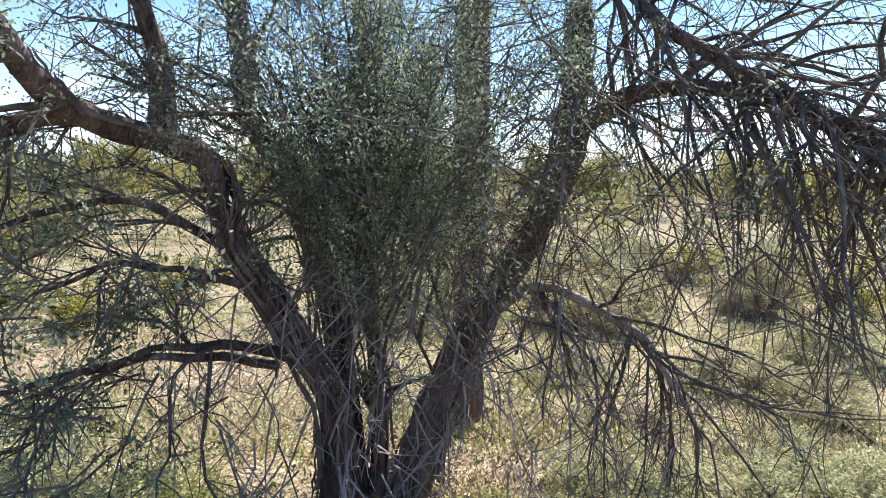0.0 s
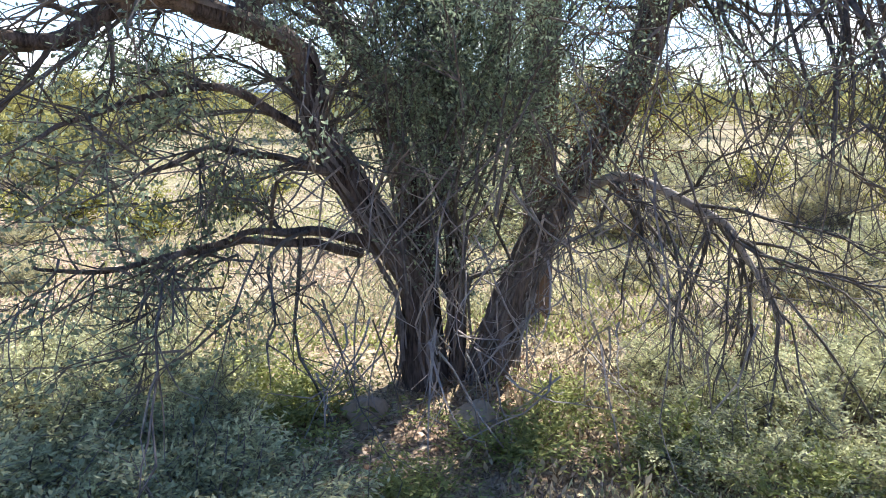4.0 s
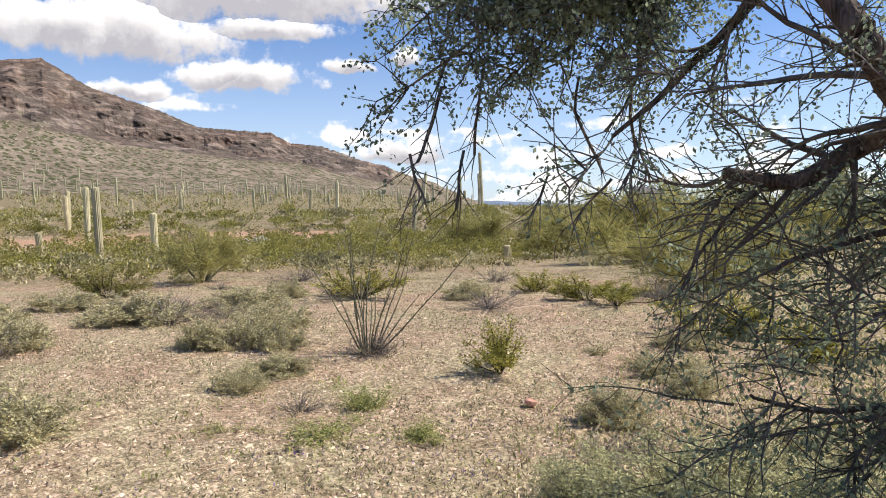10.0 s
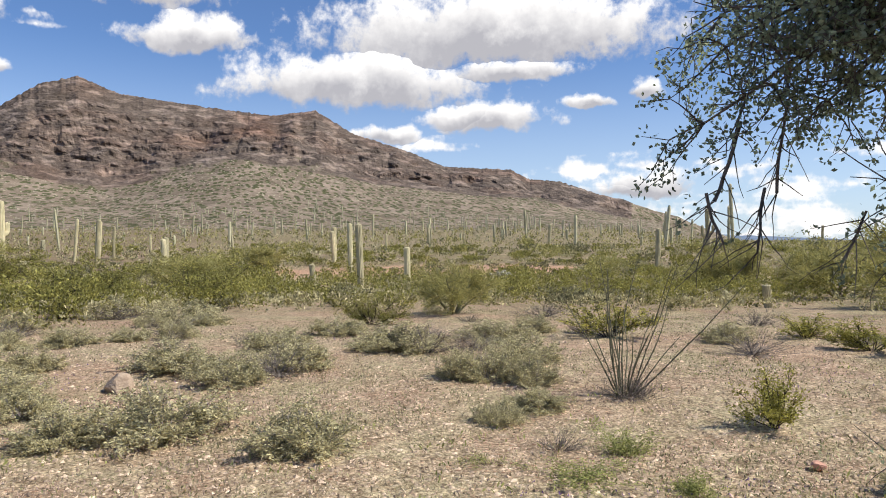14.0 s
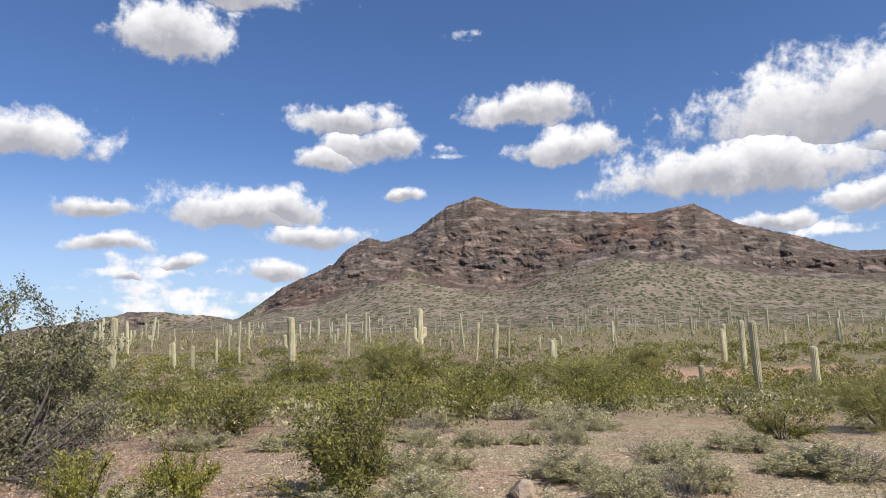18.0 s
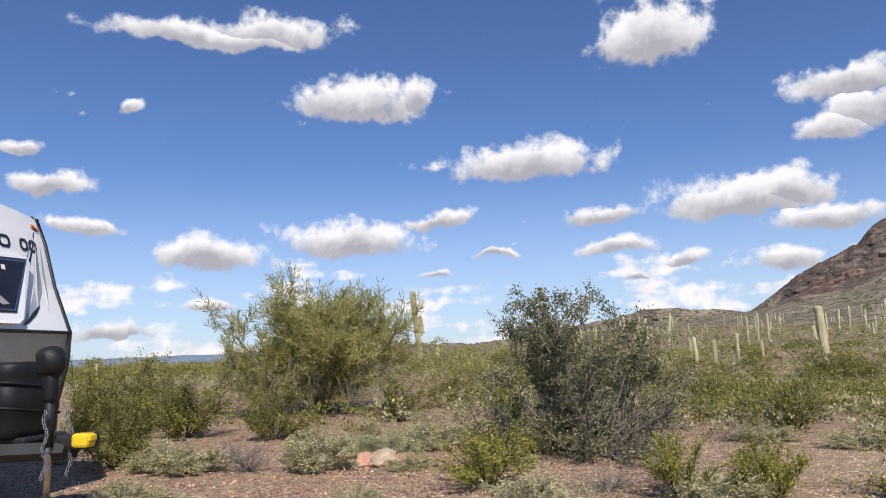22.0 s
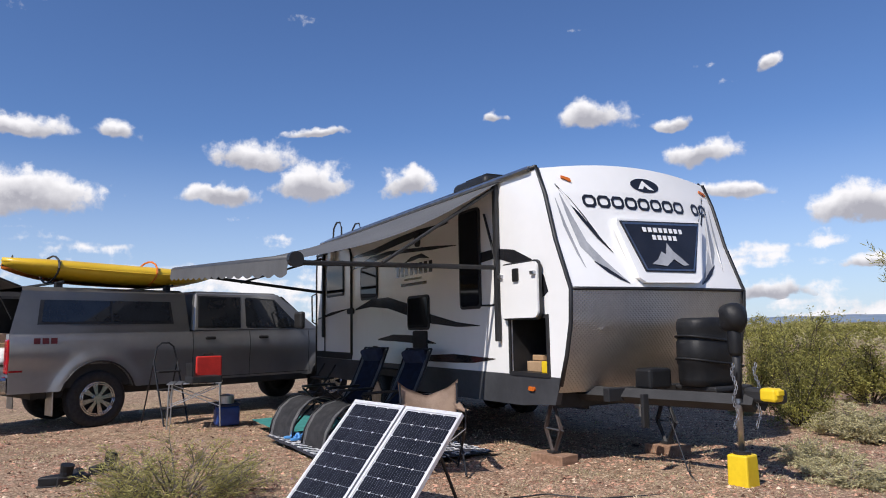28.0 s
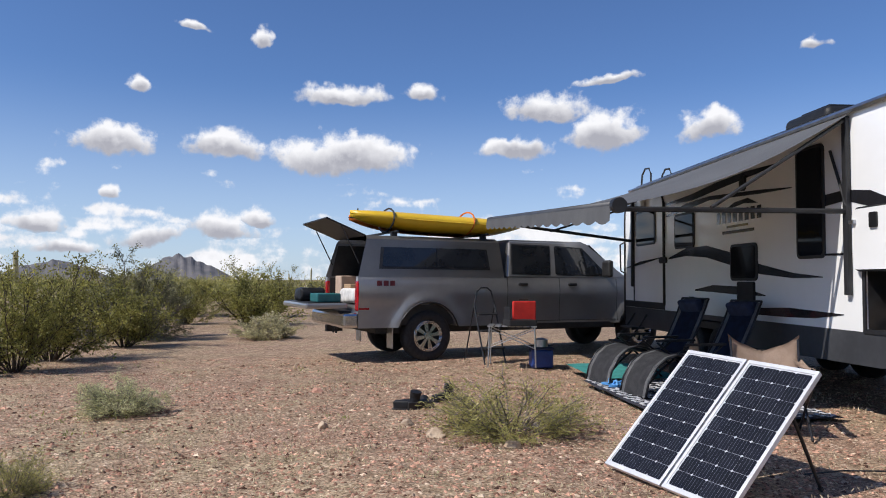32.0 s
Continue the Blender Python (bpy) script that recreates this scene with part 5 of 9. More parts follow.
def build_truck():
    T = thing("pickup_truck", TRUCK, "grey crew-cab pickup truck with a bed cap and its rear open", "pickup truck")
    fa = 4.75
    lower = [(-1.27, 0.78), (-0.60, 0.62)] + arch(0, 0.47, 0.575, bottom=0.62) + [(0.62, 0.62), (1.6, 0.60), (fa - 0.62, 0.60)] + arch(fa, 0.47, 0.575, bottom=0.62) + [(fa + 0.62, 0.62), (5.75, 0.66), (5.85, 0.95), (5.82, 1.32), (5.6, 1.43), (4.45, 1.52), (1.52, 1.49), (1.52, 1.0), (-1.31, 1.0), (-1.31, 0.95)]
    bm = prism(lower, TW, "y", 0.0)
    part("body", bm, M_grey, T)
    for y in (0.0, TW - 0.13):
        part("bed_side", prism([(-1.31, 1.0), (1.52, 1.0), (1.52, 1.49), (-1.30, 1.49)], 0.13, "y", y), M_grey, T)
    # pressed side panels: full at the shoulder, tucked in below, flared round the wheels
    for far in (False, True):
        skin = bmesh.new()
        cols = []
        for i in range(121):
            x = -1.30 + 7.08 * i / 120
            low = 0.61
            for c in (0.0, fa):
                if abs(x - c) < 0.575:
                    low = max(low, 0.47 + math.sqrt(0.575 ** 2 - (x - c) ** 2))
            high = 1.49 if x < 4.45 else 1.49 - 0.06 * (x - 4.45)
            col = []
            for j in range(17):
                z = low + (high - low) * (j / 16) ** 0.8
                y = truck_bulge(x, z)
                col.append(skin.verts.new((x, TW + y if far else -y, z)))
            cols.append(col)
        for a, b in zip(cols, cols[1:]):
            for j in range(16):
                skin.faces.new((a[j], b[j], b[j + 1], a[j + 1]))
        part("body_side", skin, M_grey, T, smooth=True)
    for x in (0.0, fa):
        for y, sg in ((-1, 1), (TW, -1)):
            pts = [(a, TW + truck_bulge(a, b) if y > 0 else -truck_bulge(a, b), b) for a, b in arch(x, 0.47, 0.58, bottom=0.62)]
            part("wheel_arch", tube(pts, 0.014, 6), M_black, T, smooth=True)
        part("arch_liner", box(1.06, TW - 0.1, 0.35, (x, TW / 2, 0.82)), M_black, T)
    part("sill", box(2.45, 0.1, 0.12, (2.85, 0.03, 0.58), 0.02), M_black, T)
    part("underbody", box(6.2, TW - 0.5, 0.25, (2.2, TW / 2, 0.62)), M_frame, T)
    # cab
    part("cab", cabin(1.60, 4.5, 1.72, 3.5, 1.47, 2.22, 0.17), M_grey, T)
    z0, z1, ins = 1.47, 2.22, 0.17
    for far in (False, True):
        for o in ([(1.74, 1.58), (2.56, 1.57), (2.62, 2.1), (1.80, 2.11)], [(2.70, 1.57), (4.0, 1.55), (3.82, 1.68), (3.38, 2.07), (2.74, 2.10)]):
            fr = part("window_seal", slanted([(a + (0.03 if a > 2.4 else -0.03) * 0.8, b + (0.025 if b > 1.8 else -0.025)) for a, b in o], z0, z1, ins, 0.004, 0.004, far), M_black, T)
            part("window_pane", slanted(o, z0, z1, ins, 0.011, 0.004, far), M_pane_dark, fr)
    part("windscreen", merge(box(1.0, TW - 0.42, 0.01, (0, 0, 0), 0.0, 2, Matrix.Rotation(radians(37), 4, "Y"))), M_pane_dark, T, m=pose(4.04, TW / 2, 1.86))
    # bonnet, grille, lamps (turned away from the camp)
    part("bonnet", cabin(4.4, 5.8, 4.3, 5.7, 1.42, 1.56, 0.08), M_grey, T)
    part("grille", box(0.06, 1.3, 0.5, (5.86, TW / 2, 1.15), 0.03), M_chrome, T)
    for y in (0.25, TW - 0.25):
        part("headlamp", box(0.08, 0.34, 0.34, (5.84, y, 1.18), 0.04), M_white, T)
    part("front_bumper", box(0.25, TW, 0.28, (5.92, TW / 2, 0.75), 0.06), M_chrome, T)
    # seams and handles
    for x in (1.60, 2.76, 4.13):
        part("door_seam", tube([(x, -truck_bulge(x, z) - 0.001, z) for z in [0.66 + 0.083 * k for k in range(11)]], 0.005, 5), M_black, T)
    part("door_seam", tube([(1.6 + 0.25 * k, -truck_bulge(1.6 + 0.25 * k, 0.68), 0.68) for k in range(11)], 0.005, 5), M_black, T)
    for x in (1.93, 3.05):
        h = part("door_handle", box(0.2, 0.05, 0.055, (x, -0.055, 1.37), 0.02), M_black, T)
    part("fender_vent", box(0.06, 0.012, 0.22, (4.34, -0.05, 1.27), 0.005), M_black, T)
    m = part("mirror", box(0.12, 0.26, 0.34, (3.75, -0.24, 1.68), 0.05), M_black, T, "black towing mirror")
    part("mirror_arm", tube([(3.85, 0.03, 1.6), (3.78, -0.15, 1.62)], 0.025), M_black, m)
    m = part("mirror", box(0.12, 0.26, 0.34, (3.75, TW + 0.24, 1.68), 0.05), M_black, T, "black towing mirror")
    for i, (x, w) in enumerate(((-0.93, 0.09), (-0.81, 0.09), (-0.69, 0.09))):
        part("badge", box(w, 0.006, 0.09, (x, -0.036, 1.38)), M_badge, T)
    # wheels
    for x in (0.0, fa):
        truck_wheel(T, x, 0.13, -1)
        truck_wheel(T, x, TW - 0.13, 1)
    part("rear_axle", tube([(0, 0.2, 0.45), (0, TW - 0.2, 0.45)], 0.07), M_frame, T)
    part("mud_flap", box(0.02, 0.28, 0.36, (-0.66, 0.16, 0.42), 0.005), M_alu, T)
    part("mud_flap", box(0.02, 0.28, 0.36, (-0.66, TW - 0.16, 0.42), 0.005), M_alu, T)
    # bed cap
    cz0, cz1, ci = 1.49, 2.22, 0.14
    part("bed_cap", cap_shell(-1.30, 1.55, -1.12, 1.5, cz0, cz1, ci), M_grey, T, "grey fibreglass bed cap")
    for far in (False, True):
        fr = part("cap_window", slanted([(-0.92, 1.63), (1.26, 1.63), (1.22, 2.05), (-0.86, 2.05)], cz0, cz1, ci, 0.006, 0.006, far), M_black, T)
        part("window_pane", slanted([(-0.86, 1.67), (0.18, 1.67), (0.18, 2.01), (-0.81, 2.01)], cz0, cz1, ci, 0.012, 0.004, far), M_pane_dark, fr)
        part("window_pane", slanted([(0.22, 1.67), (1.21, 1.67), (1.17, 2.01), (0.22, 2.01)], cz0, cz1, ci, 0.012, 0.004, far), M_pane_dark, fr)
    # added black sheets on the far inner walls stand in for interior shade
    part("cap_lining", slanted([(-1.2, 1.51), (1.45, 1.51), (1.43, 2.1), (-1.1, 2.1)], cz0, cz1, ci, -0.05, 0.004, True), M_black, T)
    part("bed_lining", box(2.7, 0.01, 0.46, (0.1, TW - 0.14, 1.25)), M_black, T)
    hatch = part("rear_hatch", hatch_lid(), M_black, T, "raised dark glass rear hatch")
    part("hatch_glass", box(0.62, TW - 0.62, 0.012, (0, 0, 0), 0, 2, Matrix.Rotation(radians(22), 4, "Y")), M_pane_dark, hatch, m=pose(-1.475, TW / 2, 2.372))
    for y in (0.2, TW - 0.2):
        part("gas_strut", tube([(-1.22, y, 1.72), (-1.55, y, 2.37)], 0.011), M_black, T)
    # tail
    for y in (0.06, TW - 0.06):
        part("tail_lamp", box(0.24, 0.16, 0.52, (-1.2, y, 1.16), 0.03), M_red_lens, T, "tall red tail lamp")
    part("rear_bumper", box(0.3, TW + 0.02, 0.26, (-1.42, TW / 2, 0.74), 0.05), M_chrome, T)
    part("bumper_step", box(0.24, TW - 0.5, 0.04, (-1.46, TW / 2, 0.885), 0.01), M_black, T)
    gate = part("tailgate", box(0.72, TW - 0.28, 0.09, (-1.80, TW / 2, 0.99), 0.03), M_grey, T, "lowered grey tailgate")
    part("tailgate_liner", box(0.6, TW - 0.5, 0.012, (-1.80, TW / 2, 1.043)), M_black, gate)
    part("bed_inside", merge(box(2.75, TW - 0.2, 0.02, (0.1, TW / 2, 1.0)), box(0.02, TW - 0.2, 0.7, (1.5, TW / 2, 1.3))), M_black, T)
    part("tow_hook", merge(tube([(-1.5, 0.62 + 0.05 * math.cos(t), 0.55 + 0.05 * math.sin(t)) for t in [i * 0.7 for i in range(10)]], 0.012, 6)), M_frame, T)
    part("tow_hook", merge(tube([(-1.5, 0.8 + 0.05 * math.cos(t), 0.55 + 0.05 * math.sin(t)) for t in [i * 0.7 for i in range(10)]], 0.012, 6)), M_frame, T)
    part("hitch", box(0.3, 0.12, 0.12, (-1.42, TW / 2, 0.56), 0.01), M_frame, T)
    # roof bars
    for x in (-0.55, 1.25):
        bar = part("roof_bar", tube([(x, 0.1, 2.30), (x, TW - 0.1, 2.30)], 0.022, 8), M_black, T)
        for y in (0.3, TW - 0.3):
            part("bar_foot", box(0.12, 0.08, 0.11, (x, y, 2.255), 0.02), M_black, bar)
    return T


def cap_shell(x0b, x1b, x0t, x1t, z0, z1, inset):
    """The bed cap: roof, two leaning sides and a front, open to the rear."""
    bm = bmesh.new()
    t = 0.03
    lo = [bm.verts.new(p) for p in ((x0b, 0, z0), (x1b, 0, z0), (x1b, TW, z0), (x0b, TW, z0))]
    mi = [bm.verts.new(p) for p in ((x0t, inset * 0.85, z1 - 0.07), (x1t, inset * 0.85, z1 - 0.07), (x1t, TW - inset * 0.85, z1 - 0.07), (x0t, TW - inset * 0.85, z1 - 0.07))]
    hi = [bm.verts.new(p) for p in ((x0t + 0.03, inset + 0.1, z1), (x1t - 0.03, inset + 0.1, z1), (x1t - 0.03, TW - inset - 0.1, z1), (x0t + 0.03, TW - inset - 0.1, z1))]
    bm.faces.new(hi)
    for a, b in ((lo, mi), (mi, hi)):
        for i in (0, 1, 2):
            j = i + 1
            bm.faces.new((a[i], a[j], b[j], b[i]))
    bmesh.ops.solidify(bm, geom=bm.faces[:], thickness=t)
    return bm


def hatch_lid():
    bm = box(0.76, TW - 0.4, 0.03, (0, 0, 0), 0.01, 2, Matrix.Rotation(radians(22), 4, "Y"))
    bmesh.ops.translate(bm, vec=(-1.467, TW / 2, 2.355), verts=bm.verts)
    return bm


build_truck()


def kayak(name, length, width, height, m, material, label, flip=False):
    """A hull pointed at both ends, deck flatter than keel."""
    T = thing(name, m, label, "kayak", "kayaks on the truck")
    bm = bmesh.new()
    n, k = 28, 16
    rows = []
    for i in range(n + 1):
        t = i / n * 2 - 1
        w = width / 2 * max(0.02, (1 - abs(t) ** 4.0)) ** 0.8
        lift = 0.08 * abs(t) ** 3
        h = height * (0.32 + 0.68 * (1 - abs(t) ** 3.4))
        row = []
        for j in range(k):
            a = 2 * math.pi * j / k
            cz = math.sin(a)
            row.append(bm.verts.new((t * length / 2, w * math.cos(a) * (1 - 0.15 * max(0, -cz)), lift + h * 0.5 * (cz * (0.8 if cz > 0 else 1.0)))))
        rows.append(row)
    for i in range(n):
        for j in range(k):
            j2 = (j + 1) % k
            bm.faces.new((rows[i][j], rows[i][j2], rows[i + 1][j2], rows[i + 1][j]))
    bm.faces.new(rows[0])
    bm.faces.new(rows[-1][::-1])
    part("hull", bm, material, T, smooth=True)
    part("seam", merge(*[tube([(rows_x * length / 2, s * width / 2 * max(0.015, (1 - abs(rows_x) ** 3.2)) ** 0.8 * 1.01, 0.08 * abs(rows_x) ** 3) for rows_x in [i / 14 - 1 for i in range(29)]], 0.012, 5) for s in (1, -1)]), M_black if flip else material, T)
    for x in (-length * 0.46, length * 0.46):
        part("carry_handle", tube([(x, -0.04, 0.10), (x, 0, 0.17), (x, 0.04, 0.10)], 0.01), M_black, T)
    return T


KA = kayak("yellow_kayak", 3.5, 0.78, 0.39, TRUCK @ pose(0.46, 0.55, 2.50, 0, 1.5, 0), M_kayak, "yellow sit-on-top kayak strapped on the truck roof")
KB = kayak("orange_kayak", 3.5, 0.74, 0.36, TRUCK @ pose(0.7, 1.4, 2.50, 0, 1.5, 0), M_kayak_o, "yellow-orange kayak lying beside the other on the truck", True)
for kx, m, label in ((-0.6, M_black, "black strap round the yellow kayak"), (1.0, M_kayak_o, "orange strap round the yellow kayak")):
    pts = [(kx + 0.03 * math.sin(t), 0.55 + 0.40 * math.cos(t), 2.52 + 0.215 * math.sin(t)) for t in [i * math.pi / 8 for i in range(17)]]
    ob = part("tie_strap", tube(pts, 0.017, 5), m)
    ob.matrix_world = TRUCK
    tagged(ob, label, "strap", "kayak straps")


def lumpy(sx, sy, sz, seed, amount=0.12, bevel=0.3):
    bm = box(sx, sy, sz, (0, 0, sz / 2), bevel * min(sx, sy, sz), 3)
    bmesh.ops.subdivide_edges(bm, edges=bm.edges[:], cuts=1, use_grid_fill=True)
    for v in bm.verts:
        v.co += noise.noise_vector(v.co * (2.2 / max(sx, sy, sz)) * 2 + Vector((seed * 7.1, 0, 0))) * amount * min(sx, sy, sz)
        v.co.z = max(v.co.z, 0.0)
    return bm


def truck_load():
    M_whitecl = mat("white_cloth_bundle", (0.7, 0.68, 0.64), (0.5, 0.48, 0.45), scale=9, rough=0.9, bump=0.5, bscale=25)
    M_brown = mat("brown_gear", (0.26, 0.14, 0.085), (0.15, 0.08, 0.05), scale=8, rough=0.8)
    items = [
        ("storage_case", box(0.42, 0.5, 0.15, (0, 0, 0.075), 0.02), (-1.72, 0.55, 1.05), M_teal, "flat teal plastic case on the tailgate", "case"),
        ("duffel_bag", lumpy(0.5, 0.5, 0.24, 1), (-1.8, 1.3, 1.05), M_poly, "slumped black bag on the tailgate", "bag"),
        ("white_bundle", lumpy(0.6, 0.8, 0.26, 2), (-1.0, 0.75, 1.015), M_whitecl, "rumpled white cloth bundle in the truck bed", "bundle"),
        ("cardboard_box", box(0.4, 0.4, 0.34, (0, 0, 0.17), 0.01), (-0.9, 1.3, 1.015), M_card, "tan cardboard box in the truck bed", "box"),
        ("brown_gear", lumpy(0.5, 0.5, 0.42, 4), (-0.4, 0.75, 1.015), M_brown, "heap of reddish brown gear in the truck bed", "gear"),
        ("blue_bag", lumpy(0.4, 0.4, 0.3, 5), (-0.55, 0.7, 1.43), M_blueplastic, "blue bag on top of the gear in the truck bed", "bag"),
        ("storage_bin", box(0.3, 0.4, 0.5, (0, 0, 0.25), 0.02), (-1.0, 1.72, 1.015), M_beige, "tall tan bin in the truck bed", "bin"),
        ("folded_blanket", lumpy(0.5, 0.9, 0.2, 6), (-0.4, 1.4, 1.015), M_beige, "folded tan blanket deep in the truck bed", "blanket"),
    ]
    for name, bm, at, m, label, cat in items:
        ob = part(name, bm, m, smooth=name not in ("storage_case", "cardboard_box", "storage_bin"))
        ob.matrix_world = TRUCK @ pose(*at)
        tagged(ob, label, cat)


truck_load()

# ---- where the plants stand: x, y, width, height ----
BRITTLE_A = [(-5.62, -0.43, 0.77, 0.40), (-4.92, 0.44, 0.62, 0.32), (-7.25, 0.00, 0.55, 0.28), (-7.83, 0.71, 0.57, 0.31), (-6.68, 2.33, 0.58, 0.38), (-6.25, 2.61, 0.40, 0.31), (-5.14, 1.83, 0.32, 0.22), (-3.11, 3.31, 0.38, 0.25), (-4.45, 4.66, 0.18, 0.10), (-8.77, 1.97, 0.98, 0.35), (-10.47, 1.50, 0.71, 0.30), (-9.09, 3.36, 0.89, 0.30), (-9.84, 4.22, 0.49, 0.33), (-8.08, 6.09, 0.60, 0.28), (-13.75, -0.74, 1.15, 0.43), (-16.19, -2.16, 1.21, 0.44), (-4.18, 5.55, 0.47, 0.23), (-3.26, 4.27, 0.32, 0.18), (-8.28, -2.42, 0.68, 0.37), (-10.52, -1.91, 0.61, 0.27), (-7.70, -0.01, 0.65, 0.30), (-8.21, 0.67, 0.57, 0.29)]
BRITTLE_B = [(-4.42, -8.60, 0.82, 0.63), (-9.01, -9.36, 1.34, 0.58), (-6.51, -8.89, 1.06, 0.57), (-2.92, -10.29, 0.78, 0.39), (-3.17, -9.78, 0.80, 0.43), (13.81, -11.94, 1.23, 0.68), (1.94, 4.15, 0.64, 0.32), (1.64, 4.62, 0.65, 0.29), (-2.09, 3.49, 0.61, 0.25), (0.57, 4.66, 0.55, 0.26), (-3.69, 4.60, 0.48, 0.20)]
BRITTLE = BRITTLE_A + BRITTLE_B
DRY_A = [(-4.45, 1.93, 0.34, 0.23), (-20.66, 11.23, 1.74, 1.28), (-12.41, 5.62, 1.37, 0.47), (-9.55, 7.88, 0.86, 0.45), (-6.32, 8.04, 0.88, 0.47), (-2.78, 2.82, 0.38, 0.18), (-15.62, -2.06, 1.26, 0.46), (-9.60, -6.02, 0.90, 0.37), (-3.97, -10.19, 0.89, 0.49), (-8.49, -6.69, 0.81, 0.44), (-3.75, -9.27, 0.82, 0.48), (-2.29, 1.68, 0.41, 0.28), (-1.55, 2.49, 0.60, 0.38), (1.28, 3.35, 0.42, 0.29), (0.80, 3.75, 0.59, 0.35), (-2.58, 2.99, 0.42, 0.29), (15.54, -6.96, 1.35, 0.68)]
DRY = DRY_A + [(-5.60, 3.10, 0.55, 0.36), (-5.52, 3.2, 0.4, 0.3)]
WEED_A = [(-4.29, 2.31, 0.25, 0.16), (-3.90, 1.79, 0.34, 0.13), (-3.53, 2.25, 0.22, 0.12), (-4.32, 1.39, 0.20, 0.08), (-0.93, 2.72, 0.26, 0.21), (-1.12, 2.57, 0.26, 0.17)]
WEED = WEED_A
CREOSOTE_A = [(-4.47, 3.60, 0.47, 0.43), (-11.80, 2.28, 1.13, 0.54), (-9.04, 4.98, 0.98, 0.51), (-19.33, 2.84, 1.63, 0.74), (-32.00, -4.33, 3.08, 1.32), (-31.29, -0.47, 3.17, 1.25), (-6.95, 7.28, 0.73, 0.43), (-8.05, 7.37, 0.78, 0.35), (-25.44, 18.69, 2.65, 1.09), (-6.33, 7.20, 0.65, 0.33), (-4.29, 6.09, 0.95, 0.53), (-6.99, -2.42, 1.46, 1.10), (-16.73, -3.18, 2.38, 1.25), (-11.85, -6.33, 1.29, 0.99), (-22.67, -16.02, 1.86, 1.34), (-39.27, -17.61, 4.33, 1.83), (-39.60, -10.85, 4.41, 2.21), (-21.89, -0.44, 3.10, 1.39), (-6.80, -7.16, 0.84, 0.58), (-6.56, -3.91, 0.43, 0.53), (-5.74, -6.86, 0.84, 0.62), (-5.34, -11.96, 1.28, 0.94)]
CREOSOTE_B = [(-4.93, -6.00, 0.85, 0.62), (-5.81, -4.36, 0.57, 0.67), (-6.18, -3.68, 0.56, 0.66), (-15.35, -10.13, 1.53, 1.25), (-7.44, -8.27, 1.21, 0.81), (-4.38, -13.77, 2.05, 1.29), (-4.04, -16.29, 1.98, 1.61), (-2.94, -14.99, 1.22, 1.55), (-8.68, -13.02, 1.54, 0.95), (-12.21, -15.77, 1.81, 1.06), (-2.60, -10.95, 1.31, 1.22), (-5.09, -18.04, 2.07, 1.38), (12.98, -6.50, 2.15, 1.86), (14.39, -8.66, 2.01, 1.77), (11.87, -5.43, 1.71, 1.80), (18.44, -15.08, 3.22, 1.97), (19.89, -13.93, 1.96, 1.42), (21.71, -19.22, 1.77, 2.10), (-3.20, 5.81, 0.74, 0.46), (-2.83, 7.02, 0.72, 0.56), (3.01, 7.86, 0.92, 0.55), (3.60, 7.04, 0.82, 0.60)]
CREOSOTE_C = [(2.77, 9.05, 0.84, 0.56), (18.70, -10.23, 1.93, 1.78)]
CREOSOTE = CREOSOTE_A + CREOSOTE_B + CREOSOTE_C
PALO_A = [(-13.33, 4.15, 1.61, 1.29), (-50.83, 2.93, 3.81, 2.36), (-33.44, -1.38, 4.07, 2.04), (-6.59, 9.31, 2.24, 1.29), (-25.27, 20.56, 3.35, 2.45), (-39.61, -12.00, 4.78, 3.19), (-40.05, -1.69, 3.20, 2.18), (24.11, -17.09, 3.05, 1.96), (-6.88, 11.11, 1.78, 1.15), (10.52, 23.04, 3.93, 2.32)]
PALO = PALO_A
CHOLLA_A = [(-25.44, 9.99, 1.20, 1.03), (-21.75, 22.47, 1.24, 0.90)]
CHOLLA = CHOLLA_A
SAGE_A = [(-5.65, -8.83, 0.79, 0.40), (-5.29, -9.14, 0.47, 0.41), (7.08, -4.37, 0.74, 0.42), (-1.72, 1.97, 0.80, 0.38), (-2.35, 2.27, 0.44, 0.30), (-1.90, 2.82, 0.57, 0.34), (-1.15, 2.19, 0.49, 0.34), (0.57, 2.93, 0.57, 0.34), (1.34, 2.90, 0.59, 0.38)]
SAGE = SAGE_A
IRON_A = [(-7.46, -6.94, 2.57, 2.57), (16.23, -9.95, 2.03, 2.57)]
IRON = IRON_A
BIGPALO_A = [(-8.57, -16.62, 5.01, 3.72)]
BIGPALO = BIGPALO_A
HERB_A = [(-0.14, 2.43, 0.46, 0.23), (0.07, 2.78, 0.39, 0.20), (0.85, 2.46, 0.38, 0.19)]
HERB = HERB_A
LOW_A = [(3.51, -5.96, 1.16, 0.53), (5.15, -2.52, 0.39, 0.28)]
LOW = LOW_A
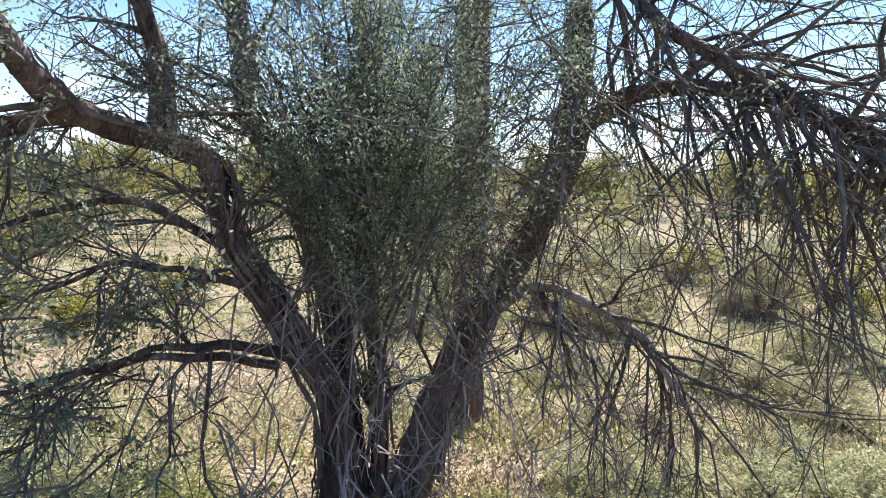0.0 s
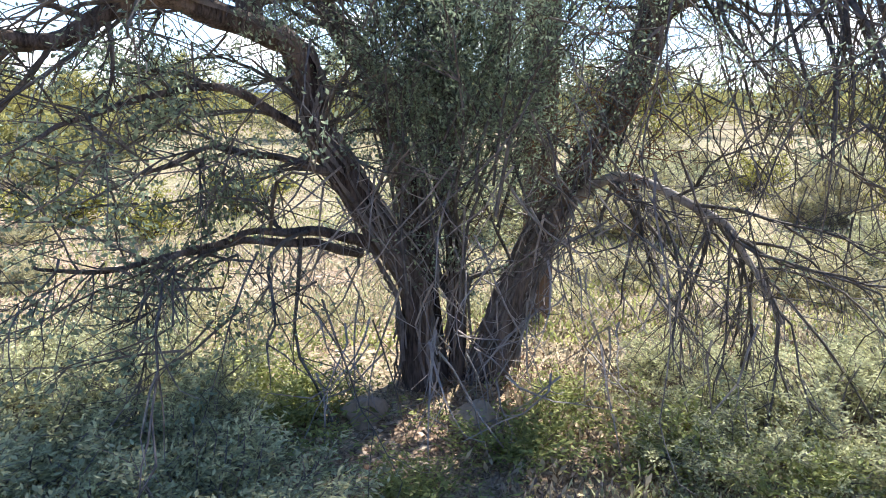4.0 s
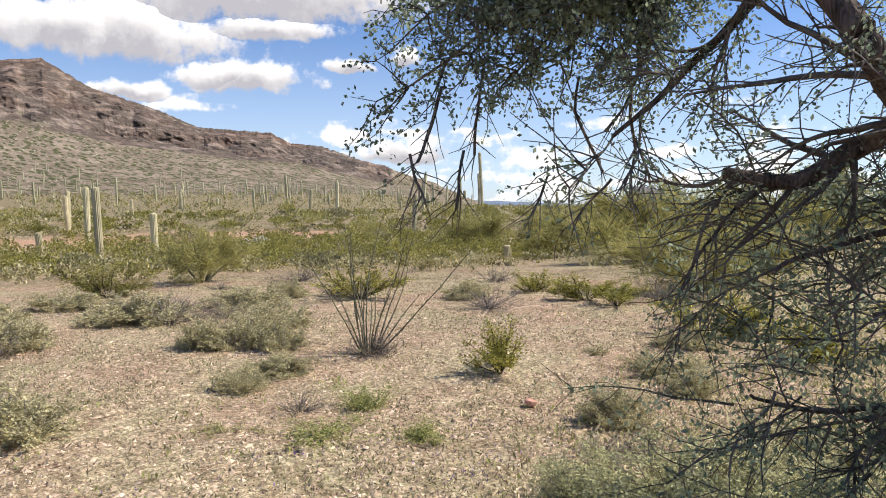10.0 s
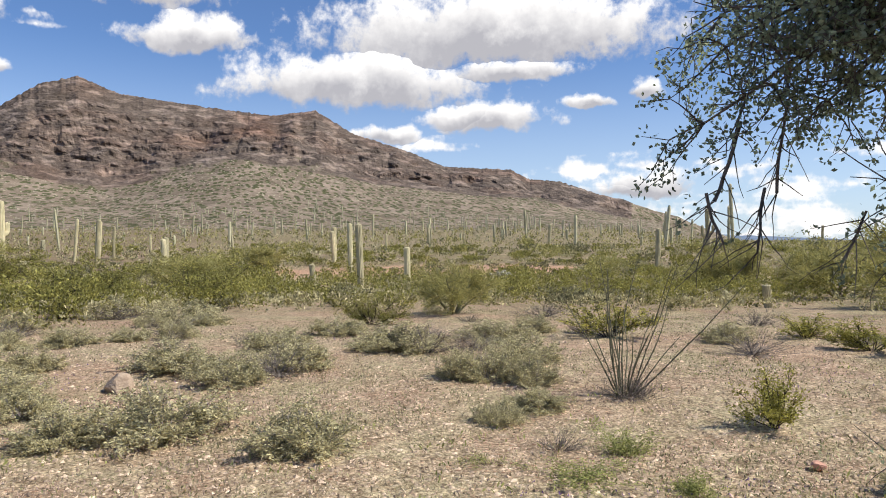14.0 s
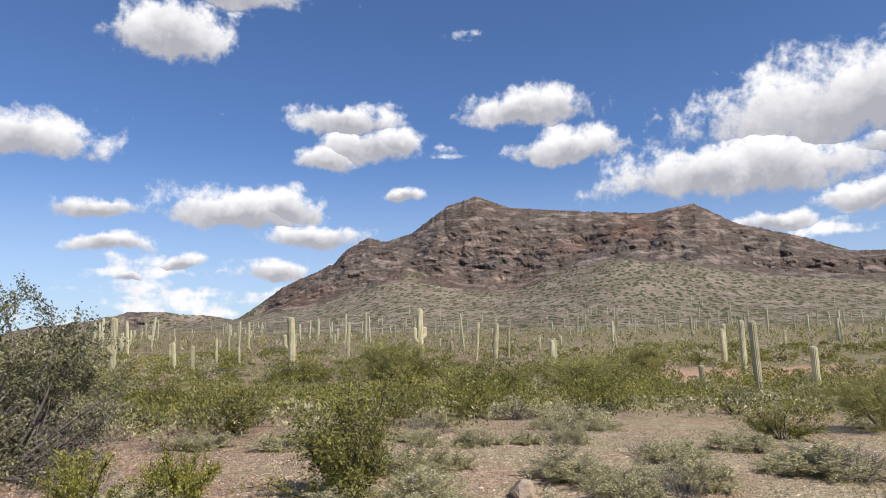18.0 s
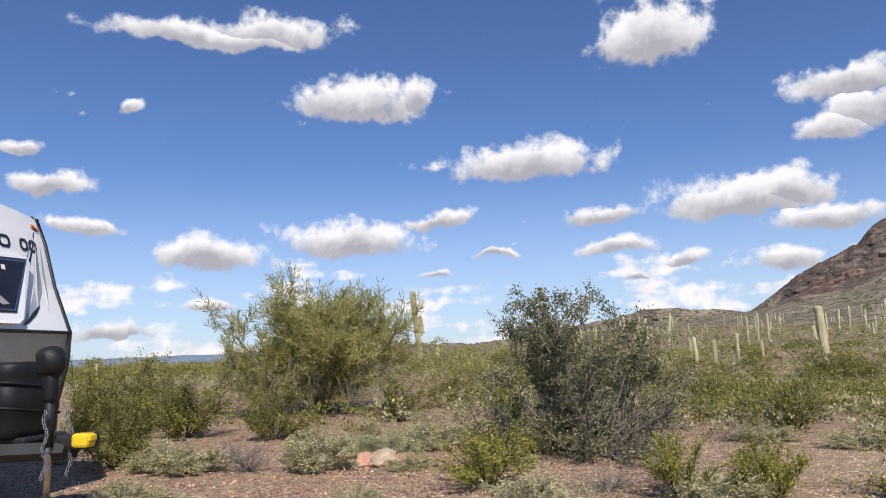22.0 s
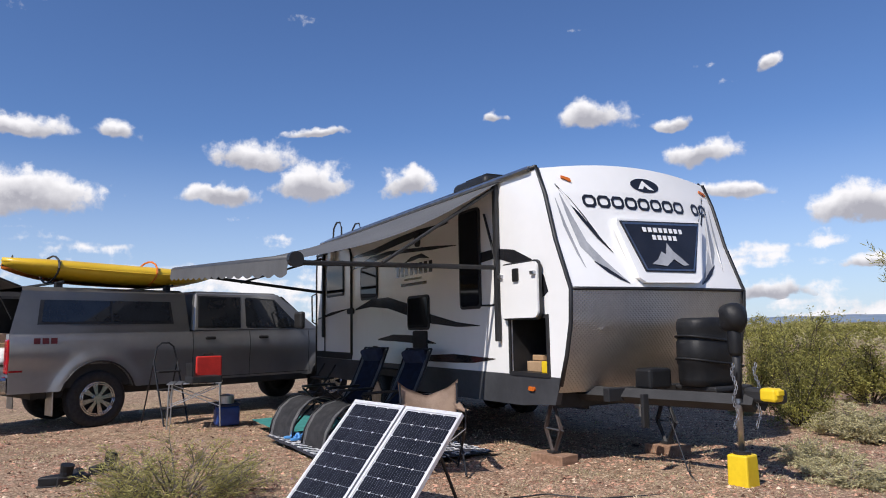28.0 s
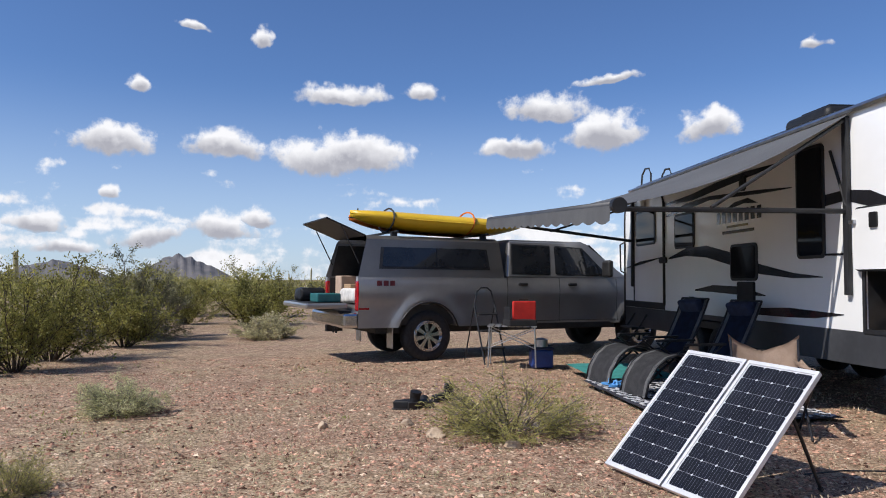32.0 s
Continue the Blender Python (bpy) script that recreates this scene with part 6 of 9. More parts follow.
SAGUARO_A = [(-59.93, -9.14, 3.66, 0.45), (-42.83, -3.07, 2.49, 0.36), (-54.72, 8.20, 2.89, 0.38), (-42.48, 7.29, 3.43, 0.37), (-29.92, 5.54, 3.05, 0.35), (-27.92, 7.04, 2.02, 0.31), (-30.34, 3.66, 1.37, 0.26), (-75.02, 36.07, 3.17, 0.46), (-45.34, 30.43, 2.97, 0.47), (-54.84, 42.34, 4.50, 0.48), (-68.46, 56.32, 7.87, 0.47), (-16.34, 14.24, 0.64, 0.18), (-72.19, 73.00, 3.15, 0.38), (-72.12, 81.68, 3.88, 0.39), (-67.96, -9.06, 3.06, 0.28), (-83.29, -7.39, 2.06, 0.29), (-93.32, 27.29, 2.69, 0.31), (-56.64, -25.60, 4.42, 0.56), (-68.04, -25.18, 3.90, 0.47), (-61.38, -15.90, 5.02, 0.66), (-67.83, -12.12, 3.69, 0.32), (-61.21, -9.31, 3.57, 0.43)]
SAGUARO_B = [(-45.88, -3.19, 2.58, 0.39), (-57.19, 8.58, 3.19, 0.41), (-84.33, 1.19, 2.00, 0.27), (-79.98, 18.01, 2.12, 0.32), (-85.22, 24.75, 2.76, 0.28), (-91.96, 31.55, 1.87, 0.30), (-44.40, -33.82, 4.35, 0.57), (-46.51, -28.86, 2.34, 0.38), (-56.99, -37.71, 2.13, 0.32), (-50.63, -33.00, 2.45, 0.38), (-41.53, -57.64, 7.71, 0.85), (-79.87, -58.90, 4.29, 0.47), (-54.77, -25.00, 4.36, 0.64), (-57.47, -33.40, 2.48, 0.26), (-106.99, -56.66, 4.23, 0.47), (-57.73, -31.34, 1.78, 0.25), (-41.93, -55.61, 1.99, 0.37), (64.54, -28.24, 3.73, 0.48), (62.71, -32.13, 2.23, 0.30), (54.72, -44.46, 1.72, 0.27), (283.23, -257.17, 4.47, 0.89), (-14.43, -69.00, 1.47, 0.27)]
SAGUARO_C = [(-46.45, -61.30, 2.32, 0.36)]
SAGUARO = SAGUARO_A + SAGUARO_B + SAGUARO_C

# ---- plants ----
M_bark = mat("dark_ironwood_bark", (0.215, 0.17, 0.145), (0.04, 0.031, 0.026), scale=16, rough=0.95, bump=1.0, bscale=48, stretch=(1, 1, 0.16), spec=0.12, fine=0.6)
M_twig = mat("grey_twig", (0.27, 0.235, 0.205), (0.13, 0.11, 0.097), scale=14, rough=0.95, spec=0.1)
M_deadwood = mat("bleached_twig", (0.40, 0.355, 0.31), (0.22, 0.19, 0.17), scale=14, rough=0.95, spec=0.1)
M_darkstem = mat("dark_creosote_stem", (0.105, 0.085, 0.068), (0.05, 0.042, 0.035), scale=14, rough=0.95, spec=0.1)
M_iron_leaf = mat("grey_green_leaf", (0.35, 0.41, 0.27), (0.18, 0.22, 0.142), scale=3, rough=0.7, island=0.45, trans=0.52, spec=0.25)
M_iron_bush_leaf = mat("dull_olive_leaf", (0.29, 0.275, 0.145), (0.13, 0.128, 0.068), scale=3, rough=0.7, island=0.5, trans=0.25, spec=0.25)
M_creo_leaf = mat("yellow_green_leaf", (0.36, 0.335, 0.085), (0.18, 0.175, 0.05), scale=2.2, rough=0.6, island=0.45, trans=0.42, spec=0.3)
M_young_leaf = mat("bright_yellow_green_leaf", (0.42, 0.385, 0.08), (0.26, 0.25, 0.055), scale=4, rough=0.6, island=0.4, trans=0.35, spec=0.3)
M_brit_leaf = mat("sage_green_leaf", (0.60, 0.545, 0.32), (0.35, 0.32, 0.175), scale=4, rough=0.85, island=0.4, trans=0.3, spec=0.15)
M_sage_leaf = mat("blue_green_leaf", (0.66, 0.64, 0.37), (0.37, 0.37, 0.205), scale=4, rough=0.8, island=0.45, trans=0.42, spec=0.2)
M_weed_leaf = mat("fresh_green_leaf", (0.40, 0.41, 0.14), (0.25, 0.27, 0.09), scale=4, rough=0.7, island=0.4, trans=0.4, spec=0.25)
M_palo = mat("olive_green_twig", (0.46, 0.42, 0.155), (0.29, 0.275, 0.1), scale=3, rough=0.75, island=0.35, spec=0.2, trans=0.38)
M_palo_stem = mat("olive_bark", (0.26, 0.24, 0.13), (0.14, 0.13, 0.075), scale=9, rough=0.85, spec=0.2)
M_straw = mat("dry_straw", (0.56, 0.47, 0.32), (0.38, 0.31, 0.2), scale=6, rough=0.95, island=0.35, spec=0.1, trans=0.25)
M_saguaro = mat("saguaro_skin", (0.58, 0.51, 0.31), (0.38, 0.34, 0.195), scale=5, rough=0.75, vary=0.25, bump=0.3, bscale=30, stretch=(1, 1, 0.3))
M_saguaro_far = mat("far_saguaro_skin", (0.52, 0.48, 0.31), (0.36, 0.34, 0.2), scale=0.6, rough=0.8, island=0.25)
M_cholla = mat("cholla_spines", (0.52, 0.49, 0.36), (0.25, 0.25, 0.155), scale=18, rough=0.8, island=0.25)
M_purple = mat("purple_petals", (0.24, 0.13, 0.36), (0.16, 0.09, 0.25), scale=6, rough=0.7, island=0.3)
M_yellow_fl = mat("yellow_petals", (0.55, 0.42, 0.05), (0.4, 0.3, 0.04), scale=6, rough=0.7, island=0.3)


class Growth:
    """Stems and leaves of one plant, gathered as two meshes."""

    def __init__(self, seed):
        self.r = random.Random(seed)
        self.sv, self.sf, self.lv, self.lf = [], [], [], []
        self.tv, self.tf = [], []

    def turn(self, d, angle):
        ax = Vector((self.r.gauss(0, 1), self.r.gauss(0, 1), self.r.gauss(0, 1)))
        ax = d.cross(ax)
        if ax.length < 1e-6:
            return d.copy()
        return (Matrix.Rotation(angle, 3, ax.normalized()) @ d).normalized()

    def stem(self, p, d, length, r0, r1, seg=5, wiggle=0.18, lift=0.0, sides=4, fine=False):
        p, d = Vector(p), Vector(d).normalized()
        pts, rad = [p.copy()], [r0]
        for i in range(seg):
            d = self.turn(d, self.r.gauss(0, wiggle))
            d = (d + Vector((0, 0, lift))).normalized()
            p = p + d * (length / seg)
            pts.append(p.copy())
            rad.append(r0 + (r1 - r0) * (i + 1) / seg)
        if fine:
            tube_data(pts, rad, sides, self.tv, self.tf, cap=False)
        else:
            tube_data(pts, rad, sides, self.sv, self.sf, cap=False)
        return pts, d

    def leaf(self, p, d, length, width):
        d = Vector(d)
        s = d.cross(Vector((self.r.gauss(0, 1), self.r.gauss(0, 1), self.r.gauss(0, 1))))
        if s.length < 1e-6:
            return
        s = s.normalized() * (width / 2)
        b = len(self.lv)
        p = Vector(p)
        mid = p + d * (length * 0.5)
        self.lv += [p, mid + s, p + d * length, mid - s]
        self.lf.append((b, b + 1, b + 2, b + 3))

    def clump(self, p, d, n, spread, length, width, aim=0.6):
        for _ in range(n):
            o = Vector((self.r.gauss(0, spread), self.r.gauss(0, spread), self.r.gauss(0, spread)))
            dd = (Vector(d) * aim + Vector((self.r.gauss(0, 1), self.r.gauss(0, 1), self.r.gauss(0, 1))) * (1 - aim * 0.6)).normalized()
            k = 0.7 + 0.6 * self.r.random()
            self.leaf(Vector(p) + o, dd, length * k, width * k)

    def finish(self, root, stem_mat, leaf_mat, stem_name="branching", leaf_name="foliage", twig_mat=None):
        if self.sv:
            up_mesh(stem_name, self.sv, self.sf, stem_mat, root, smooth=True)["kind"] = "stuff"
        if self.tv:
            up_mesh("twig_mass", self.tv, self.tf, twig_mat or stem_mat, root)["kind"] = "stuff"
        if self.lv:
            up_mesh(leaf_name, self.lv, self.lf, leaf_mat, root)["kind"] = "stuff"
        return root


FAR_STORE = pose(0, 0, -60)


def proto(name, label, category, seed, kind):
    """A plant of unit size: one metre wide and one metre high."""
    root = thing(name, Matrix.Identity(4), label, category)
    g = Growth(seed)
    R = g.r
    if kind == "young creosote":
        for i in range(15):
            a = R.uniform(0, 2 * math.pi)
            tilt = R.uniform(0.05, 0.95)
            d = Vector((math.cos(a) * math.sin(tilt), math.sin(a) * math.sin(tilt), math.cos(tilt)))
            pts, dd = g.stem((math.cos(a) * 0.03, math.sin(a) * 0.03, -0.02), d, R.uniform(0.55, 1.0) * (0.66 + 0.34 * math.cos(tilt)), 0.012, 0.004, 5, 0.16, 0.03)
            for j in range(12):
                k = R.uniform(0.25, 1.0)
                q = pts[int(k * 5)].lerp(pts[min(5, int(k * 5) + 1)], R.random())
                p2, d2 = g.stem(q, g.turn(dd, R.uniform(0.2, 0.9)), R.uniform(0.1, 0.24), 0.005, 0.002, 3, 0.2, 0.05, 3, True)
                for q2 in p2[1:]:
                    g.clump(q2, d2, 6, 0.03, 0.05, 0.022, 0.6)
        g.finish(root, M_darkstem, M_young_leaf)
    elif kind == "creosote":
        for i in range(26):
            a = R.uniform(0, 2 * math.pi)
            tilt = R.uniform(0.05, 1.05)
            d = Vector((math.cos(a) * math.sin(tilt), math.sin(a) * math.sin(tilt), math.cos(tilt)))
            pts, dd = g.stem((math.cos(a) * 0.03, math.sin(a) * 0.03, -0.02), d, R.uniform(0.5, 1.08) * (0.62 + 0.38 * math.cos(tilt)), 0.008, 0.003, 5, 0.2, 0.03)
            for j in range(14):
                k = R.uniform(0.22, 1.0)
                q = pts[int(k * 5)].lerp(pts[min(5, int(k * 5) + 1)], R.random())
                p2, d2 = g.stem(q, g.turn(dd, R.uniform(0.3, 1.15)), R.uniform(0.1, 0.27), 0.003, 0.0014, 3, 0.25, 0.03, 3, True)
                for q2 in p2[1:]:
                    g.clump(q2, d2, 9, 0.026, 0.03, 0.016, 0.45)
        g.finish(root, M_darkstem, M_creo_leaf)
    elif kind in ("brittle", "sage", "low"):
        lm = {"brittle": M_brit_leaf, "sage": M_sage_leaf, "low": M_palo}[kind]
        for i in range(74):
            a = R.uniform(0, 2 * math.pi)
            tilt = math.acos(R.uniform(0.05, 1.0))
            d = Vector((math.cos(a) * math.sin(tilt), math.sin(a) * math.sin(tilt), math.cos(tilt)))
            ln = R.uniform(0.55, 0.92) * (0.55 + 0.35 * math.cos(tilt) + 0.1)
            pts, dd = g.stem((math.cos(a) * 0.05, math.sin(a) * 0.05, -0.01), d, ln, 0.008, 0.003, 4, 0.16, 0.06)
            for j in range(8):
                q = pts[R.randint(1, 4)].lerp(pts[R.randint(2, 4)], R.random())
                p2, d2 = g.stem(q, g.turn(dd, R.uniform(0.25, 0.9)), R.uniform(0.09, 0.2), 0.0035, 0.0015, 2, 0.25, 0.08, 3, True)
                if kind == "low":
                    for q2 in p2:
                        g.clump(q2, d2, 6, 0.02, 0.055, 0.008, 0.8)
                else:
                    n_, l_, w_ = (11, 0.046, 0.019) if kind == "brittle" else (15, 0.036, 0.0125)
                    for q2 in p2[1:]:
                        g.clump(q2, d2, n_, 0.024, l_, w_, 0.55)
        g.finish(root, M_deadwood if kind == "brittle" else M_twig, lm)
    elif kind == "dry":
        for i in range(40):
            a = R.uniform(0, 2 * math.pi)
            tilt = math.acos(R.uniform(0.1, 1.0))
            d = Vector((math.cos(a) * math.sin(tilt), math.sin(a) * math.sin(tilt), math.cos(tilt)))
            pts, dd = g.stem((0, 0, -0.01), d, R.uniform(0.5, 0.95) * 0.85, 0.009, 0.003, 4, 0.2, 0.04)
            for j in range(8):
                q = pts[R.randint(1, 4)].lerp(pts[R.randint(1, 4)], R.random())
                p2, d2 = g.stem(q, g.turn(dd, R.uniform(0.3, 1.0)), R.uniform(0.1, 0.28), 0.004, 0.0012, 3, 0.3, 0.0, 3, True)
                if R.random() < 0.5:
                    g.clump(p2[-1], d2, 3, 0.02, 0.05, 0.007, 0.6)
        g.finish(root, M_twig, M_straw, twig_mat=M_twig)
    elif kind == "weed":
        for i in range(30):
            a = R.uniform(0, 2 * math.pi)
            tilt = R.uniform(0.1, 1.2)
            d = Vector((math.cos(a) * math.sin(tilt), math.sin(a) * math.sin(tilt), math.cos(tilt)))
            pts, dd = g.stem((R.gauss(0, 0.1), R.gauss(0, 0.1), -0.01), d, R.uniform(0.4, 0.9), 0.008, 0.004, 3, 0.2, 0.03, 3)
            for q in pts[1:]:
                g.clump(q, dd, 24, 0.07, 0.065, 0.022, 0.5)
        g.finish(root, M_weed_leaf, M_weed_leaf)
    elif kind == "palo":
        for i in range(9):
            a = R.uniform(0, 2 * math.pi)
            tilt = R.uniform(0.15, 0.95)
            d = Vector((math.cos(a) * math.sin(tilt), math.sin(a) * math.sin(tilt), math.cos(tilt)))
            pts, dd = g.stem((math.cos(a) * 0.03, math.sin(a) * 0.03, -0.02), d, R.uniform(0.6, 0.85), 0.018, 0.006, 6, 0.2, 0.03, 5)
            for j in range(11):
                q = pts[R.randint(2, 6)].lerp(pts[R.randint(2, 6)], R.random())
                p2, d2 = g.stem(q, g.turn(dd, R.uniform(0.3, 1.1)), R.uniform(0.16, 0.34), 0.006, 0.002, 4, 0.22, -0.02, 3, True)
                for q2 in p2[1:]:
                    g.clump(q2, (d2 + Vector((0, 0, 0.35))).normalized(), 18, 0.022, 0.105, 0.007, 0.8)
        g.finish(root, M_palo_stem, M_palo, leaf_name="green_brush")
    return root


def scatter(rows, protos, group, wide=1.0, high=1.0, sink=0.02):
    rnd = random.Random(len(rows) * 7 + 3)
    for i, (x, y, w, h) in enumerate(rows):
        src = protos[i % len(protos)]
        ob = copy_thing(src, Matrix.Identity(4))
        w, h = w * wide, h * high
        ob.matrix_basis = pose(x, y, terrain(x, y) - sink, 0, 0, rnd.uniform(0, 360)) @ Matrix.Diagonal((w, w, h, 1))
        ob["group"] = group


def drop(protos):
    for ob in protos:
        for o in (*ob.children_recursive, ob):
            bpy.data.objects.remove(o)


# undergrowth in the shade of the old tree
SAGE = SAGE + [(-1.55, 1.62, 0.9, 0.44), (-1.0, 1.75, 0.8, 0.4), (-2.0, 2.45, 0.8, 0.42), (-1.45, 2.45, 0.75, 0.45), (1.0, 2.6, 0.8, 0.36), (1.7, 2.7, 0.8, 0.4), (0.6, 2.35, 0.6, 0.3)]
HERB = HERB + [(-0.95, 2.55, 0.5, 0.3), (-1.2, 2.8, 0.45, 0.3), (0.35, 2.35, 0.5, 0.3), (0.75, 2.15, 0.5, 0.26), (-0.45, 2.1, 0.4, 0.18)]


# small shrubs strewn over the flat and behind the old tree
_r = random.Random(88)
for _ in range(40):
    _a, _d = radians(_r.uniform(58, 176)), _r.uniform(5.5, 14)
    BRITTLE.append((-math.sin(_a) * _d, math.cos(_a) * _d, _r.uniform(0.3, 0.8), _r.uniform(0.18, 0.38)))
for _ in range(22):
    _a, _d = radians(_r.uniform(50, 150)), _r.uniform(6, 15)
    DRY.append((-math.sin(_a) * _d, math.cos(_a) * _d, _r.uniform(0.4, 1.0), _r.uniform(0.25, 0.5)))
for _ in range(30):
    _a, _d = radians(_r.uniform(-42, 10)), _r.uniform(5.5, 12)
    (DRY, SAGE, BRITTLE)[_ % 3].append((-math.sin(_a) * _d, math.cos(_a) * _d, _r.uniform(0.6, 1.3), _r.uniform(0.35, 0.75)))


for _a, _d, _w, _h in ((38, 22, 4.6, 2.7), (33, 27, 4.2, 2.9), (44, 31, 4.4, 2.5), (25, 24, 4.4, 2.8), (14, 20, 4.0, 2.6), (5, 27, 4.6, 2.8), (-9, 22, 4.2, 2.5), (-22, 26, 4.6, 2.6)):
    PALO.append((-math.sin(radians(_a)) * _d, math.cos(radians(_a)) * _d, _w, _h))


def plant_all():
    kinds = [
        ("young creosote", [r for r in CREOSOTE if r[2] < 1.1], 3, "young_creosote", "small bright yellow-green creosote bush", "bush", "young creosote bushes", 1.0, 1.0),
        ("creosote", [r for r in CREOSOTE if r[2] >= 1.1], 4, "creosote_bush", "olive green creosote bush with thin dark stems", "bush", "creosote bushes", 0.8, 0.95),
        ("brittle", BRITTLE, 4, "brittlebush", "low domed grey-green desert shrub on gravel", "shrub", "low grey-green shrubs", 0.92, 1.05),
        ("sage", SAGE, 2, "sage_shrub", "compact blue-green leafy shrub on gravel", "shrub", "leafy shrubs", 0.9, 1.0),
        ("dry", DRY, 3, "dry_shrub", "leafless grey twiggy dry shrub", "shrub", "dry shrubs", 0.8, 1.0),
        ("weed", WEED, 2, "weed_patch", "small patch of fresh green weeds", "weed", "weed patches", 1.3, 1.2),
        ("palo", PALO, 3, "palo_verde", "yellow-green palo verde tree with fine twigs", "tree", "palo verde trees", 0.85, 1.0),
        ("weed", HERB, 2, "herb_patch", "yellow-green herbs growing under the tree", "weed", "herb patches", 1.0, 1.0),
        ("low", LOW, 1, "low_broom_shrub", "sprawling olive shrub with purple flowers at its foot", "shrub", "", 1.0, 1.1),
    ]
    for kind, rows, n, name, label, cat, group, wide, high in kinds:
        protos = [proto(name, label, cat, 100 + 13 * i + len(kind), kind) for i in range(n)]
        scatter(rows, protos, group or name, wide, high)
        drop(protos)


plant_all()


def saguaro_mesh(seed, h, r, arms=()):
    """A ribbed column with a rounded crown; arms: height, yaw, reach, rise."""
    verts, faces = [], []
    ribs = 15

    def column(path, rad, taper=True):
        base = len(verts)
        n = len(path)
        cs = ribs * 2
        for i, p in enumerate(path):
            t = i / (n - 1)
            d = (path[min(i + 1, n - 1)] - path[max(i - 1, 0)]).normalized()
            a = d.cross(Vector((0.3, 0.94, 0.1))).normalized()
            b = d.cross(a)
            k = rad * (0.82 + 0.18 * min(1, t * 4)) * (1 if t < 0.86 else math.sqrt(max(0.02, 1 - ((t - 0.86) / 0.142) ** 2)))
            for j in range(cs):
                g = 2 * math.pi * j / cs
                q = k * (1.0 if j % 2 else 0.89)
                verts.append(p + (a * math.cos(g) + b * math.sin(g)) * q)
        for i in range(n - 1):
            for j in range(cs):
                j2 = (j + 1) % cs
                faces.append((base + i * cs + j, base + i * cs + j2, base + (i + 1) * cs + j2, base + (i + 1) * cs + j))
        faces.append(tuple(base + (n - 1) * cs + j for j in range(cs)))

    rnd = random.Random(seed)
    lean = Vector((rnd.gauss(0, 0.012), rnd.gauss(0, 0.012), 0))
    column([Vector((0, 0, -0.1)) + (Vector((0, 0, 1)) + lean) * ((h + 0.1) * (1 - (1 - i / 15) ** 1.5)) for i in range(16)], r)
    for at, yaw, reach, rise in arms:
        u = Vector((math.cos(yaw), math.sin(yaw), 0))
        p0 = Vector((0, 0, at))
        path = [p0 + u * reach * math.sin(min(1, t * 2.2) * math.pi / 2) + Vector((0, 0, rise * max(0.0, t - 0.18) ** 1.1)) for t in [i / 11 for i in range(12)]]
        column(path, r * 0.68)
    return verts, faces


def saguaros():
    rnd = random.Random(5)
    for i, (x, y, h, w) in enumerate(SAGUARO):
        arms = ()
        if h > 4.2 and w > 0.4:
            arms = ((h * 0.42, rnd.uniform(0, 6.28), 0.55, h * 0.32), (h * 0.5, rnd.uniform(0, 6.28), 0.5, h * 0.22))[: 1 + i % 2]
        v, f = saguaro_mesh(i, h, max(0.12, min(0.30, w * 0.42)), arms)
        ob = up_mesh("saguaro", v, f, M_saguaro, smooth=False)
        ob.matrix_world = pose(x, y, terrain(x, y), rnd.gauss(0, 2.5), rnd.gauss(0, 2.5), rnd.uniform(0, 360))
        size = "tall" if h > 3.4 else "short" if h < 2 else "ribbed"
        tagged(ob, f"{size} pale green saguaro cactus standing among shrubs", "cactus", "saguaros")


saguaros()


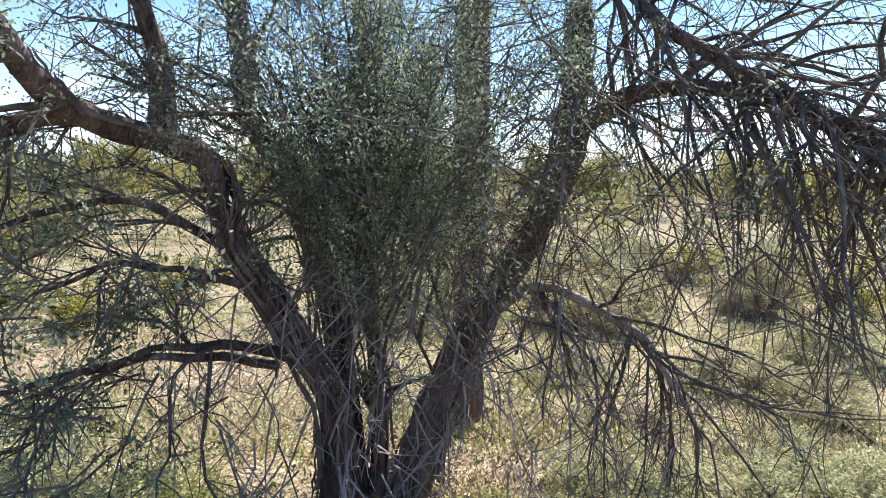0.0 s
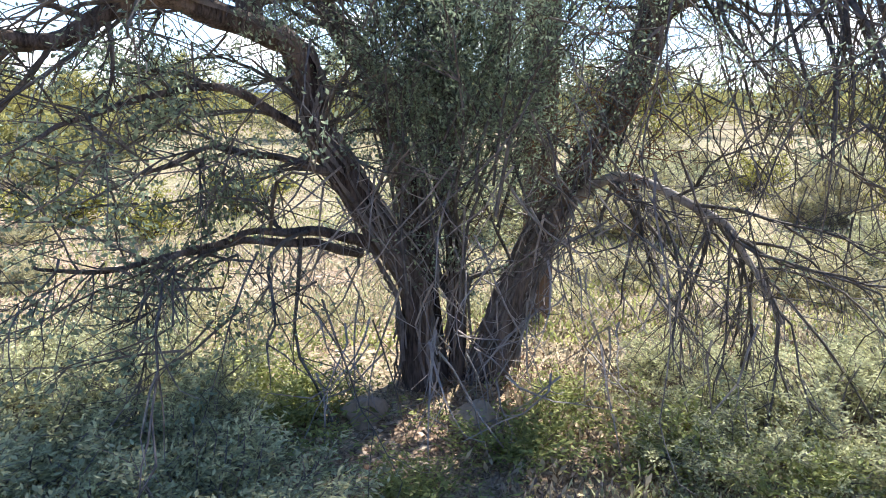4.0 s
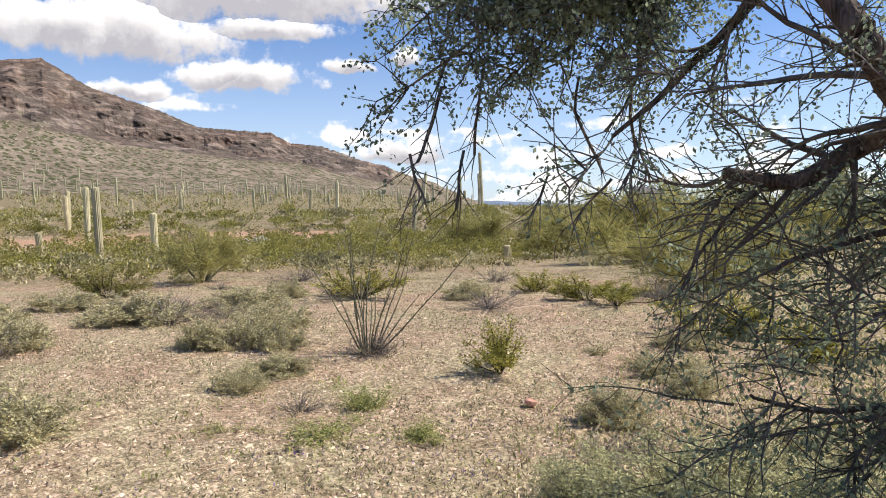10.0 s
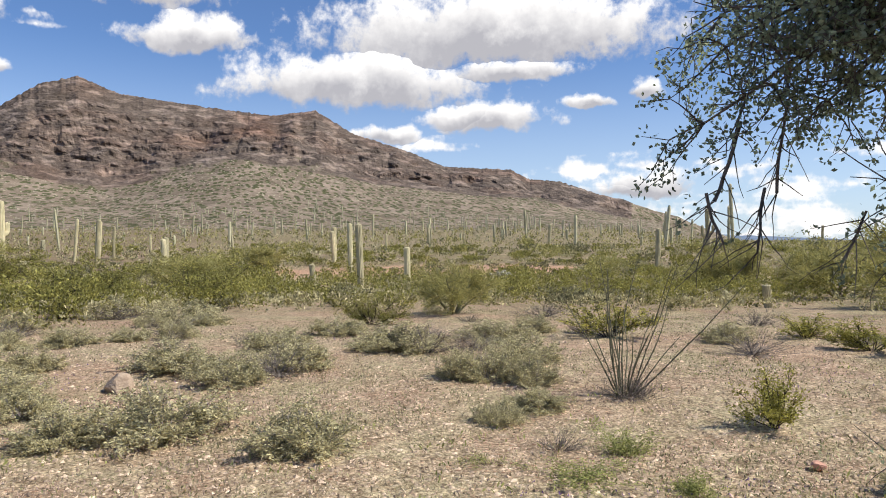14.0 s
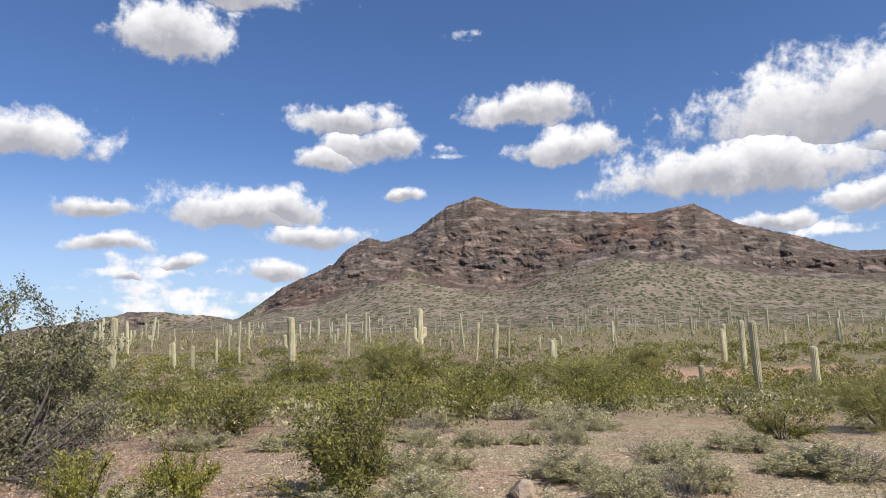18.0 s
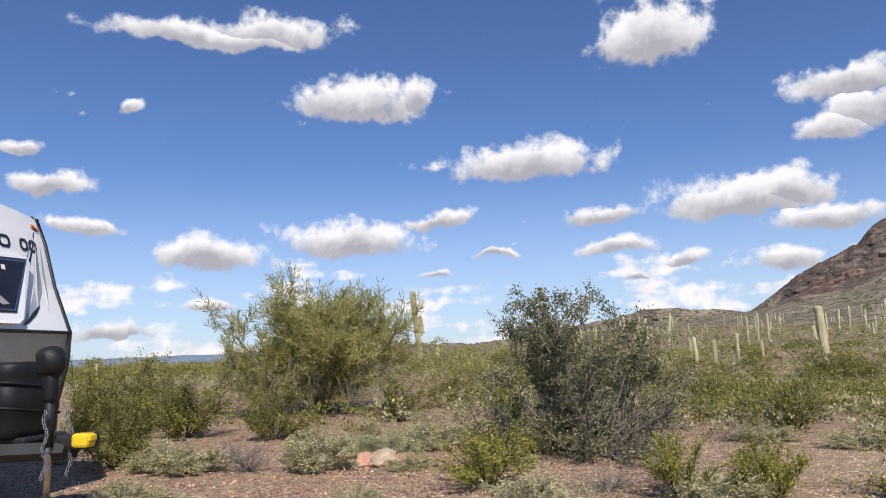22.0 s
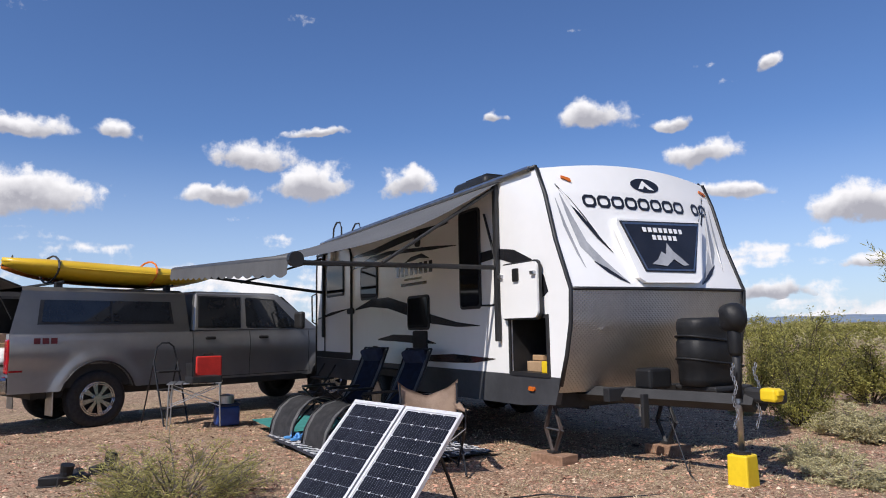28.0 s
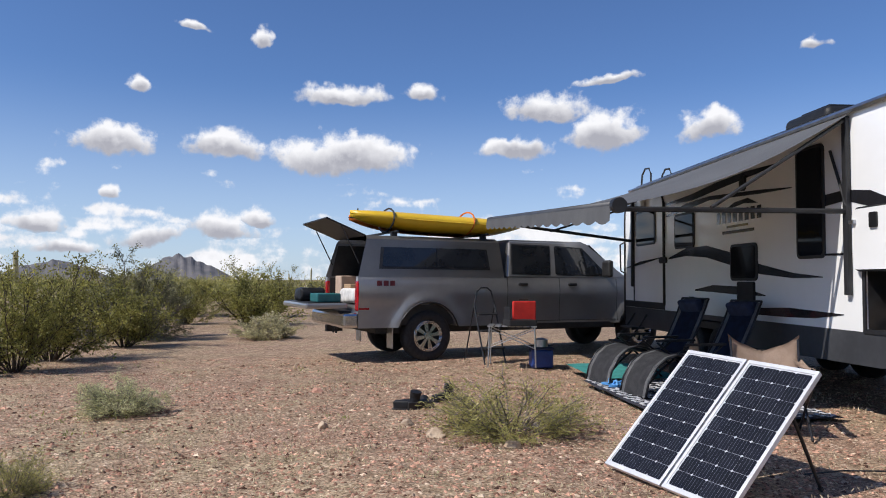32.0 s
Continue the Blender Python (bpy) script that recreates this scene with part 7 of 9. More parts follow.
def far_growth():
    """Cactus and scrub past counting, out on the plain and up the slope."""
    rnd = random.Random(21)
    v, f = [], []
    for _ in range(620):
        yaw = rnd.uniform(50, 138) if rnd.random() < 0.93 else rnd.uniform(150, 260)
        if noise.noise((yaw * 0.2, 0, 7)) < rnd.uniform(-0.5, 0.25):
            continue
        d = 85 + 300 * rnd.random() ** 0.75
        a = radians(yaw)
        x, y = -math.sin(a) * d, math.cos(a) * d
        h, r = 1.2 + 4.6 * rnd.random() ** 1.6, rnd.uniform(0.15, 0.27)
        z = terrain(x, y)
        if d > 262:
            u = (d - 260) / 260
            e0 = math.degrees(math.atan2(terrain(-math.sin(a) * 260, math.cos(a) * 260) - 1.4, 260))
            z = 1.4 + d * math.tan(radians(e0 + (scree_at(yaw) - e0) * u ** 1.25))
        lx, ly = rnd.gauss(0, 0.05) * h, rnd.gauss(0, 0.05) * h
        tube_data([(x, y, z - 0.5), (x + lx * 0.9, y + ly * 0.9, z + h * 0.9), (x + lx, y + ly, z + h)], [r * 0.85, r, r * 0.5], 6, v, f)
    tagged(up_mesh("far_saguaros", v, f, M_saguaro_far), "many pale saguaros dotting the far slope", "cactus", kind="stuff")
    # light bushes for the middle distance, joined into one mesh a kind
    for name, material, count, seed, tall, wide, leaves, size in (("mid_creosote", M_creo_leaf, 850, 41, 1.0, 1.7, 420, 0.052), ("mid_scrub", M_brit_leaf, 2300, 42, 0.5, 1.0, 170, 0.055), ("wash_creosote", M_creo_leaf, 330, 46, 1.15, 1.7, 420, 0.05), ("wash_scrub", M_brit_leaf, 700, 47, 0.6, 0.9, 150, 0.055), ("wash_dark_scrub", M_iron_bush_leaf, 260, 48, 0.75, 1.1, 220, 0.05), ("mid_ironwood", M_iron_bush_leaf, 70, 44, 1.5, 2.2, 900, 0.05), ("mid_palo_verde", M_palo, 230, 43, 1.7, 2.7, 900, 0.06)):
        R = random.Random(seed)
        nr = np.random.RandomState(seed)
        shapes = []
        for k in range(5):
            # sprays of leaves round the ends of the shoots, with gaps between them
            sprays = max(18, leaves // 9)
            t = nr.rand(sprays) ** 0.7
            b = nr.rand(sprays) * 2 * np.pi
            lump = 1 + 0.3 * np.sin(b * 3 + k) * np.sin(t * 5 + 2 * k)
            rr = 0.5 * np.sqrt(nr.rand(sprays)) * (0.42 + 0.58 * np.sqrt(t)) * lump
            c = np.stack([rr * np.cos(b), rr * np.sin(b), 0.06 + 0.9 * t * (1 - 1.0 * rr ** 2)], 1)
            c = c[nr.randint(0, sprays, leaves)] + nr.randn(leaves, 3) * np.array([0.035, 0.035, 0.045])
            c[:, 2] = np.maximum(c[:, 2], 0.02)
            d = np.stack([c[:, 0] * 1.2, c[:, 1] * 1.2, np.full(leaves, 0.55)], 1) + nr.randn(leaves, 3) * 0.4
            d /= np.linalg.norm(d, axis=1)[:, None]
            s = np.cross(d, nr.randn(leaves, 3))
            s /= np.linalg.norm(s, axis=1)[:, None]
            l = (size * (0.7 + 0.9 * nr.rand(leaves)))[:, None]
            shapes.append((c, d * l, s * l * 0.23))
        vs = []
        made = 0
        while made < count:
            yaw = R.uniform(*((50, 138) if name.startswith("wash") else (-70, 268)))
            dist = 12 + 50 * R.random() ** 1.1 if name.startswith("wash") else 11 + 80 * R.random() ** 0.85
            if dist < 30 and 172 < yaw < 240:
                continue
            if dist < 16 and 40 < yaw < 100 or dist < 12 and 99 < yaw < 175:
                continue
            if tall > 1.5 and (dist < 26 and yaw > 25 or dist < 16):
                continue
            if yaw > 143 and dist < 42 and R.random() < 0.65:
                continue
            if yaw > 172 and tall > 1.5 and R.random() < 0.6:
                continue
            # the wash before the mountain carries low scrub only
            open_flat = 46 < yaw < 128
            if open_flat and tall > 1.4 and (dist < 40 or R.random() < 0.5):
                continue
            a = radians(yaw)
            x, y = -math.sin(a) * dist, math.cos(a) * dist
            if math.hypot((x + 49) / 7.5, (y - 13.5) / 13) < 1 and R.random() < 0.75:
                continue
            if yaw > 150 and math.hypot(x + 8.6, y + 16.6) < 3.2:
                continue
            h, w = tall * R.uniform(0.6, 1.35) * (0.7 if open_flat else 1.0), wide * R.uniform(0.6, 1.4)
            c, d, s = shapes[R.randint(0, 4)]
            q = R.uniform(0, 6.283)
            rot = np.array([[math.cos(q), -math.sin(q), 0], [math.sin(q), math.cos(q), 0], [0, 0, 1]])
            k = np.array([w, w, h])
            big = 0.8 + dist / 42
            c2, d2, s2 = (c * k) @ rot.T + np.array([x, y, terrain(x, y)]), (d * big) @ rot.T, (s * big) @ rot.T
            vs.append(np.stack([c2, c2 + d2 * 0.5 + s2, c2 + d2, c2 + d2 * 0.5 - s2], 1).reshape(-1, 3))
            made += 1
        V = np.concatenate(vs)
        me = bpy.data.meshes.new(name)
        me.from_pydata(V.tolist(), [], np.arange(len(V)).reshape(-1, 4).tolist())
        me.materials.append(material)
        tagged(new(name, me), "scattered desert shrubs of the middle distance", "scrub", kind="stuff")
    for name, material, count, seed, tall, wide in (("far_creosote", M_creo_leaf, 4200, 3, 1.2, 1.6), ("far_scrub", M_brit_leaf, 4200, 4, 0.6, 1.2), ("far_dark_scrub", M_iron_bush_leaf, 2600, 7, 1.1, 1.5), ("far_palo_verde", M_palo, 1100, 6, 2.1, 2.8)):
        g = Growth(seed)
        R = g.r
        for _ in range(count):
            yaw = R.uniform(-75, 265)
            if -25 < yaw < 20 and R.random() < 0.3:
                continue
            d = 70 + 290 * R.random() ** 1.5
            a = radians(yaw)
            x, y = -math.sin(a) * d, math.cos(a) * d
            if d < 34 and 178 < yaw % 360 < 236:
                continue
            z = terrain(x, y)
            if d > 255 and 50 < yaw < 140:
                u = max(0.0, (d - 260) / 260)
                e0 = math.degrees(math.atan2(terrain(-math.sin(a) * 260, math.cos(a) * 260) - 1.4, 260))
                z = 1.4 + d * math.tan(radians(e0 + (scree_at(yaw % 360) - e0) * u ** 1.25))
            hh, ww = tall * R.uniform(0.6, 1.3), wide * R.uniform(0.6, 1.3)
            for _ in range(44 if d < 60 else 24 if d < 110 else 13):
                t = R.random()
                b = R.uniform(0, 6.2832)
                rr = ww * 0.5 * math.sqrt(R.random()) * (0.55 + 0.45 * t)
                p = Vector((x + rr * math.cos(b), y + rr * math.sin(b), z + hh * t * (1 - 0.3 * (2 * rr / ww) ** 2)))
                k = 0.12 if d < 60 else 0.17 if d < 110 else 0.3
                g.leaf(p, Vector((R.gauss(0, 0.5), R.gauss(0, 0.5), 0.9)).normalized(), k * R.uniform(0.8, 1.8), k * R.uniform(0.4, 0.8))
        ob = up_mesh(name, g.lv, g.lf, material)
        tagged(ob, "distant desert scrub spread over the plain", "scrub", kind="stuff")


far_growth()

# ---- trees and odd plants ----
OCOTILLO_AT = (-5.62, 3.12)
def big_palo(x, y, w, h):
    T = thing("palo_verde", pose(x, y, terrain(x, y) - 0.03), "large drooping yellow-green palo verde with a grey twiggy skirt", "tree")
    g = Growth(77)
    R = g.r
    for i in range(15):
        a = R.uniform(0, 6.283)
        tilt = R.uniform(0.1, 1.2)
        d = Vector((math.cos(a) * math.sin(tilt), math.sin(a) * math.sin(tilt), math.cos(tilt)))
        pts, dd = g.stem((math.cos(a) * 0.15, math.sin(a) * 0.15, 0), d, R.uniform(0.62, 0.8) * h, 0.06, 0.015, 8, 0.16, 0.05, 6)
        for j in range(22):
            k = R.randint(2, 8)
            q = pts[k].lerp(pts[max(1, k - 1)], R.random())
            p2, d2 = g.stem(q, g.turn(dd, R.uniform(0.3, 1.3)), R.uniform(0.3, 0.75) * h * 0.45, 0.014, 0.004, 5, 0.2, -0.03, 4, True)
            for q2 in p2[1:]:
                for _ in range(2):
                    p3, d3 = g.stem(q2, g.turn(d2, R.uniform(0.3, 1.0)), R.uniform(0.15, 0.4), 0.005, 0.002, 3, 0.2, 0.02, 3, True)
                    for q3 in p3:
                        g.clump(q3, (d3 + Vector((0, 0, 0.5))).normalized(), 5, 0.035, 0.17, 0.019, 0.8)
    up_mesh("branching", g.sv, g.sf, M_twig, T, smooth=True)["kind"] = "stuff"
    up_mesh("twig_mass", g.tv, g.tf, M_palo, T)["kind"] = "stuff"
    up_mesh("crown", g.lv, g.lf, M_palo, T)["kind"] = "stuff"
    s = Growth(78)
    for i in range(280):
        a = s.r.uniform(0, 6.283)
        rr = w * s.r.uniform(0.12, 0.42)
        p2, d2 = s.stem((rr * math.cos(a), rr * math.sin(a), s.r.uniform(0.4, 1.5)), (math.cos(a) * 0.3, math.sin(a) * 0.3, -1), s.r.uniform(0.4, 0.9), 0.006, 0.002, 4, 0.25, 0, 3)
        for q in p2[1:]:
            s.clump(q, d2, 2, 0.03, 0.16, 0.006, 0.7)
    up_mesh("dead_skirt", s.sv + s.lv, s.sf + [tuple(i + len(s.sv) for i in f) for f in s.lf], M_deadwood, T, label="grey dead twigs hanging low")["kind"] = "stuff"


for row in BIGPALO:
    big_palo(*row)


def ironwood_bush(x, y, w, h, seed):
    T = thing("ironwood", pose(x, y, terrain(x, y) - 0.03), "dense dark green ironwood shrub with bare grey twigs below", "tree", "ironwoods")
    g = Growth(seed)
    R = g.r
    for i in range(46):
        a = R.uniform(0, 6.283)
        tilt = math.acos(R.uniform(0.12, 1.0))
        d = Vector((math.cos(a) * math.sin(tilt) * w / h, math.sin(a) * math.sin(tilt) * w / h, math.cos(tilt))).normalized()
        reach = 1 / math.sqrt((math.sin(tilt) / (w * 0.52)) ** 2 + (math.cos(tilt) / h) ** 2)
        pts, dd = g.stem((math.cos(a) * 0.1, math.sin(a) * 0.1, 0), (math.cos(a) * math.sin(tilt), math.sin(a) * math.sin(tilt), math.cos(tilt)), R.uniform(0.72, 0.98) * reach, 0.03, 0.008, 7, 0.13, 0.01, 5)
        for j in range(20):
            k = R.randint(1, 7)
            q = pts[k].lerp(pts[k - 1], R.random())
            p2, d2 = g.stem(q, g.turn(dd, R.uniform(0.4, 1.2)), R.uniform(0.2, 0.5), 0.008, 0.003, 4, 0.25, 0.02, 3, True)
            for q2 in p2[1:]:
                p3, d3 = g.stem(q2, g.turn(d2, R.uniform(0.4, 1.2)), R.uniform(0.08, 0.2), 0.003, 0.0012, 2, 0.3, 0, 3, True)
                low = q2.z < 0.34 * h
                if R.random() < (0.25 if low else 0.92):
                    for q3 in p3:
                        g.clump(q3, d3, 12, 0.034, 0.042, 0.021, 0.4)
    up_mesh("branching", g.sv, g.sf, M_twig, T, smooth=True)["kind"] = "stuff"
    up_mesh("twig_mass", g.tv, g.tf, M_twig, T)["kind"] = "stuff"
    up_mesh("crown", g.lv, g.lf, M_iron_bush_leaf, T)["kind"] = "stuff"


for n, row in enumerate(IRON):
    ironwood_bush(row[0], row[1], row[2] * 1.15, row[3], 300 + n)


def ocotillo(x, y):
    T = thing("ocotillo", pose(x, y, terrain(x, y) - 0.02), "spindly grey-green ocotillo with long wand stems", "ocotillo")
    R = random.Random(9)
    for i in range(17):
        a = R.uniform(0, 6.283)
        out = R.uniform(0.08, 0.85)
        ln = R.uniform(0.6, 1.3)
        pts = []
        p = Vector((math.cos(a) * 0.05, math.sin(a) * 0.05, 0))
        d = Vector((math.cos(a) * math.sin(out), math.sin(a) * math.sin(out), math.cos(out)))
        for k in range(9):
            pts.append(p.copy())
            p = p + d * ln / 8
            d = (d + Vector((R.gauss(0, 0.06), R.gauss(0, 0.06), R.gauss(0, 0.03)))).normalized()
        g = Growth(400 + i)
        v, f = tube_data(pts, [0.0075 - 0.0006 * k for k in range(9)], 6)
        for q in pts[1:]:
            g.clump(q, (0, 0, 1), 7, 0.015, 0.022, 0.006, 0.3)
        b = len(v)
        up_mesh("wand", v + g.lv, f + [tuple(b + j for j in q) for q in g.lf], M_ocotillo, T)


M_ocotillo = mat("ocotillo_bark", (0.2, 0.195, 0.125), (0.1, 0.096, 0.065), scale=20, rough=0.9, spec=0.1)
ocotillo(*OCOTILLO_AT)


def cholla(x, y, w, h, seed):
    T = thing("cholla", pose(x, y, terrain(x, y) - 0.02), "pale spiny cholla cactus with stubby joints", "cactus", "chollas")
    R = random.Random(seed)
    g = Growth(seed)
    g.stem((0, 0, 0), (0.1, 0, 1), h * 0.55, 0.06, 0.05, 4, 0.1, 0, 7)
    up_mesh("trunk", g.sv, g.sf, M_bark, T, smooth=True)
    for i in range(34):
        a, rr = R.uniform(0, 6.283), w * 0.45 * math.sqrt(R.random())
        z = h * (0.45 + 0.55 * R.random() * (1 - (rr / w) ** 2))
        p = Vector((rr * math.cos(a), rr * math.sin(a), z))
        d = Vector((R.gauss(0, 0.6), R.gauss(0, 0.6), 0.7)).normalized()
        v, f = tube_data([p, p + d * 0.05, p + d * 0.13, p + d * 0.17], [0.02, 0.042, 0.042, 0.015], 7)
        s = Growth(seed * 50 + i)
        for _ in range(26):
            o = p + d * s.r.uniform(0, 0.17)
            n = Vector((s.r.gauss(0, 1), s.r.gauss(0, 1), s.r.gauss(0, 1))).normalized()
            s.leaf(o + n * 0.03, n, 0.045, 0.007)
        b = len(v)
        up_mesh("joint", v + s.lv, f + [tuple(b + j for j in q) for q in s.lf], M_cholla, T)


for n, row in enumerate(CHOLLA):
    cholla(*row, 11 + n)


def main_tree():
    T = thing("desert_ironwood", pose(-0.4, 3.0, 0), "old gnarled ironwood tree with dark forked trunk and drooping twigs", "tree")
    base = Vector((-0.4, 3.0, 0))
    R = random.Random(4)
    twig = Growth(61)
    dead = Growth(62)
    leafy = Growth(63)
    bare_names = {"arching_limb", "upper_limb", "low_right_branch", "low_left_branch"}
    for name, (r0, r1, pts) in bough_lines.items():
        P = [Vector(p) - base for p in pts]
        # finer, slightly crooked line through the points
        line, rad = [], []
        for i in range(len(P) - 1):
            p0, p1, p2, p3 = P[max(0, i - 1)], P[i], P[i + 1], P[min(len(P) - 1, i + 2)]
            for k in range(6):
                t = k / 6
                q = 0.5 * ((2 * p1) + (p2 - p0) * t + (2 * p0 - 5 * p1 + 4 * p2 - p3) * t * t + (3 * p1 - p0 - 3 * p2 + p3) * t ** 3)
                u = (i + t) / (len(P) - 1)
                line.append(q + noise.noise_vector(q * 6.0) * 0.018)
                rad.append((r0 + (r1 - r0) * u ** 0.8) * (1 + 0.14 * noise.noise(q * 9)))
        line.append(P[-1])
        rad.append(r1)
        v, f = tube_data(line, rad, 12 if r0 > 0.06 else 8)
        if r0 > 0.06:
            for i, co in enumerate(v):
                c = line[min(i // 12, len(line) - 1)]
                n = co - c
                v[i] = c + n * (1 + 0.22 * noise.noise(Vector((math.atan2(n.y, n.x) * 2.2, co.z * 1.3, r0 * 50))) + 0.09 * noise.noise(co * 30))
                if co.z < 0.3:
                    v[i] += Vector((n.x, n.y, 0)) * (0.3 - max(0.0, co.z)) * 0.7
        up_mesh("trunk" if r0 > 0.06 else "limb", v, f, M_bark if name != "low_right_branch" else M_deadwood, T, smooth=True)
        # side shoots
        start = 0.30 if r0 > 0.06 else 0.12
        n = int(len(line) * (1 - start))
        shoots = {"left_limb": 20, "right_limb": 16, "inner_stem": 18, "middle_stem": 18, "overhead_limb": 12, "hanging_branch": 5, "left_arm": 12, "left_riser": 14, "leafy_spray": 7, "low_spray": 6, "mid_left_branch": 6, "low_left_branch": 7, "arching_limb": 52, "upper_limb": 46, "low_right_branch": 24}[name]
        for _ in range(shoots):
            i = R.randint(int(len(line) * start), len(line) - 2)
            p = line[i]
            d = (line[i + 1] - line[i]).normalized()
            bare = name in bare_names
            g = twig
            drop_ = -0.10 if bare else -0.03
            side = g.turn(d, R.uniform(0.5, 1.3))
            ln = R.uniform(0.35, 0.95) if bare else R.uniform(0.15, 0.34) if name == 'overhead_limb' else R.uniform(0.25, 0.6)
            p2, d2 = g.stem(p, side, ln, min(0.012, rad[i] * 0.5), 0.003, 8, 0.22, drop_, 4)
            for q in p2[2:]:
                for _ in range(2):
                    if R.random() < 0.8:
                        p3, d3 = g.stem(q, g.turn(d2, R.uniform(0.3, 1.1)), R.uniform(0.1, 0.3), 0.003, 0.0012, 4, 0.25, -0.05 if bare else 0, 3, True)
                        chance = 0.06 if bare else {'overhead_limb': 0.95, 'leafy_spray': 0.4, 'middle_stem': 0.6, 'inner_stem': 0.5, 'hanging_branch': 0.4, 'left_riser': 0.5}.get(name, 0.2)
                        if name in ("low_left_branch", "low_spray"):
                            chance = 0.2
                        if R.random() < chance:
                            for q3 in p3[1:]:
                                leafy.clump(q3, d3, 13 if name == 'overhead_limb' else 9, 0.022, 0.017, 0.008, 0.4)
    # the leafy end of the tree that hangs out over the clearing
    for tip in canopy_tips:
        P0 = Vector((-1.62, 1.9, 1.98)) - base
        P1 = P0.lerp(Vector(tip) - base, 0.86)
        line = []
        for k in range(9):
            t = k / 8
            q = P0.lerp(P1, t) + Vector((0, 0, 0.10 * math.sin(t * math.pi)))
            line.append(q + noise.noise_vector(q * 5.0) * 0.05 * math.sin(t * math.pi))
        v, f = tube_data(line, [0.013 - 0.0012 * k for k in range(9)], 6)
        up_mesh("limb", v, f, M_twig_dark, T, smooth=True)
        for i in range(2, 9):
            for _ in range(5):
                p2, d2 = twig.stem(line[i], twig.turn((line[i] - line[i - 1]).normalized(), R.uniform(0.4, 1.5)), R.uniform(0.10, 0.24), 0.004, 0.0015, 4, 0.3, 0.0, 3, True)
                for q in p2[1:]:
                    p3, d3 = twig.stem(q, twig.turn(d2, R.uniform(0.4, 1.2)), R.uniform(0.04, 0.11), 0.0018, 0.001, 2, 0.3, 0, 3, True)
                    if R.random() < 0.85:
                        for q3 in p3[1:]:
                            leafy.clump(q3, d3, 8, 0.014, 0.017, 0.011, 0.4)
    # bare twigs hanging from it
    for pts in hanging_twigs:
        P = [Vector(p) - base for p in pts]
        for k in range(len(P) - 1):
            ln = (P[k + 1] - P[k]).length
            p2, d2 = twig.stem(P[k], P[k + 1] - P[k], ln * 1.03, 0.0065 - 0.0012 * k, 0.005 - 0.0012 * k, 6, 0.17, 0, 4)
            for q in p2[1:]:
                for _ in range(2):
                    p3, d3 = twig.stem(q, twig.turn(d2, R.uniform(0.4, 1.1)), R.uniform(0.06, 0.22), 0.0025, 0.001, 4, 0.22, -0.03, 3, True)
                    if R.random() < 0.12:
                        leafy.clump(p3[-1], d3, 9, 0.015, 0.017, 0.011, 0.4)
    # dense leafy shoots rising through the middle of the tree
    for i in range(58):
        p = Vector((R.gauss(0.02, 0.18), R.gauss(-0.1, 0.18), R.uniform(0.45, 1.1)))
        tall = R.uniform(0.5, 1.35)
        p2, d2 = twig.stem(p, (R.gauss(0.08, 0.26), R.gauss(-0.05, 0.2), 1), tall, 0.007, 0.002, 9, 0.13, 0.02, 4)
        for q in p2[2:]:
            for _ in range(3):
                p3, d3 = twig.stem(q, twig.turn(d2, R.uniform(0.3, 1.1)), R.uniform(0.08, 0.24), 0.003, 0.001, 3, 0.25, 0.0, 3, True)
                if q.z > 0.75 and R.random() < 0.88:
                    for q3 in p3:
                        leafy.clump(q3, d3, 17, 0.03, 0.015, 0.006, 0.4)
    # rusty dry mistletoe-like tangle on the right and bleached hanging twigs low down
    for i in range(70):
        p = Vector((R.gauss(0.52, 0.16), R.gauss(-0.1, 0.14), R.gauss(1.15, 0.2)))
        p2, d2 = dead.stem(p, (R.gauss(0, 1), R.gauss(0, 1), R.gauss(-0.3, 0.6)), R.uniform(0.12, 0.3), 0.003, 0.001, 4, 0.4, 0, 3)
        for q in p2:
            dead.stem(q, dead.turn(d2, 0.9), R.uniform(0.05, 0.14), 0.0015, 0.0008, 2, 0.4, 0, 3)
    # fine grey twigs that fill the air round the limbs
    for i in range(170):
        s_ = R.choice((-1, 1, 1, 1, 1, 1, 1, 1, 1, 1))
        p = Vector((R.uniform(0.25, 1.75) if s_ > 0 else R.uniform(-1.2, -0.2), R.uniform(-0.95, 0.25), R.uniform(0.75, 1.75) if s_ > 0 else R.uniform(0.45, 1.35)))
        p2, d2 = twig.stem(p, (R.gauss(0.15 * s_, 0.5), R.gauss(-0.1, 0.5), -0.75), R.uniform(0.25, 0.75), 0.0042, 0.0012, 7, 0.2, -0.02, 3, True)
        for q in p2[1:]:
            if R.random() < 0.8:
                twig.stem(q, twig.turn(d2, R.uniform(0.4, 1.0)), R.uniform(0.07, 0.24), 0.002, 0.0008, 4, 0.25, 0, 3, True)
    # low leafy sprays hanging out to the west
    for i in range(50):
        p = Vector((R.uniform(-1.3, -0.45), R.uniform(-1.0, -0.1), R.uniform(0.45, 1.4)))
        p2, d2 = twig.stem(p, (R.gauss(-0.55, 0.5), R.gauss(-0.15, 0.4), R.gauss(-0.3, 0.35)), R.uniform(0.25, 0.6), 0.0055, 0.0015, 6, 0.24, -0.02, 3, True)
        for q in p2[1:]:
            for _ in range(2):
                p3, d3 = twig.stem(q, twig.turn(d2, R.uniform(0.4, 1.1)), R.uniform(0.06, 0.18), 0.002, 0.0009, 3, 0.25, 0, 3, True)
                if R.random() < 0.45:
                    for q3 in p3[1:]:
                        leafy.clump(q3, d3, 7, 0.016, 0.022, 0.012, 0.4)
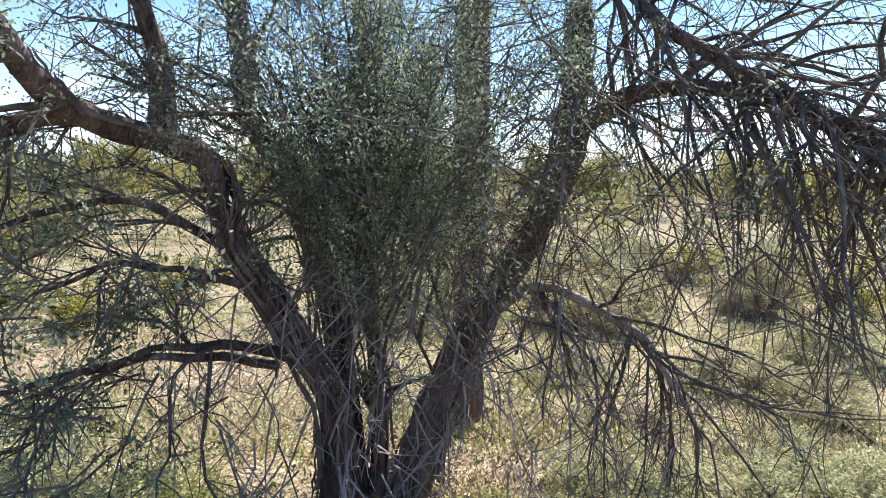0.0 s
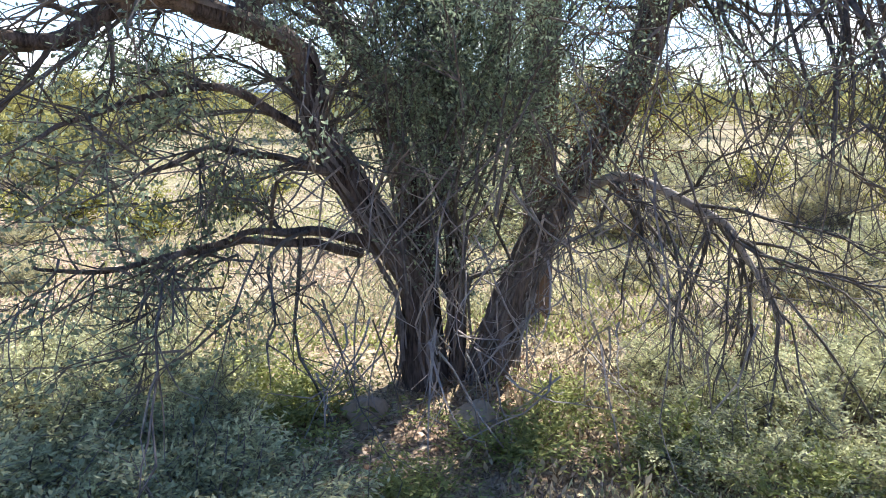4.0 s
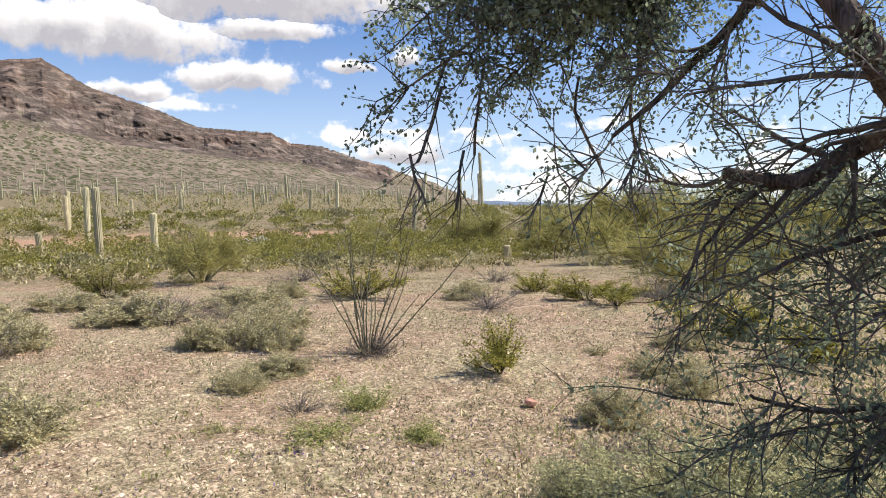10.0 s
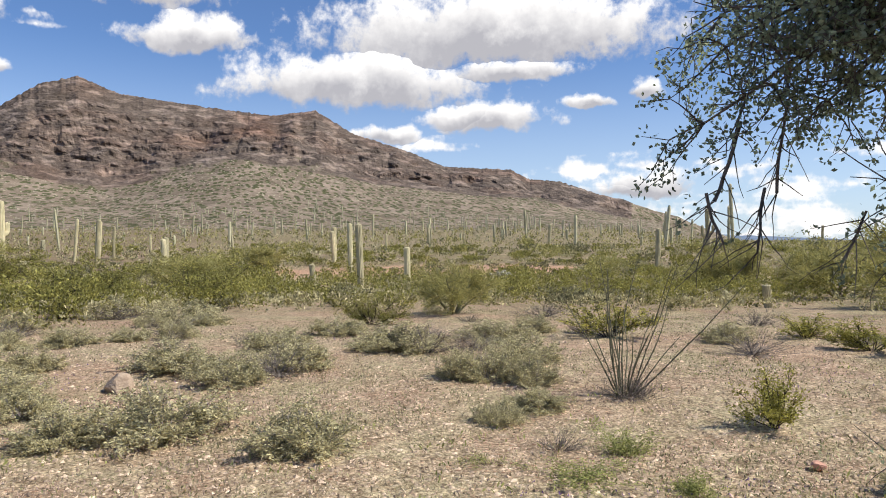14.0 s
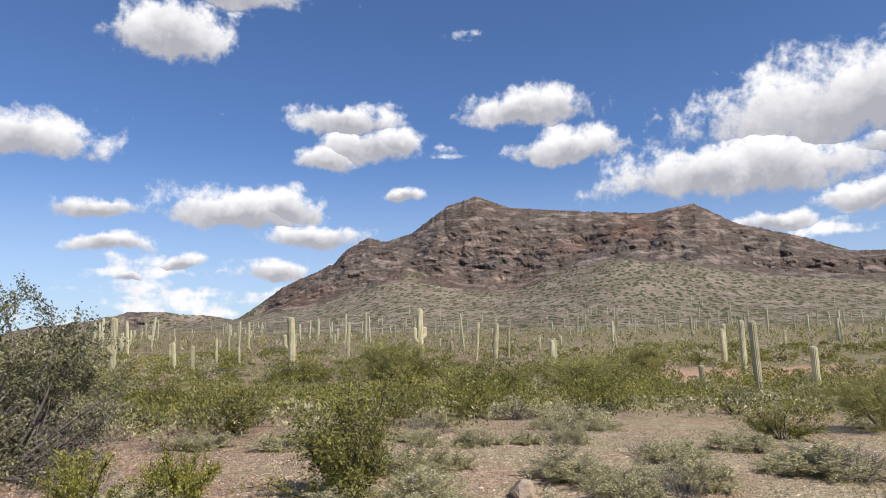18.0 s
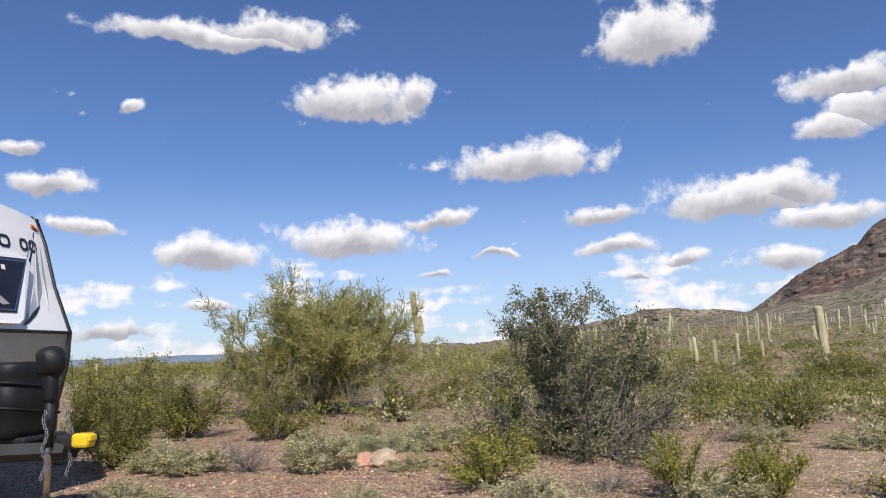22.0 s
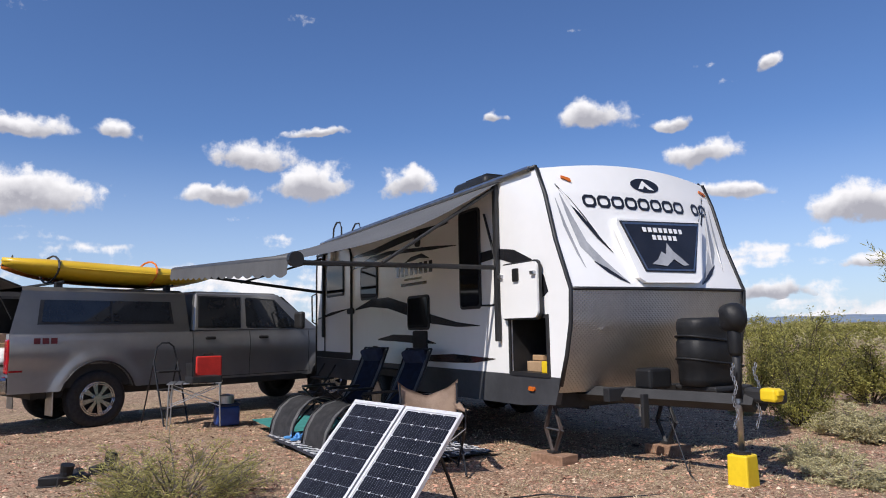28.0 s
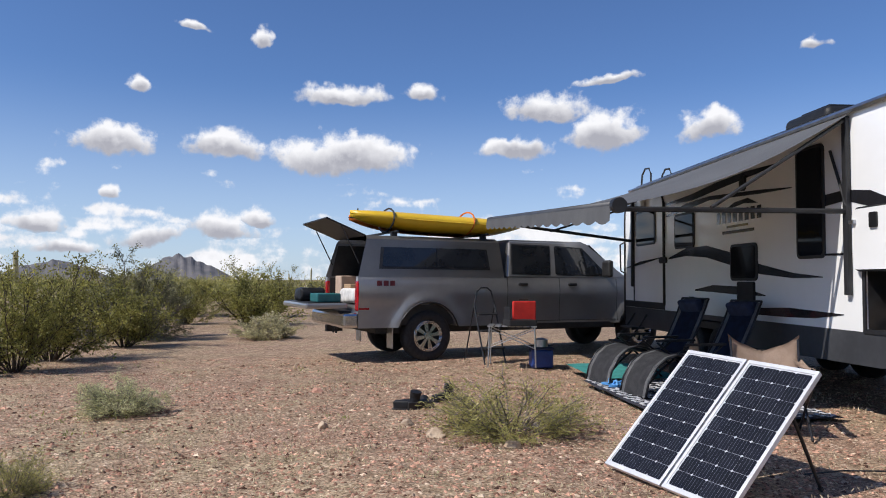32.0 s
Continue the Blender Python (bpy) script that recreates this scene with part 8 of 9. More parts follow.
    # a tangle of fine twigs in the top of the tree
    for i in range(230):
        p = Vector((R.uniform(-0.9, 2.1), R.uniform(-0.9, 0.5), R.uniform(1.25, 2.4)))
        p2, d2 = twig.stem(p, (R.gauss(0.2, 0.8), R.gauss(-0.2, 0.6), R.gauss(-0.15, 0.5)), R.uniform(0.2, 0.6), 0.004, 0.0012, 6, 0.25, -0.01, 3, True)
        for q in p2[1:]:
            p3, d3 = twig.stem(q, twig.turn(d2, R.uniform(0.4, 1.1)), R.uniform(0.07, 0.22), 0.002, 0.0009, 3, 0.25, 0, 3, True)
            if R.random() < (0.6 if abs(p.x - 0.05) < 0.85 else 0.16):
                for q3 in p3[1:]:
                    leafy.clump(q3, d3, 14, 0.028, 0.015, 0.006, 0.4)
    up_mesh("dry_tangle", dead.sv, dead.sf, M_rusty, T, label="rusty brown tangle of dry twigs")["kind"] = "stuff"
    pale = Growth(64)
    # shaggy strips of bark and dead shoots that run down the trunks
    for name, strands in (("left_limb", 150), ("right_limb", 140), ("inner_stem", 50), ("middle_stem", 30)):
        r0, r1, pts = bough_lines[name]
        P = [Vector(p) - base for p in pts]
        for _ in range(strands):
            u0 = R.uniform(0.0, len(P) - 1.8) ** 1.15 / (len(P) - 1.8) ** 0.15
            run = R.uniform(0.35, 1.3)
            a = R.uniform(0, 6.283)
            line = []
            for k in range(9):
                u = min(len(P) - 1.001, u0 + run * k / 8)
                i = int(u)
                q = P[i].lerp(P[i + 1], u - i)
                rr = (r0 + (r1 - r0) * (u / (len(P) - 1)) ** 0.8) * R.uniform(1.02, 1.22) + 0.012 * abs(k - 4) / 4
                flare = 1 + max(0.0, 0.25 - q.z) * 1.2
                a += R.gauss(0, 0.08)
                line.append(q + Vector((math.cos(a) * rr * flare, math.sin(a) * rr * flare, 0)))
            tube_data(line, [R.uniform(0.003, 0.008)] * 8 + [0.002], 3, pale.tv, pale.tf, cap=False)
    for i in range(130):
        p = Vector((R.gauss(0.0, 0.42), R.gauss(-0.28, 0.2), R.uniform(0.2, 1.05)))
        p2, d2 = pale.stem(p, (R.gauss(0, 0.6), R.gauss(-0.2, 0.5), -0.8), R.uniform(0.2, 0.6), 0.005, 0.0015, 6, 0.25, -0.02, 3)
        for q in p2[1:]:
            if R.random() < 0.6:
                pale.stem(q, pale.turn(d2, 0.8), R.uniform(0.06, 0.2), 0.002, 0.001, 3, 0.3, 0, 3)
    up_mesh("loose_bark", pale.tv, pale.tf, M_twig, T, label="grey shaggy strips of bark and dead shoots")["kind"] = "stuff"
    up_mesh("dead_twig_skirt", pale.sv, pale.sf, M_deadwood, T, label="bleached dead twigs hanging round the trunk")["kind"] = "stuff"
    up_mesh("branching", twig.sv, twig.sf, M_twig_dark, T, smooth=True)["kind"] = "stuff"
    up_mesh("twig_mass", twig.tv, twig.tf, M_twig_dark, T)["kind"] = "stuff"
    up_mesh("crown", leafy.lv, leafy.lf, M_iron_leaf, T, label="small grey-green leaves in loose clumps")["kind"] = "stuff"


canopy_tips = [(-2.41, 1.25, 1.59), (-2.37, 1.31, 1.85), (-2.45, 1.37, 2.0), (-2.28, 1.44, 1.71), (-2.2, 1.37, 1.95), (-2.24, 1.63, 1.66), (-2.1, 1.49, 1.83), (-2.2, 1.82, 1.71), (-2.06, 1.67, 1.92), (-2.08, 1.92, 1.76), (-1.97, 2.01, 1.9), (-2.03, 2.09, 1.69)]
hanging_twigs = [[(-2.24, 1.6, 1.72), (-2.26, 1.53, 1.45), (-2.24, 1.48, 1.24)], [(-2.27, 1.45, 1.65), (-2.25, 1.31, 1.43), (-2.23, 1.33, 1.28)], [(-2.1, 1.9, 1.7), (-2.18, 1.84, 1.38), (-2.22, 1.79, 1.22)], [(-2.03, 2.09, 1.69), (-2.08, 2.05, 1.36), (-2.21, 1.95, 1.25)], [(-1.97, 2.05, 1.8), (-2.02, 2.1, 1.5), (-1.97, 2.15, 1.26)]]
M_rusty = mat("rusty_dry_twig", (0.24, 0.125, 0.07), (0.12, 0.065, 0.04), scale=12, rough=0.95, spec=0.1)
M_twig_dark = mat("dark_grey_twig", (0.20, 0.175, 0.152), (0.08, 0.069, 0.06), scale=14, rough=0.95, spec=0.1)
bough_lines = {}
bough_lines["left_limb"] = (0.068, 0.032, [(-0.54, 2.95, -0.11), (-0.56, 2.90, 0.40), (-0.73, 2.81, 0.78), (-0.88, 2.72, 1.06), (-0.90, 2.71, 1.22), (-0.93, 2.65, 1.35), (-1.02, 2.50, 1.41), (-1.18, 2.26, 1.47), (-1.21, 2.13, 1.56), (-1.24, 1.99, 1.69)])
bough_lines["left_arm"] = (0.045, 0.018, [(-1.18, 2.26, 1.47), (-1.18, 2.31, 1.47), (-1.31, 2.26, 1.45), (-1.47, 2.12, 1.34), (-1.60, 1.98, 1.36)])
bough_lines["left_riser"] = (0.05, 0.02, [(-1.04, 2.53, 1.42), (-1.05, 2.54, 1.64), (-1.07, 2.48, 1.84), (-1.07, 2.43, 2.08)])
bough_lines["inner_stem"] = (0.065, 0.03, [(-0.49, 3.06, -0.09), (-0.58, 3.05, 0.73), (-0.74, 3.07, 1.25), (-0.92, 3.07, 1.54), (-0.96, 3.11, 1.85), (-1.01, 3.10, 2.34)])
bough_lines["middle_stem"] = (0.045, 0.015, [(-0.40, 3.03, -0.04), (-0.39, 3.03, 0.41), (-0.47, 3.07, 0.87), (-0.46, 3.12, 1.32), (-0.49, 3.17, 1.78), (-0.54, 3.21, 2.27)])
bough_lines["right_limb"] = (0.078, 0.045, [(-0.28, 3.04, -0.07), (-0.17, 3.09, 0.35), (0.01, 3.15, 0.72), (0.22, 3.23, 1.05), (0.37, 3.32, 1.36), (0.41, 3.31, 1.62), (0.41, 3.31, 2.04), (0.43, 3.31, 2.53)])
bough_lines["arching_limb"] = (0.05, 0.014, [(0.38, 3.31, 1.43), (0.48, 3.20, 1.57), (0.61, 3.07, 1.63), (0.81, 2.90, 1.64), (0.96, 2.63, 1.58), (1.07, 2.47, 1.50), (1.17, 2.30, 1.41), (1.33, 2.07, 1.24)])
bough_lines["upper_limb"] = (0.04, 0.014, [(0.41, 3.31, 2.17), (0.56, 3.13, 2.04), (0.67, 2.95, 1.86), (0.83, 2.79, 1.71), (1.00, 2.62, 1.55), (1.10, 2.46, 1.45), (1.24, 2.26, 1.30)])
bough_lines["low_right_branch"] = (0.028, 0.008, [(0.04, 3.14, 0.72), (0.25, 3.03, 0.87), (0.54, 2.88, 0.76), (0.67, 2.74, 0.62), (0.78, 2.65, 0.40)])
bough_lines["low_left_branch"] = (0.028, 0.006, [(-0.66, 2.88, 0.59), (-0.81, 2.74, 0.67), (-0.99, 2.57, 0.72), (-1.16, 2.39, 0.71), (-1.29, 2.19, 0.66)])
bough_lines["mid_left_branch"] = (0.022, 0.006, [(-0.79, 2.80, 0.88), (-0.89, 2.66, 0.93), (-1.02, 2.56, 0.98), (-1.15, 2.39, 1.02), (-1.28, 2.20, 0.96)])
bough_lines["overhead_limb"] = (0.04, 0.01, [(-1.24, 1.99, 1.69), (-1.44, 1.98, 1.92), (-1.66, 1.85, 2.0), (-1.79, 1.68, 2.0), (-1.86, 1.52, 1.95)])
bough_lines["hanging_branch"] = (0.02, 0.006, [(-1.44, 1.98, 1.92), (-1.60, 1.95, 1.74), (-1.76, 1.90, 1.61), (-1.88, 1.80, 1.46)])
bough_lines["low_spray"] = (0.02, 0.005, [(-0.75, 2.84, 0.58), (-1.01, 2.58, 0.68), (-1.26, 2.39, 0.67), (-1.46, 2.18, 0.66), (-1.53, 2.02, 0.71)])
bough_lines["leafy_spray"] = (0.02, 0.005, [(-0.91, 2.71, 1.04), (-1.11, 2.55, 1.20), (-1.29, 2.38, 1.19), (-1.45, 2.19, 1.12), (-1.49, 2.05, 1.07)])
main_tree()


def nurse_saguaro():
    v, f = saguaro_mesh(99, 4.2, 0.09)
    m = mat("old_saguaro_skin", (0.2, 0.13, 0.09), (0.10, 0.062, 0.043), scale=4, rough=0.85, bump=0.4, bscale=30, stretch=(1, 1, 0.3))
    ob = up_mesh("saguaro", v, f, m)
    ob.matrix_world = pose(-0.02, 3.85, -0.02)
    tagged(ob, "slim brownish saguaro growing up through the ironwood", "cactus", "saguaros")


nurse_saguaro()

# ---- camp furniture and loose things ----
M_cell = mat("solar_cell", (0.009, 0.0095, 0.014), (0.006, 0.0065, 0.01), scale=6, rough=0.3, coat=0.08, vary=0.3, spec=0.3)
M_backing = mat("white_backing_sheet", (0.62, 0.63, 0.65), (0.55, 0.56, 0.58), scale=6, rough=0.3, coat=0.5)
M_sling = mat("charcoal_mesh_sling", (0.075, 0.075, 0.08), (0.045, 0.045, 0.05), scale=12, rough=0.85, bump=0.2, bscale=260)
M_grey_sling = mat("grey_sling_edge", (0.23, 0.23, 0.235), (0.17, 0.17, 0.175), scale=12, rough=0.85)
M_tube = mat("dark_steel_tube", (0.035, 0.036, 0.04), (0.022, 0.022, 0.025), scale=8, rough=0.4, metal=0.5)


M_busbar = mat("dull_silver_line", (0.24, 0.25, 0.28), (0.17, 0.18, 0.2), scale=20, rough=0.5)


def solar_panel():
    tl, w, down = Vector((1.96, -5.99, 0.81)), Vector((-0.888, 0.458, -0.038)).normalized(), Vector((0.329, 0.637, -0.697)).normalized()
    nrm = down.cross(w).normalized()
    if nrm.z < 0:
        nrm = -nrm
    upv = nrm.cross(w).normalized()
    if upv.z < 0:
        upv = -upv
    m = Matrix((w, upv, nrm)).transposed().to_4x4()
    m.translation = tl - upv * 1.12
    T = thing("solar_panel", m, "folding solar panel with white frame propped on gravel", "solar panel")
    H = 1.12
    for k in range(2):
        x0 = 0.012 + k * 0.553
        W = 0.535
        fr = merge(box(W, 0.03, 0.035, (x0 + W / 2, 0.015, 0.0), 0.003), box(W, 0.03, 0.035, (x0 + W / 2, H - 0.015, 0.0), 0.003), box(0.022, H - 0.06, 0.035, (x0 + 0.011, H / 2, 0.0), 0.003), box(0.022, H - 0.06, 0.035, (x0 + W - 0.011, H / 2, 0.0), 0.003))
        f = part("panel_frame", fr, M_alu_white, T, "white aluminium frame")
        part("backing", box(W - 0.044, H - 0.06, 0.006, (x0 + W / 2, H / 2, 0.004)), M_backing, T)
        cw, ch = (W - 0.06) / 4, (H - 0.075) / 9
        for i in range(4):
            for j in range(9):
                bm = prism(chamfered(cw - 0.0028, ch - 0.0028, 0.009), 0.002, "z", 0.0075)
                part("cell", bm, M_cell, f, m=Matrix.Translation((x0 + 0.03 + cw * (i + 0.5), 0.0375 + ch * (j + 0.5), 0)))
        strips = [box(0.0011, H - 0.085, 0.0006, (x0 + 0.03 + cw * (i + u), H / 2, 0.0101)) for i in range(4) for u in (0.2, 0.4, 0.6, 0.8)]
        part("busbars", merge(*strips), M_busbar, f, "thin silver conductor lines")["kind"] = "stuff"
    for y in (0.2, 0.9):
        part("hinge", box(0.05, 0.06, 0.012, (0.557, y, -0.012), 0.003), M_steel, T)
    inv = m.inverted()
    for s in (0.1, 0.99):
        a = Vector((s, 0.86, -0.02))
        wp = m @ a
        foot = Vector((wp.x, wp.y, 0)) + Vector((-upv.x, -upv.y, 0)).normalized() * -0.30
        foot.z = 0.0
        part("leg", tube([a, inv @ foot], 0.012, 8), M_tube, T)
        part("foot", box(0.03, 0.03, 0.03, tuple(inv @ foot), 0.006), M_black, T)


def chamfered(w, h, c):
    return [(-w / 2 + c, -h / 2), (w / 2 - c, -h / 2), (w / 2, -h / 2 + c), (w / 2, h / 2 - c), (w / 2 - c, h / 2), (-w / 2 + c, h / 2), (-w / 2, h / 2 - c), (-w / 2, -h / 2 + c)]


M_alu_white = mat("pale_aluminium", (0.78, 0.78, 0.78), (0.66, 0.66, 0.66), scale=9, rough=0.35, metal=0.3)
solar_panel()


def sling(profile, y0, y1, thick=0.012):
    bm = bmesh.new()
    n = 10
    rows = []
    for x, z in profile:
        rows.append([bm.verts.new((x, y0 + (y1 - y0) * i / n, z - 0.02 * math.sin(math.pi * i / n))) for i in range(n + 1)])
    for a, b in zip(rows, rows[1:]):
        for i in range(n):
            bm.faces.new((a[i], a[i + 1], b[i + 1], b[i]))
    bmesh.ops.solidify(bm, geom=bm.faces[:], thickness=thick)
    return bm


def lounger(m, label):
    T = thing("lounge_chair", m, label, "lounge chair", "reclining chairs by the trailer")
    back = [(-0.80, 1.12), (-0.68, 0.86), (-0.55, 0.62), (-0.42, 0.44)]
    seat = [(-0.42, 0.44), (-0.2, 0.40), (0.05, 0.44), (0.16, 0.50)]
    leg = [(0.16, 0.50), (0.30, 0.535), (0.46, 0.50), (0.60, 0.40), (0.70, 0.24), (0.74, 0.08)]
    for name, pr, m2, lab in (("backrest", back, M_navy, "navy blue sling back"), ("seat", seat, M_navy, ""), ("leg_rest", leg, M_sling, "charcoal curved leg rest")):
        b = part(name, sling(pr, -0.19, 0.19), m2, T, lab, smooth=True)
        for s in (-1, 1):
            part("sling_edge", sling(pr, s * 0.19, s * 0.245), M_grey_sling, b, smooth=True)
    part("pillow", lumpy(0.16, 0.40, 0.11, 3, 0.1), M_navy, T, m=pose(-0.68, 0, 1.0, 0, -62, 0))
    for s in (-0.26, 0.26):
        part("side_rail", tube([(x, s, z) for x, z in back + seat[1:] + leg[1:]], 0.013, 8), M_tube, T, smooth=True)
        part("front_leg", tube([(-0.25, s, 0.62), (0.2, s, 0.3), (0.52, s, 0.012)], 0.013, 8), M_tube, T)
        part("rear_leg", tube([(0.25, s, 0.62), (-0.15, s, 0.3), (-0.5, s, 0.012)], 0.013, 8), M_tube, T)
        part("armrest", box(0.52, 0.06, 0.03, (-0.02, s * 1.08, 0.64), 0.012), M_black, T)
    for x in (0.52, -0.5):
        part("floor_bar", tube([(x, -0.26, 0.014), (x, 0.26, 0.014)], 0.013, 8), M_tube, T)
    part("head_bar", tube([(-0.80, -0.26, 1.12), (-0.80, 0.26, 1.12)], 0.013, 8), M_tube, T)


FACE = math.degrees(math.atan2(0.83, 0.56))
lounger(pose(3.55, -9.52, 0.0, 0, 0, FACE), "navy reclining lounge chair with curved leg rest")
lounger(pose(2.78, -8.78, 0.0, 0, 0, FACE - 4), "navy reclining lounge chair beside the solar panel")


def camp_chair(m):
    T = thing("camp_chair", m, "tan canvas folding camp chair behind the solar panel", "camp chair")
    bm = bmesh.new()
    rows = []
    for j in range(9):
        v = j / 8
        row = []
        for i in range(15):
            u = i / 7 - 1
            top = 0.70 + 0.15 * abs(u) ** 1.6
            row.append(bm.verts.new((-0.24 - 0.12 * v - 0.07 * (1 - u * u) * v, 0.31 * u * (0.86 + 0.14 * v), 0.43 + (top - 0.43) * v + 0.006 * math.sin(9 * u + 5 * v))))
        rows.append(row)
    for a, b in zip(rows, rows[1:]):
        for i in range(14):
            bm.faces.new((a[i], a[i + 1], b[i + 1], b[i]))
    bmesh.ops.solidify(bm, geom=bm.faces[:], thickness=0.01)
    part("backrest", bm, M_beige, T, "tan canvas back drawn up at its corners", smooth=True)
    part("seat", sling([(0.24, 0.46), (0.0, 0.40), (-0.24, 0.42)], -0.26, 0.26), M_beige, T, smooth=True)
    for s in (-1, 1):
        part("arm", sling([(0.28, 0.62), (0.0, 0.60), (-0.27, 0.64)], s * 0.27 - 0.04, s * 0.27 + 0.04), M_beige, T)
        part("leg", tube([(0.26, s * 0.28, 0.012), (-0.22, s * 0.28, 0.45), (-0.32, s * 0.29, 0.82)], 0.011), M_tube, T)
        part("leg", tube([(-0.26, s * 0.28, 0.012), (0.26, s * 0.28, 0.46), (0.28, s * 0.28, 0.62)], 0.011), M_tube, T)
    part("brace", tube([(0.26, -0.28, 0.03), (0.26, 0.28, 0.44)], 0.009), M_tube, T)
    part("brace", tube([(-0.26, 0.28, 0.03), (-0.24, -0.28, 0.44)], 0.009), M_tube, T)


camp_chair(pose(1.62, -7.25, 0.0, 0, 0, 110))


def camp_table(m):
    T = thing("folding_table", m, "small folding camp table with grey slat top", "folding table")
    for i in range(7):
        part("slat", box(0.095, 0.62, 0.014, (-0.345 + i * 0.115 - 0.0, 0, 0.665), 0.003), M_alu, T)
    for x in (-0.36, 0.36):
        part("top_rail", tube([(x, -0.28, 0.65), (x, 0.28, 0.65)], 0.01), M_alu, T)
        for y in (-0.27, 0.27):
            part("leg", tube([(x, y, 0.655), (x * 1.05, y * 1.05, 0.012)], 0.012), M_alu, T)
    for y in (-0.27, 0.27):
        part("brace", tube([(-0.36, y, 0.62), (0.36, y, 0.32)], 0.007), M_alu, T)
        part("brace", tube([(0.36, y, 0.62), (-0.36, y, 0.32)], 0.007), M_alu, T)
    for x in (-0.36, 0.36):
        part("brace", tube([(x, -0.27, 0.62), (x, 0.27, 0.32)], 0.007), M_alu, T)


TABLE = pose(6.13, -10.52, -0.05, 0, 0, 28)
camp_table(TABLE)
t = thing("camp_stove", TABLE @ pose(-0.12, 0.02, 0.673, 0, 0, 20), "red folding camp stove case with open black tray", "camp stove")
part("lid", box(0.40, 0.06, 0.32, (-0.08, -0.02, 0.23), 0.02), M_redplastic, t, m=None)
part("tray", box(0.46, 0.36, 0.10, (0.05, 0.15, 0.05), 0.015), M_black, t)
part("handle", tube([(-0.15, -0.05, 0.40), (-0.15, -0.05, 0.42), (-0.01, -0.05, 0.42), (-0.01, -0.05, 0.40)], 0.008), M_black, t)
part("wind_guard", box(0.012, 0.3, 0.2, (0.26, 0.13, 0.2), 0.004), M_black, t)

t = thing("cool_bag", pose(5.78, -10.85, -0.07, 0, 0, 40), "blue cooler bag under the camp table", "cooler")
part("body", box(0.36, 0.28, 0.30, (0, 0, 0.15), 0.04, 3), M_blueplastic, t)
part("lid", box(0.37, 0.29, 0.04, (0, 0, 0.315), 0.015), M_navy, t)
part("strap", tube([(-0.18, 0, 0.25), (-0.2, 0, 0.36), (0.2, 0, 0.36), (0.18, 0, 0.25)], 0.01), M_black, t)
t = thing("cooking_pot", pose(5.78, -10.85, 0.265), "steel pot standing on the blue cooler", "pot")
part("body", tube([(0, 0, 0), (0, 0, 0.12)], 0.11, 20), M_steel, t, smooth=False)
part("lid", tube([(0, 0, 0.12), (0, 0, 0.13), (0, 0, 0.15)], [0.115, 0.1, 0.02], 20), M_alu, t)


def step_ladder(m):
    T = thing("step_ladder", m, "black folding step ladder leaning open by the truck", "step ladder")
    for y in (-0.2, 0.2):
        part("front_rail", tube([(0.42, y, 0.01), (0.02, y, 1.0), (0.0, y * 0.7, 1.24)], 0.014), M_tube, T)
        part("rear_rail", tube([(-0.35, y, 0.01), (0.0, y, 0.95)], 0.012), M_tube, T)
    part("top_hoop", tube([(0.0, -0.14, 1.24), (0.0, -0.06, 1.30), (0.0, 0.06, 1.30), (0.0, 0.14, 1.24)], 0.014), M_tube, T)
    for i, z in enumerate((0.28, 0.56, 0.84)):
        part("step", box(0.2 - 0.02 * i, 0.38, 0.03, (0.42 - 0.40 * z, 0, z), 0.008), M_black, T)


step_ladder(pose(6.95, -10.95, -0.08, 0, 0, 150))


def rug(name, m, w, h, material, label, motif=None):
    T = thing(name, m, label, "mat")
    verts, faces = [], []
    nx, ny = 24, 16
    for i in range(nx + 1):
        for j in range(ny + 1):
            x, y = (i / nx - 0.5) * w, (j / ny - 0.5) * h
            verts.append((x, y, 0.052 + 0.012 * noise.noise((x * 3, y * 3, 2))))
    for i in range(nx):
        for j in range(ny):
            k = i * (ny + 1) + j
            faces.append((k, k + ny + 1, k + ny + 2, k + 1))
    up_mesh("weave", verts, faces, material, T, smooth=True)
    if motif:
        R = random.Random(3)
        for i in range(12):
            for j in range(7):
                cx, cy = (i + 0.5) / 12 * w - w / 2, (j + 0.5) / 7 * h - h / 2
                ring = [(cx + 0.075 * math.cos(t) * (1 + 0.25 * math.cos(6 * t)), cy + 0.075 * math.sin(t) * (1 + 0.25 * math.cos(6 * t)), 0.064 + 0.012 * noise.noise((cx * 3, cy * 3, 2))) for t in [k * math.pi / 12 for k in range(25)]]
                v, f = tube_data(ring, 0.007, 4)
                up_mesh("rosette", v, f, motif, T)
    return T


M_rug = mat("black_woven_mat", (0.035, 0.035, 0.045), (0.02, 0.02, 0.028), scale=8, rough=0.9, bump=0.2, bscale=200)
M_rugline = mat("pale_mat_print", (0.55, 0.55, 0.56), (0.42, 0.42, 0.43), scale=10, rough=0.9)
M_tealmat = mat("teal_woven_mat", (0.04, 0.26, 0.24), (0.025, 0.17, 0.16), scale=10, rough=0.9, bump=0.2, bscale=160)
rug("patterned_mat", TRAILER @ pose(2.45, 1.12, 0, 0, 0, 2), 2.7, 1.75, M_rug, "black outdoor mat with pale rosettes on gravel", M_rugline)
rug("teal_mat", TRAILER @ pose(4.75, 1.2, 0, 0, 0, 0), 1.7, 1.2, M_tealmat, "teal woven outdoor mat on gravel")


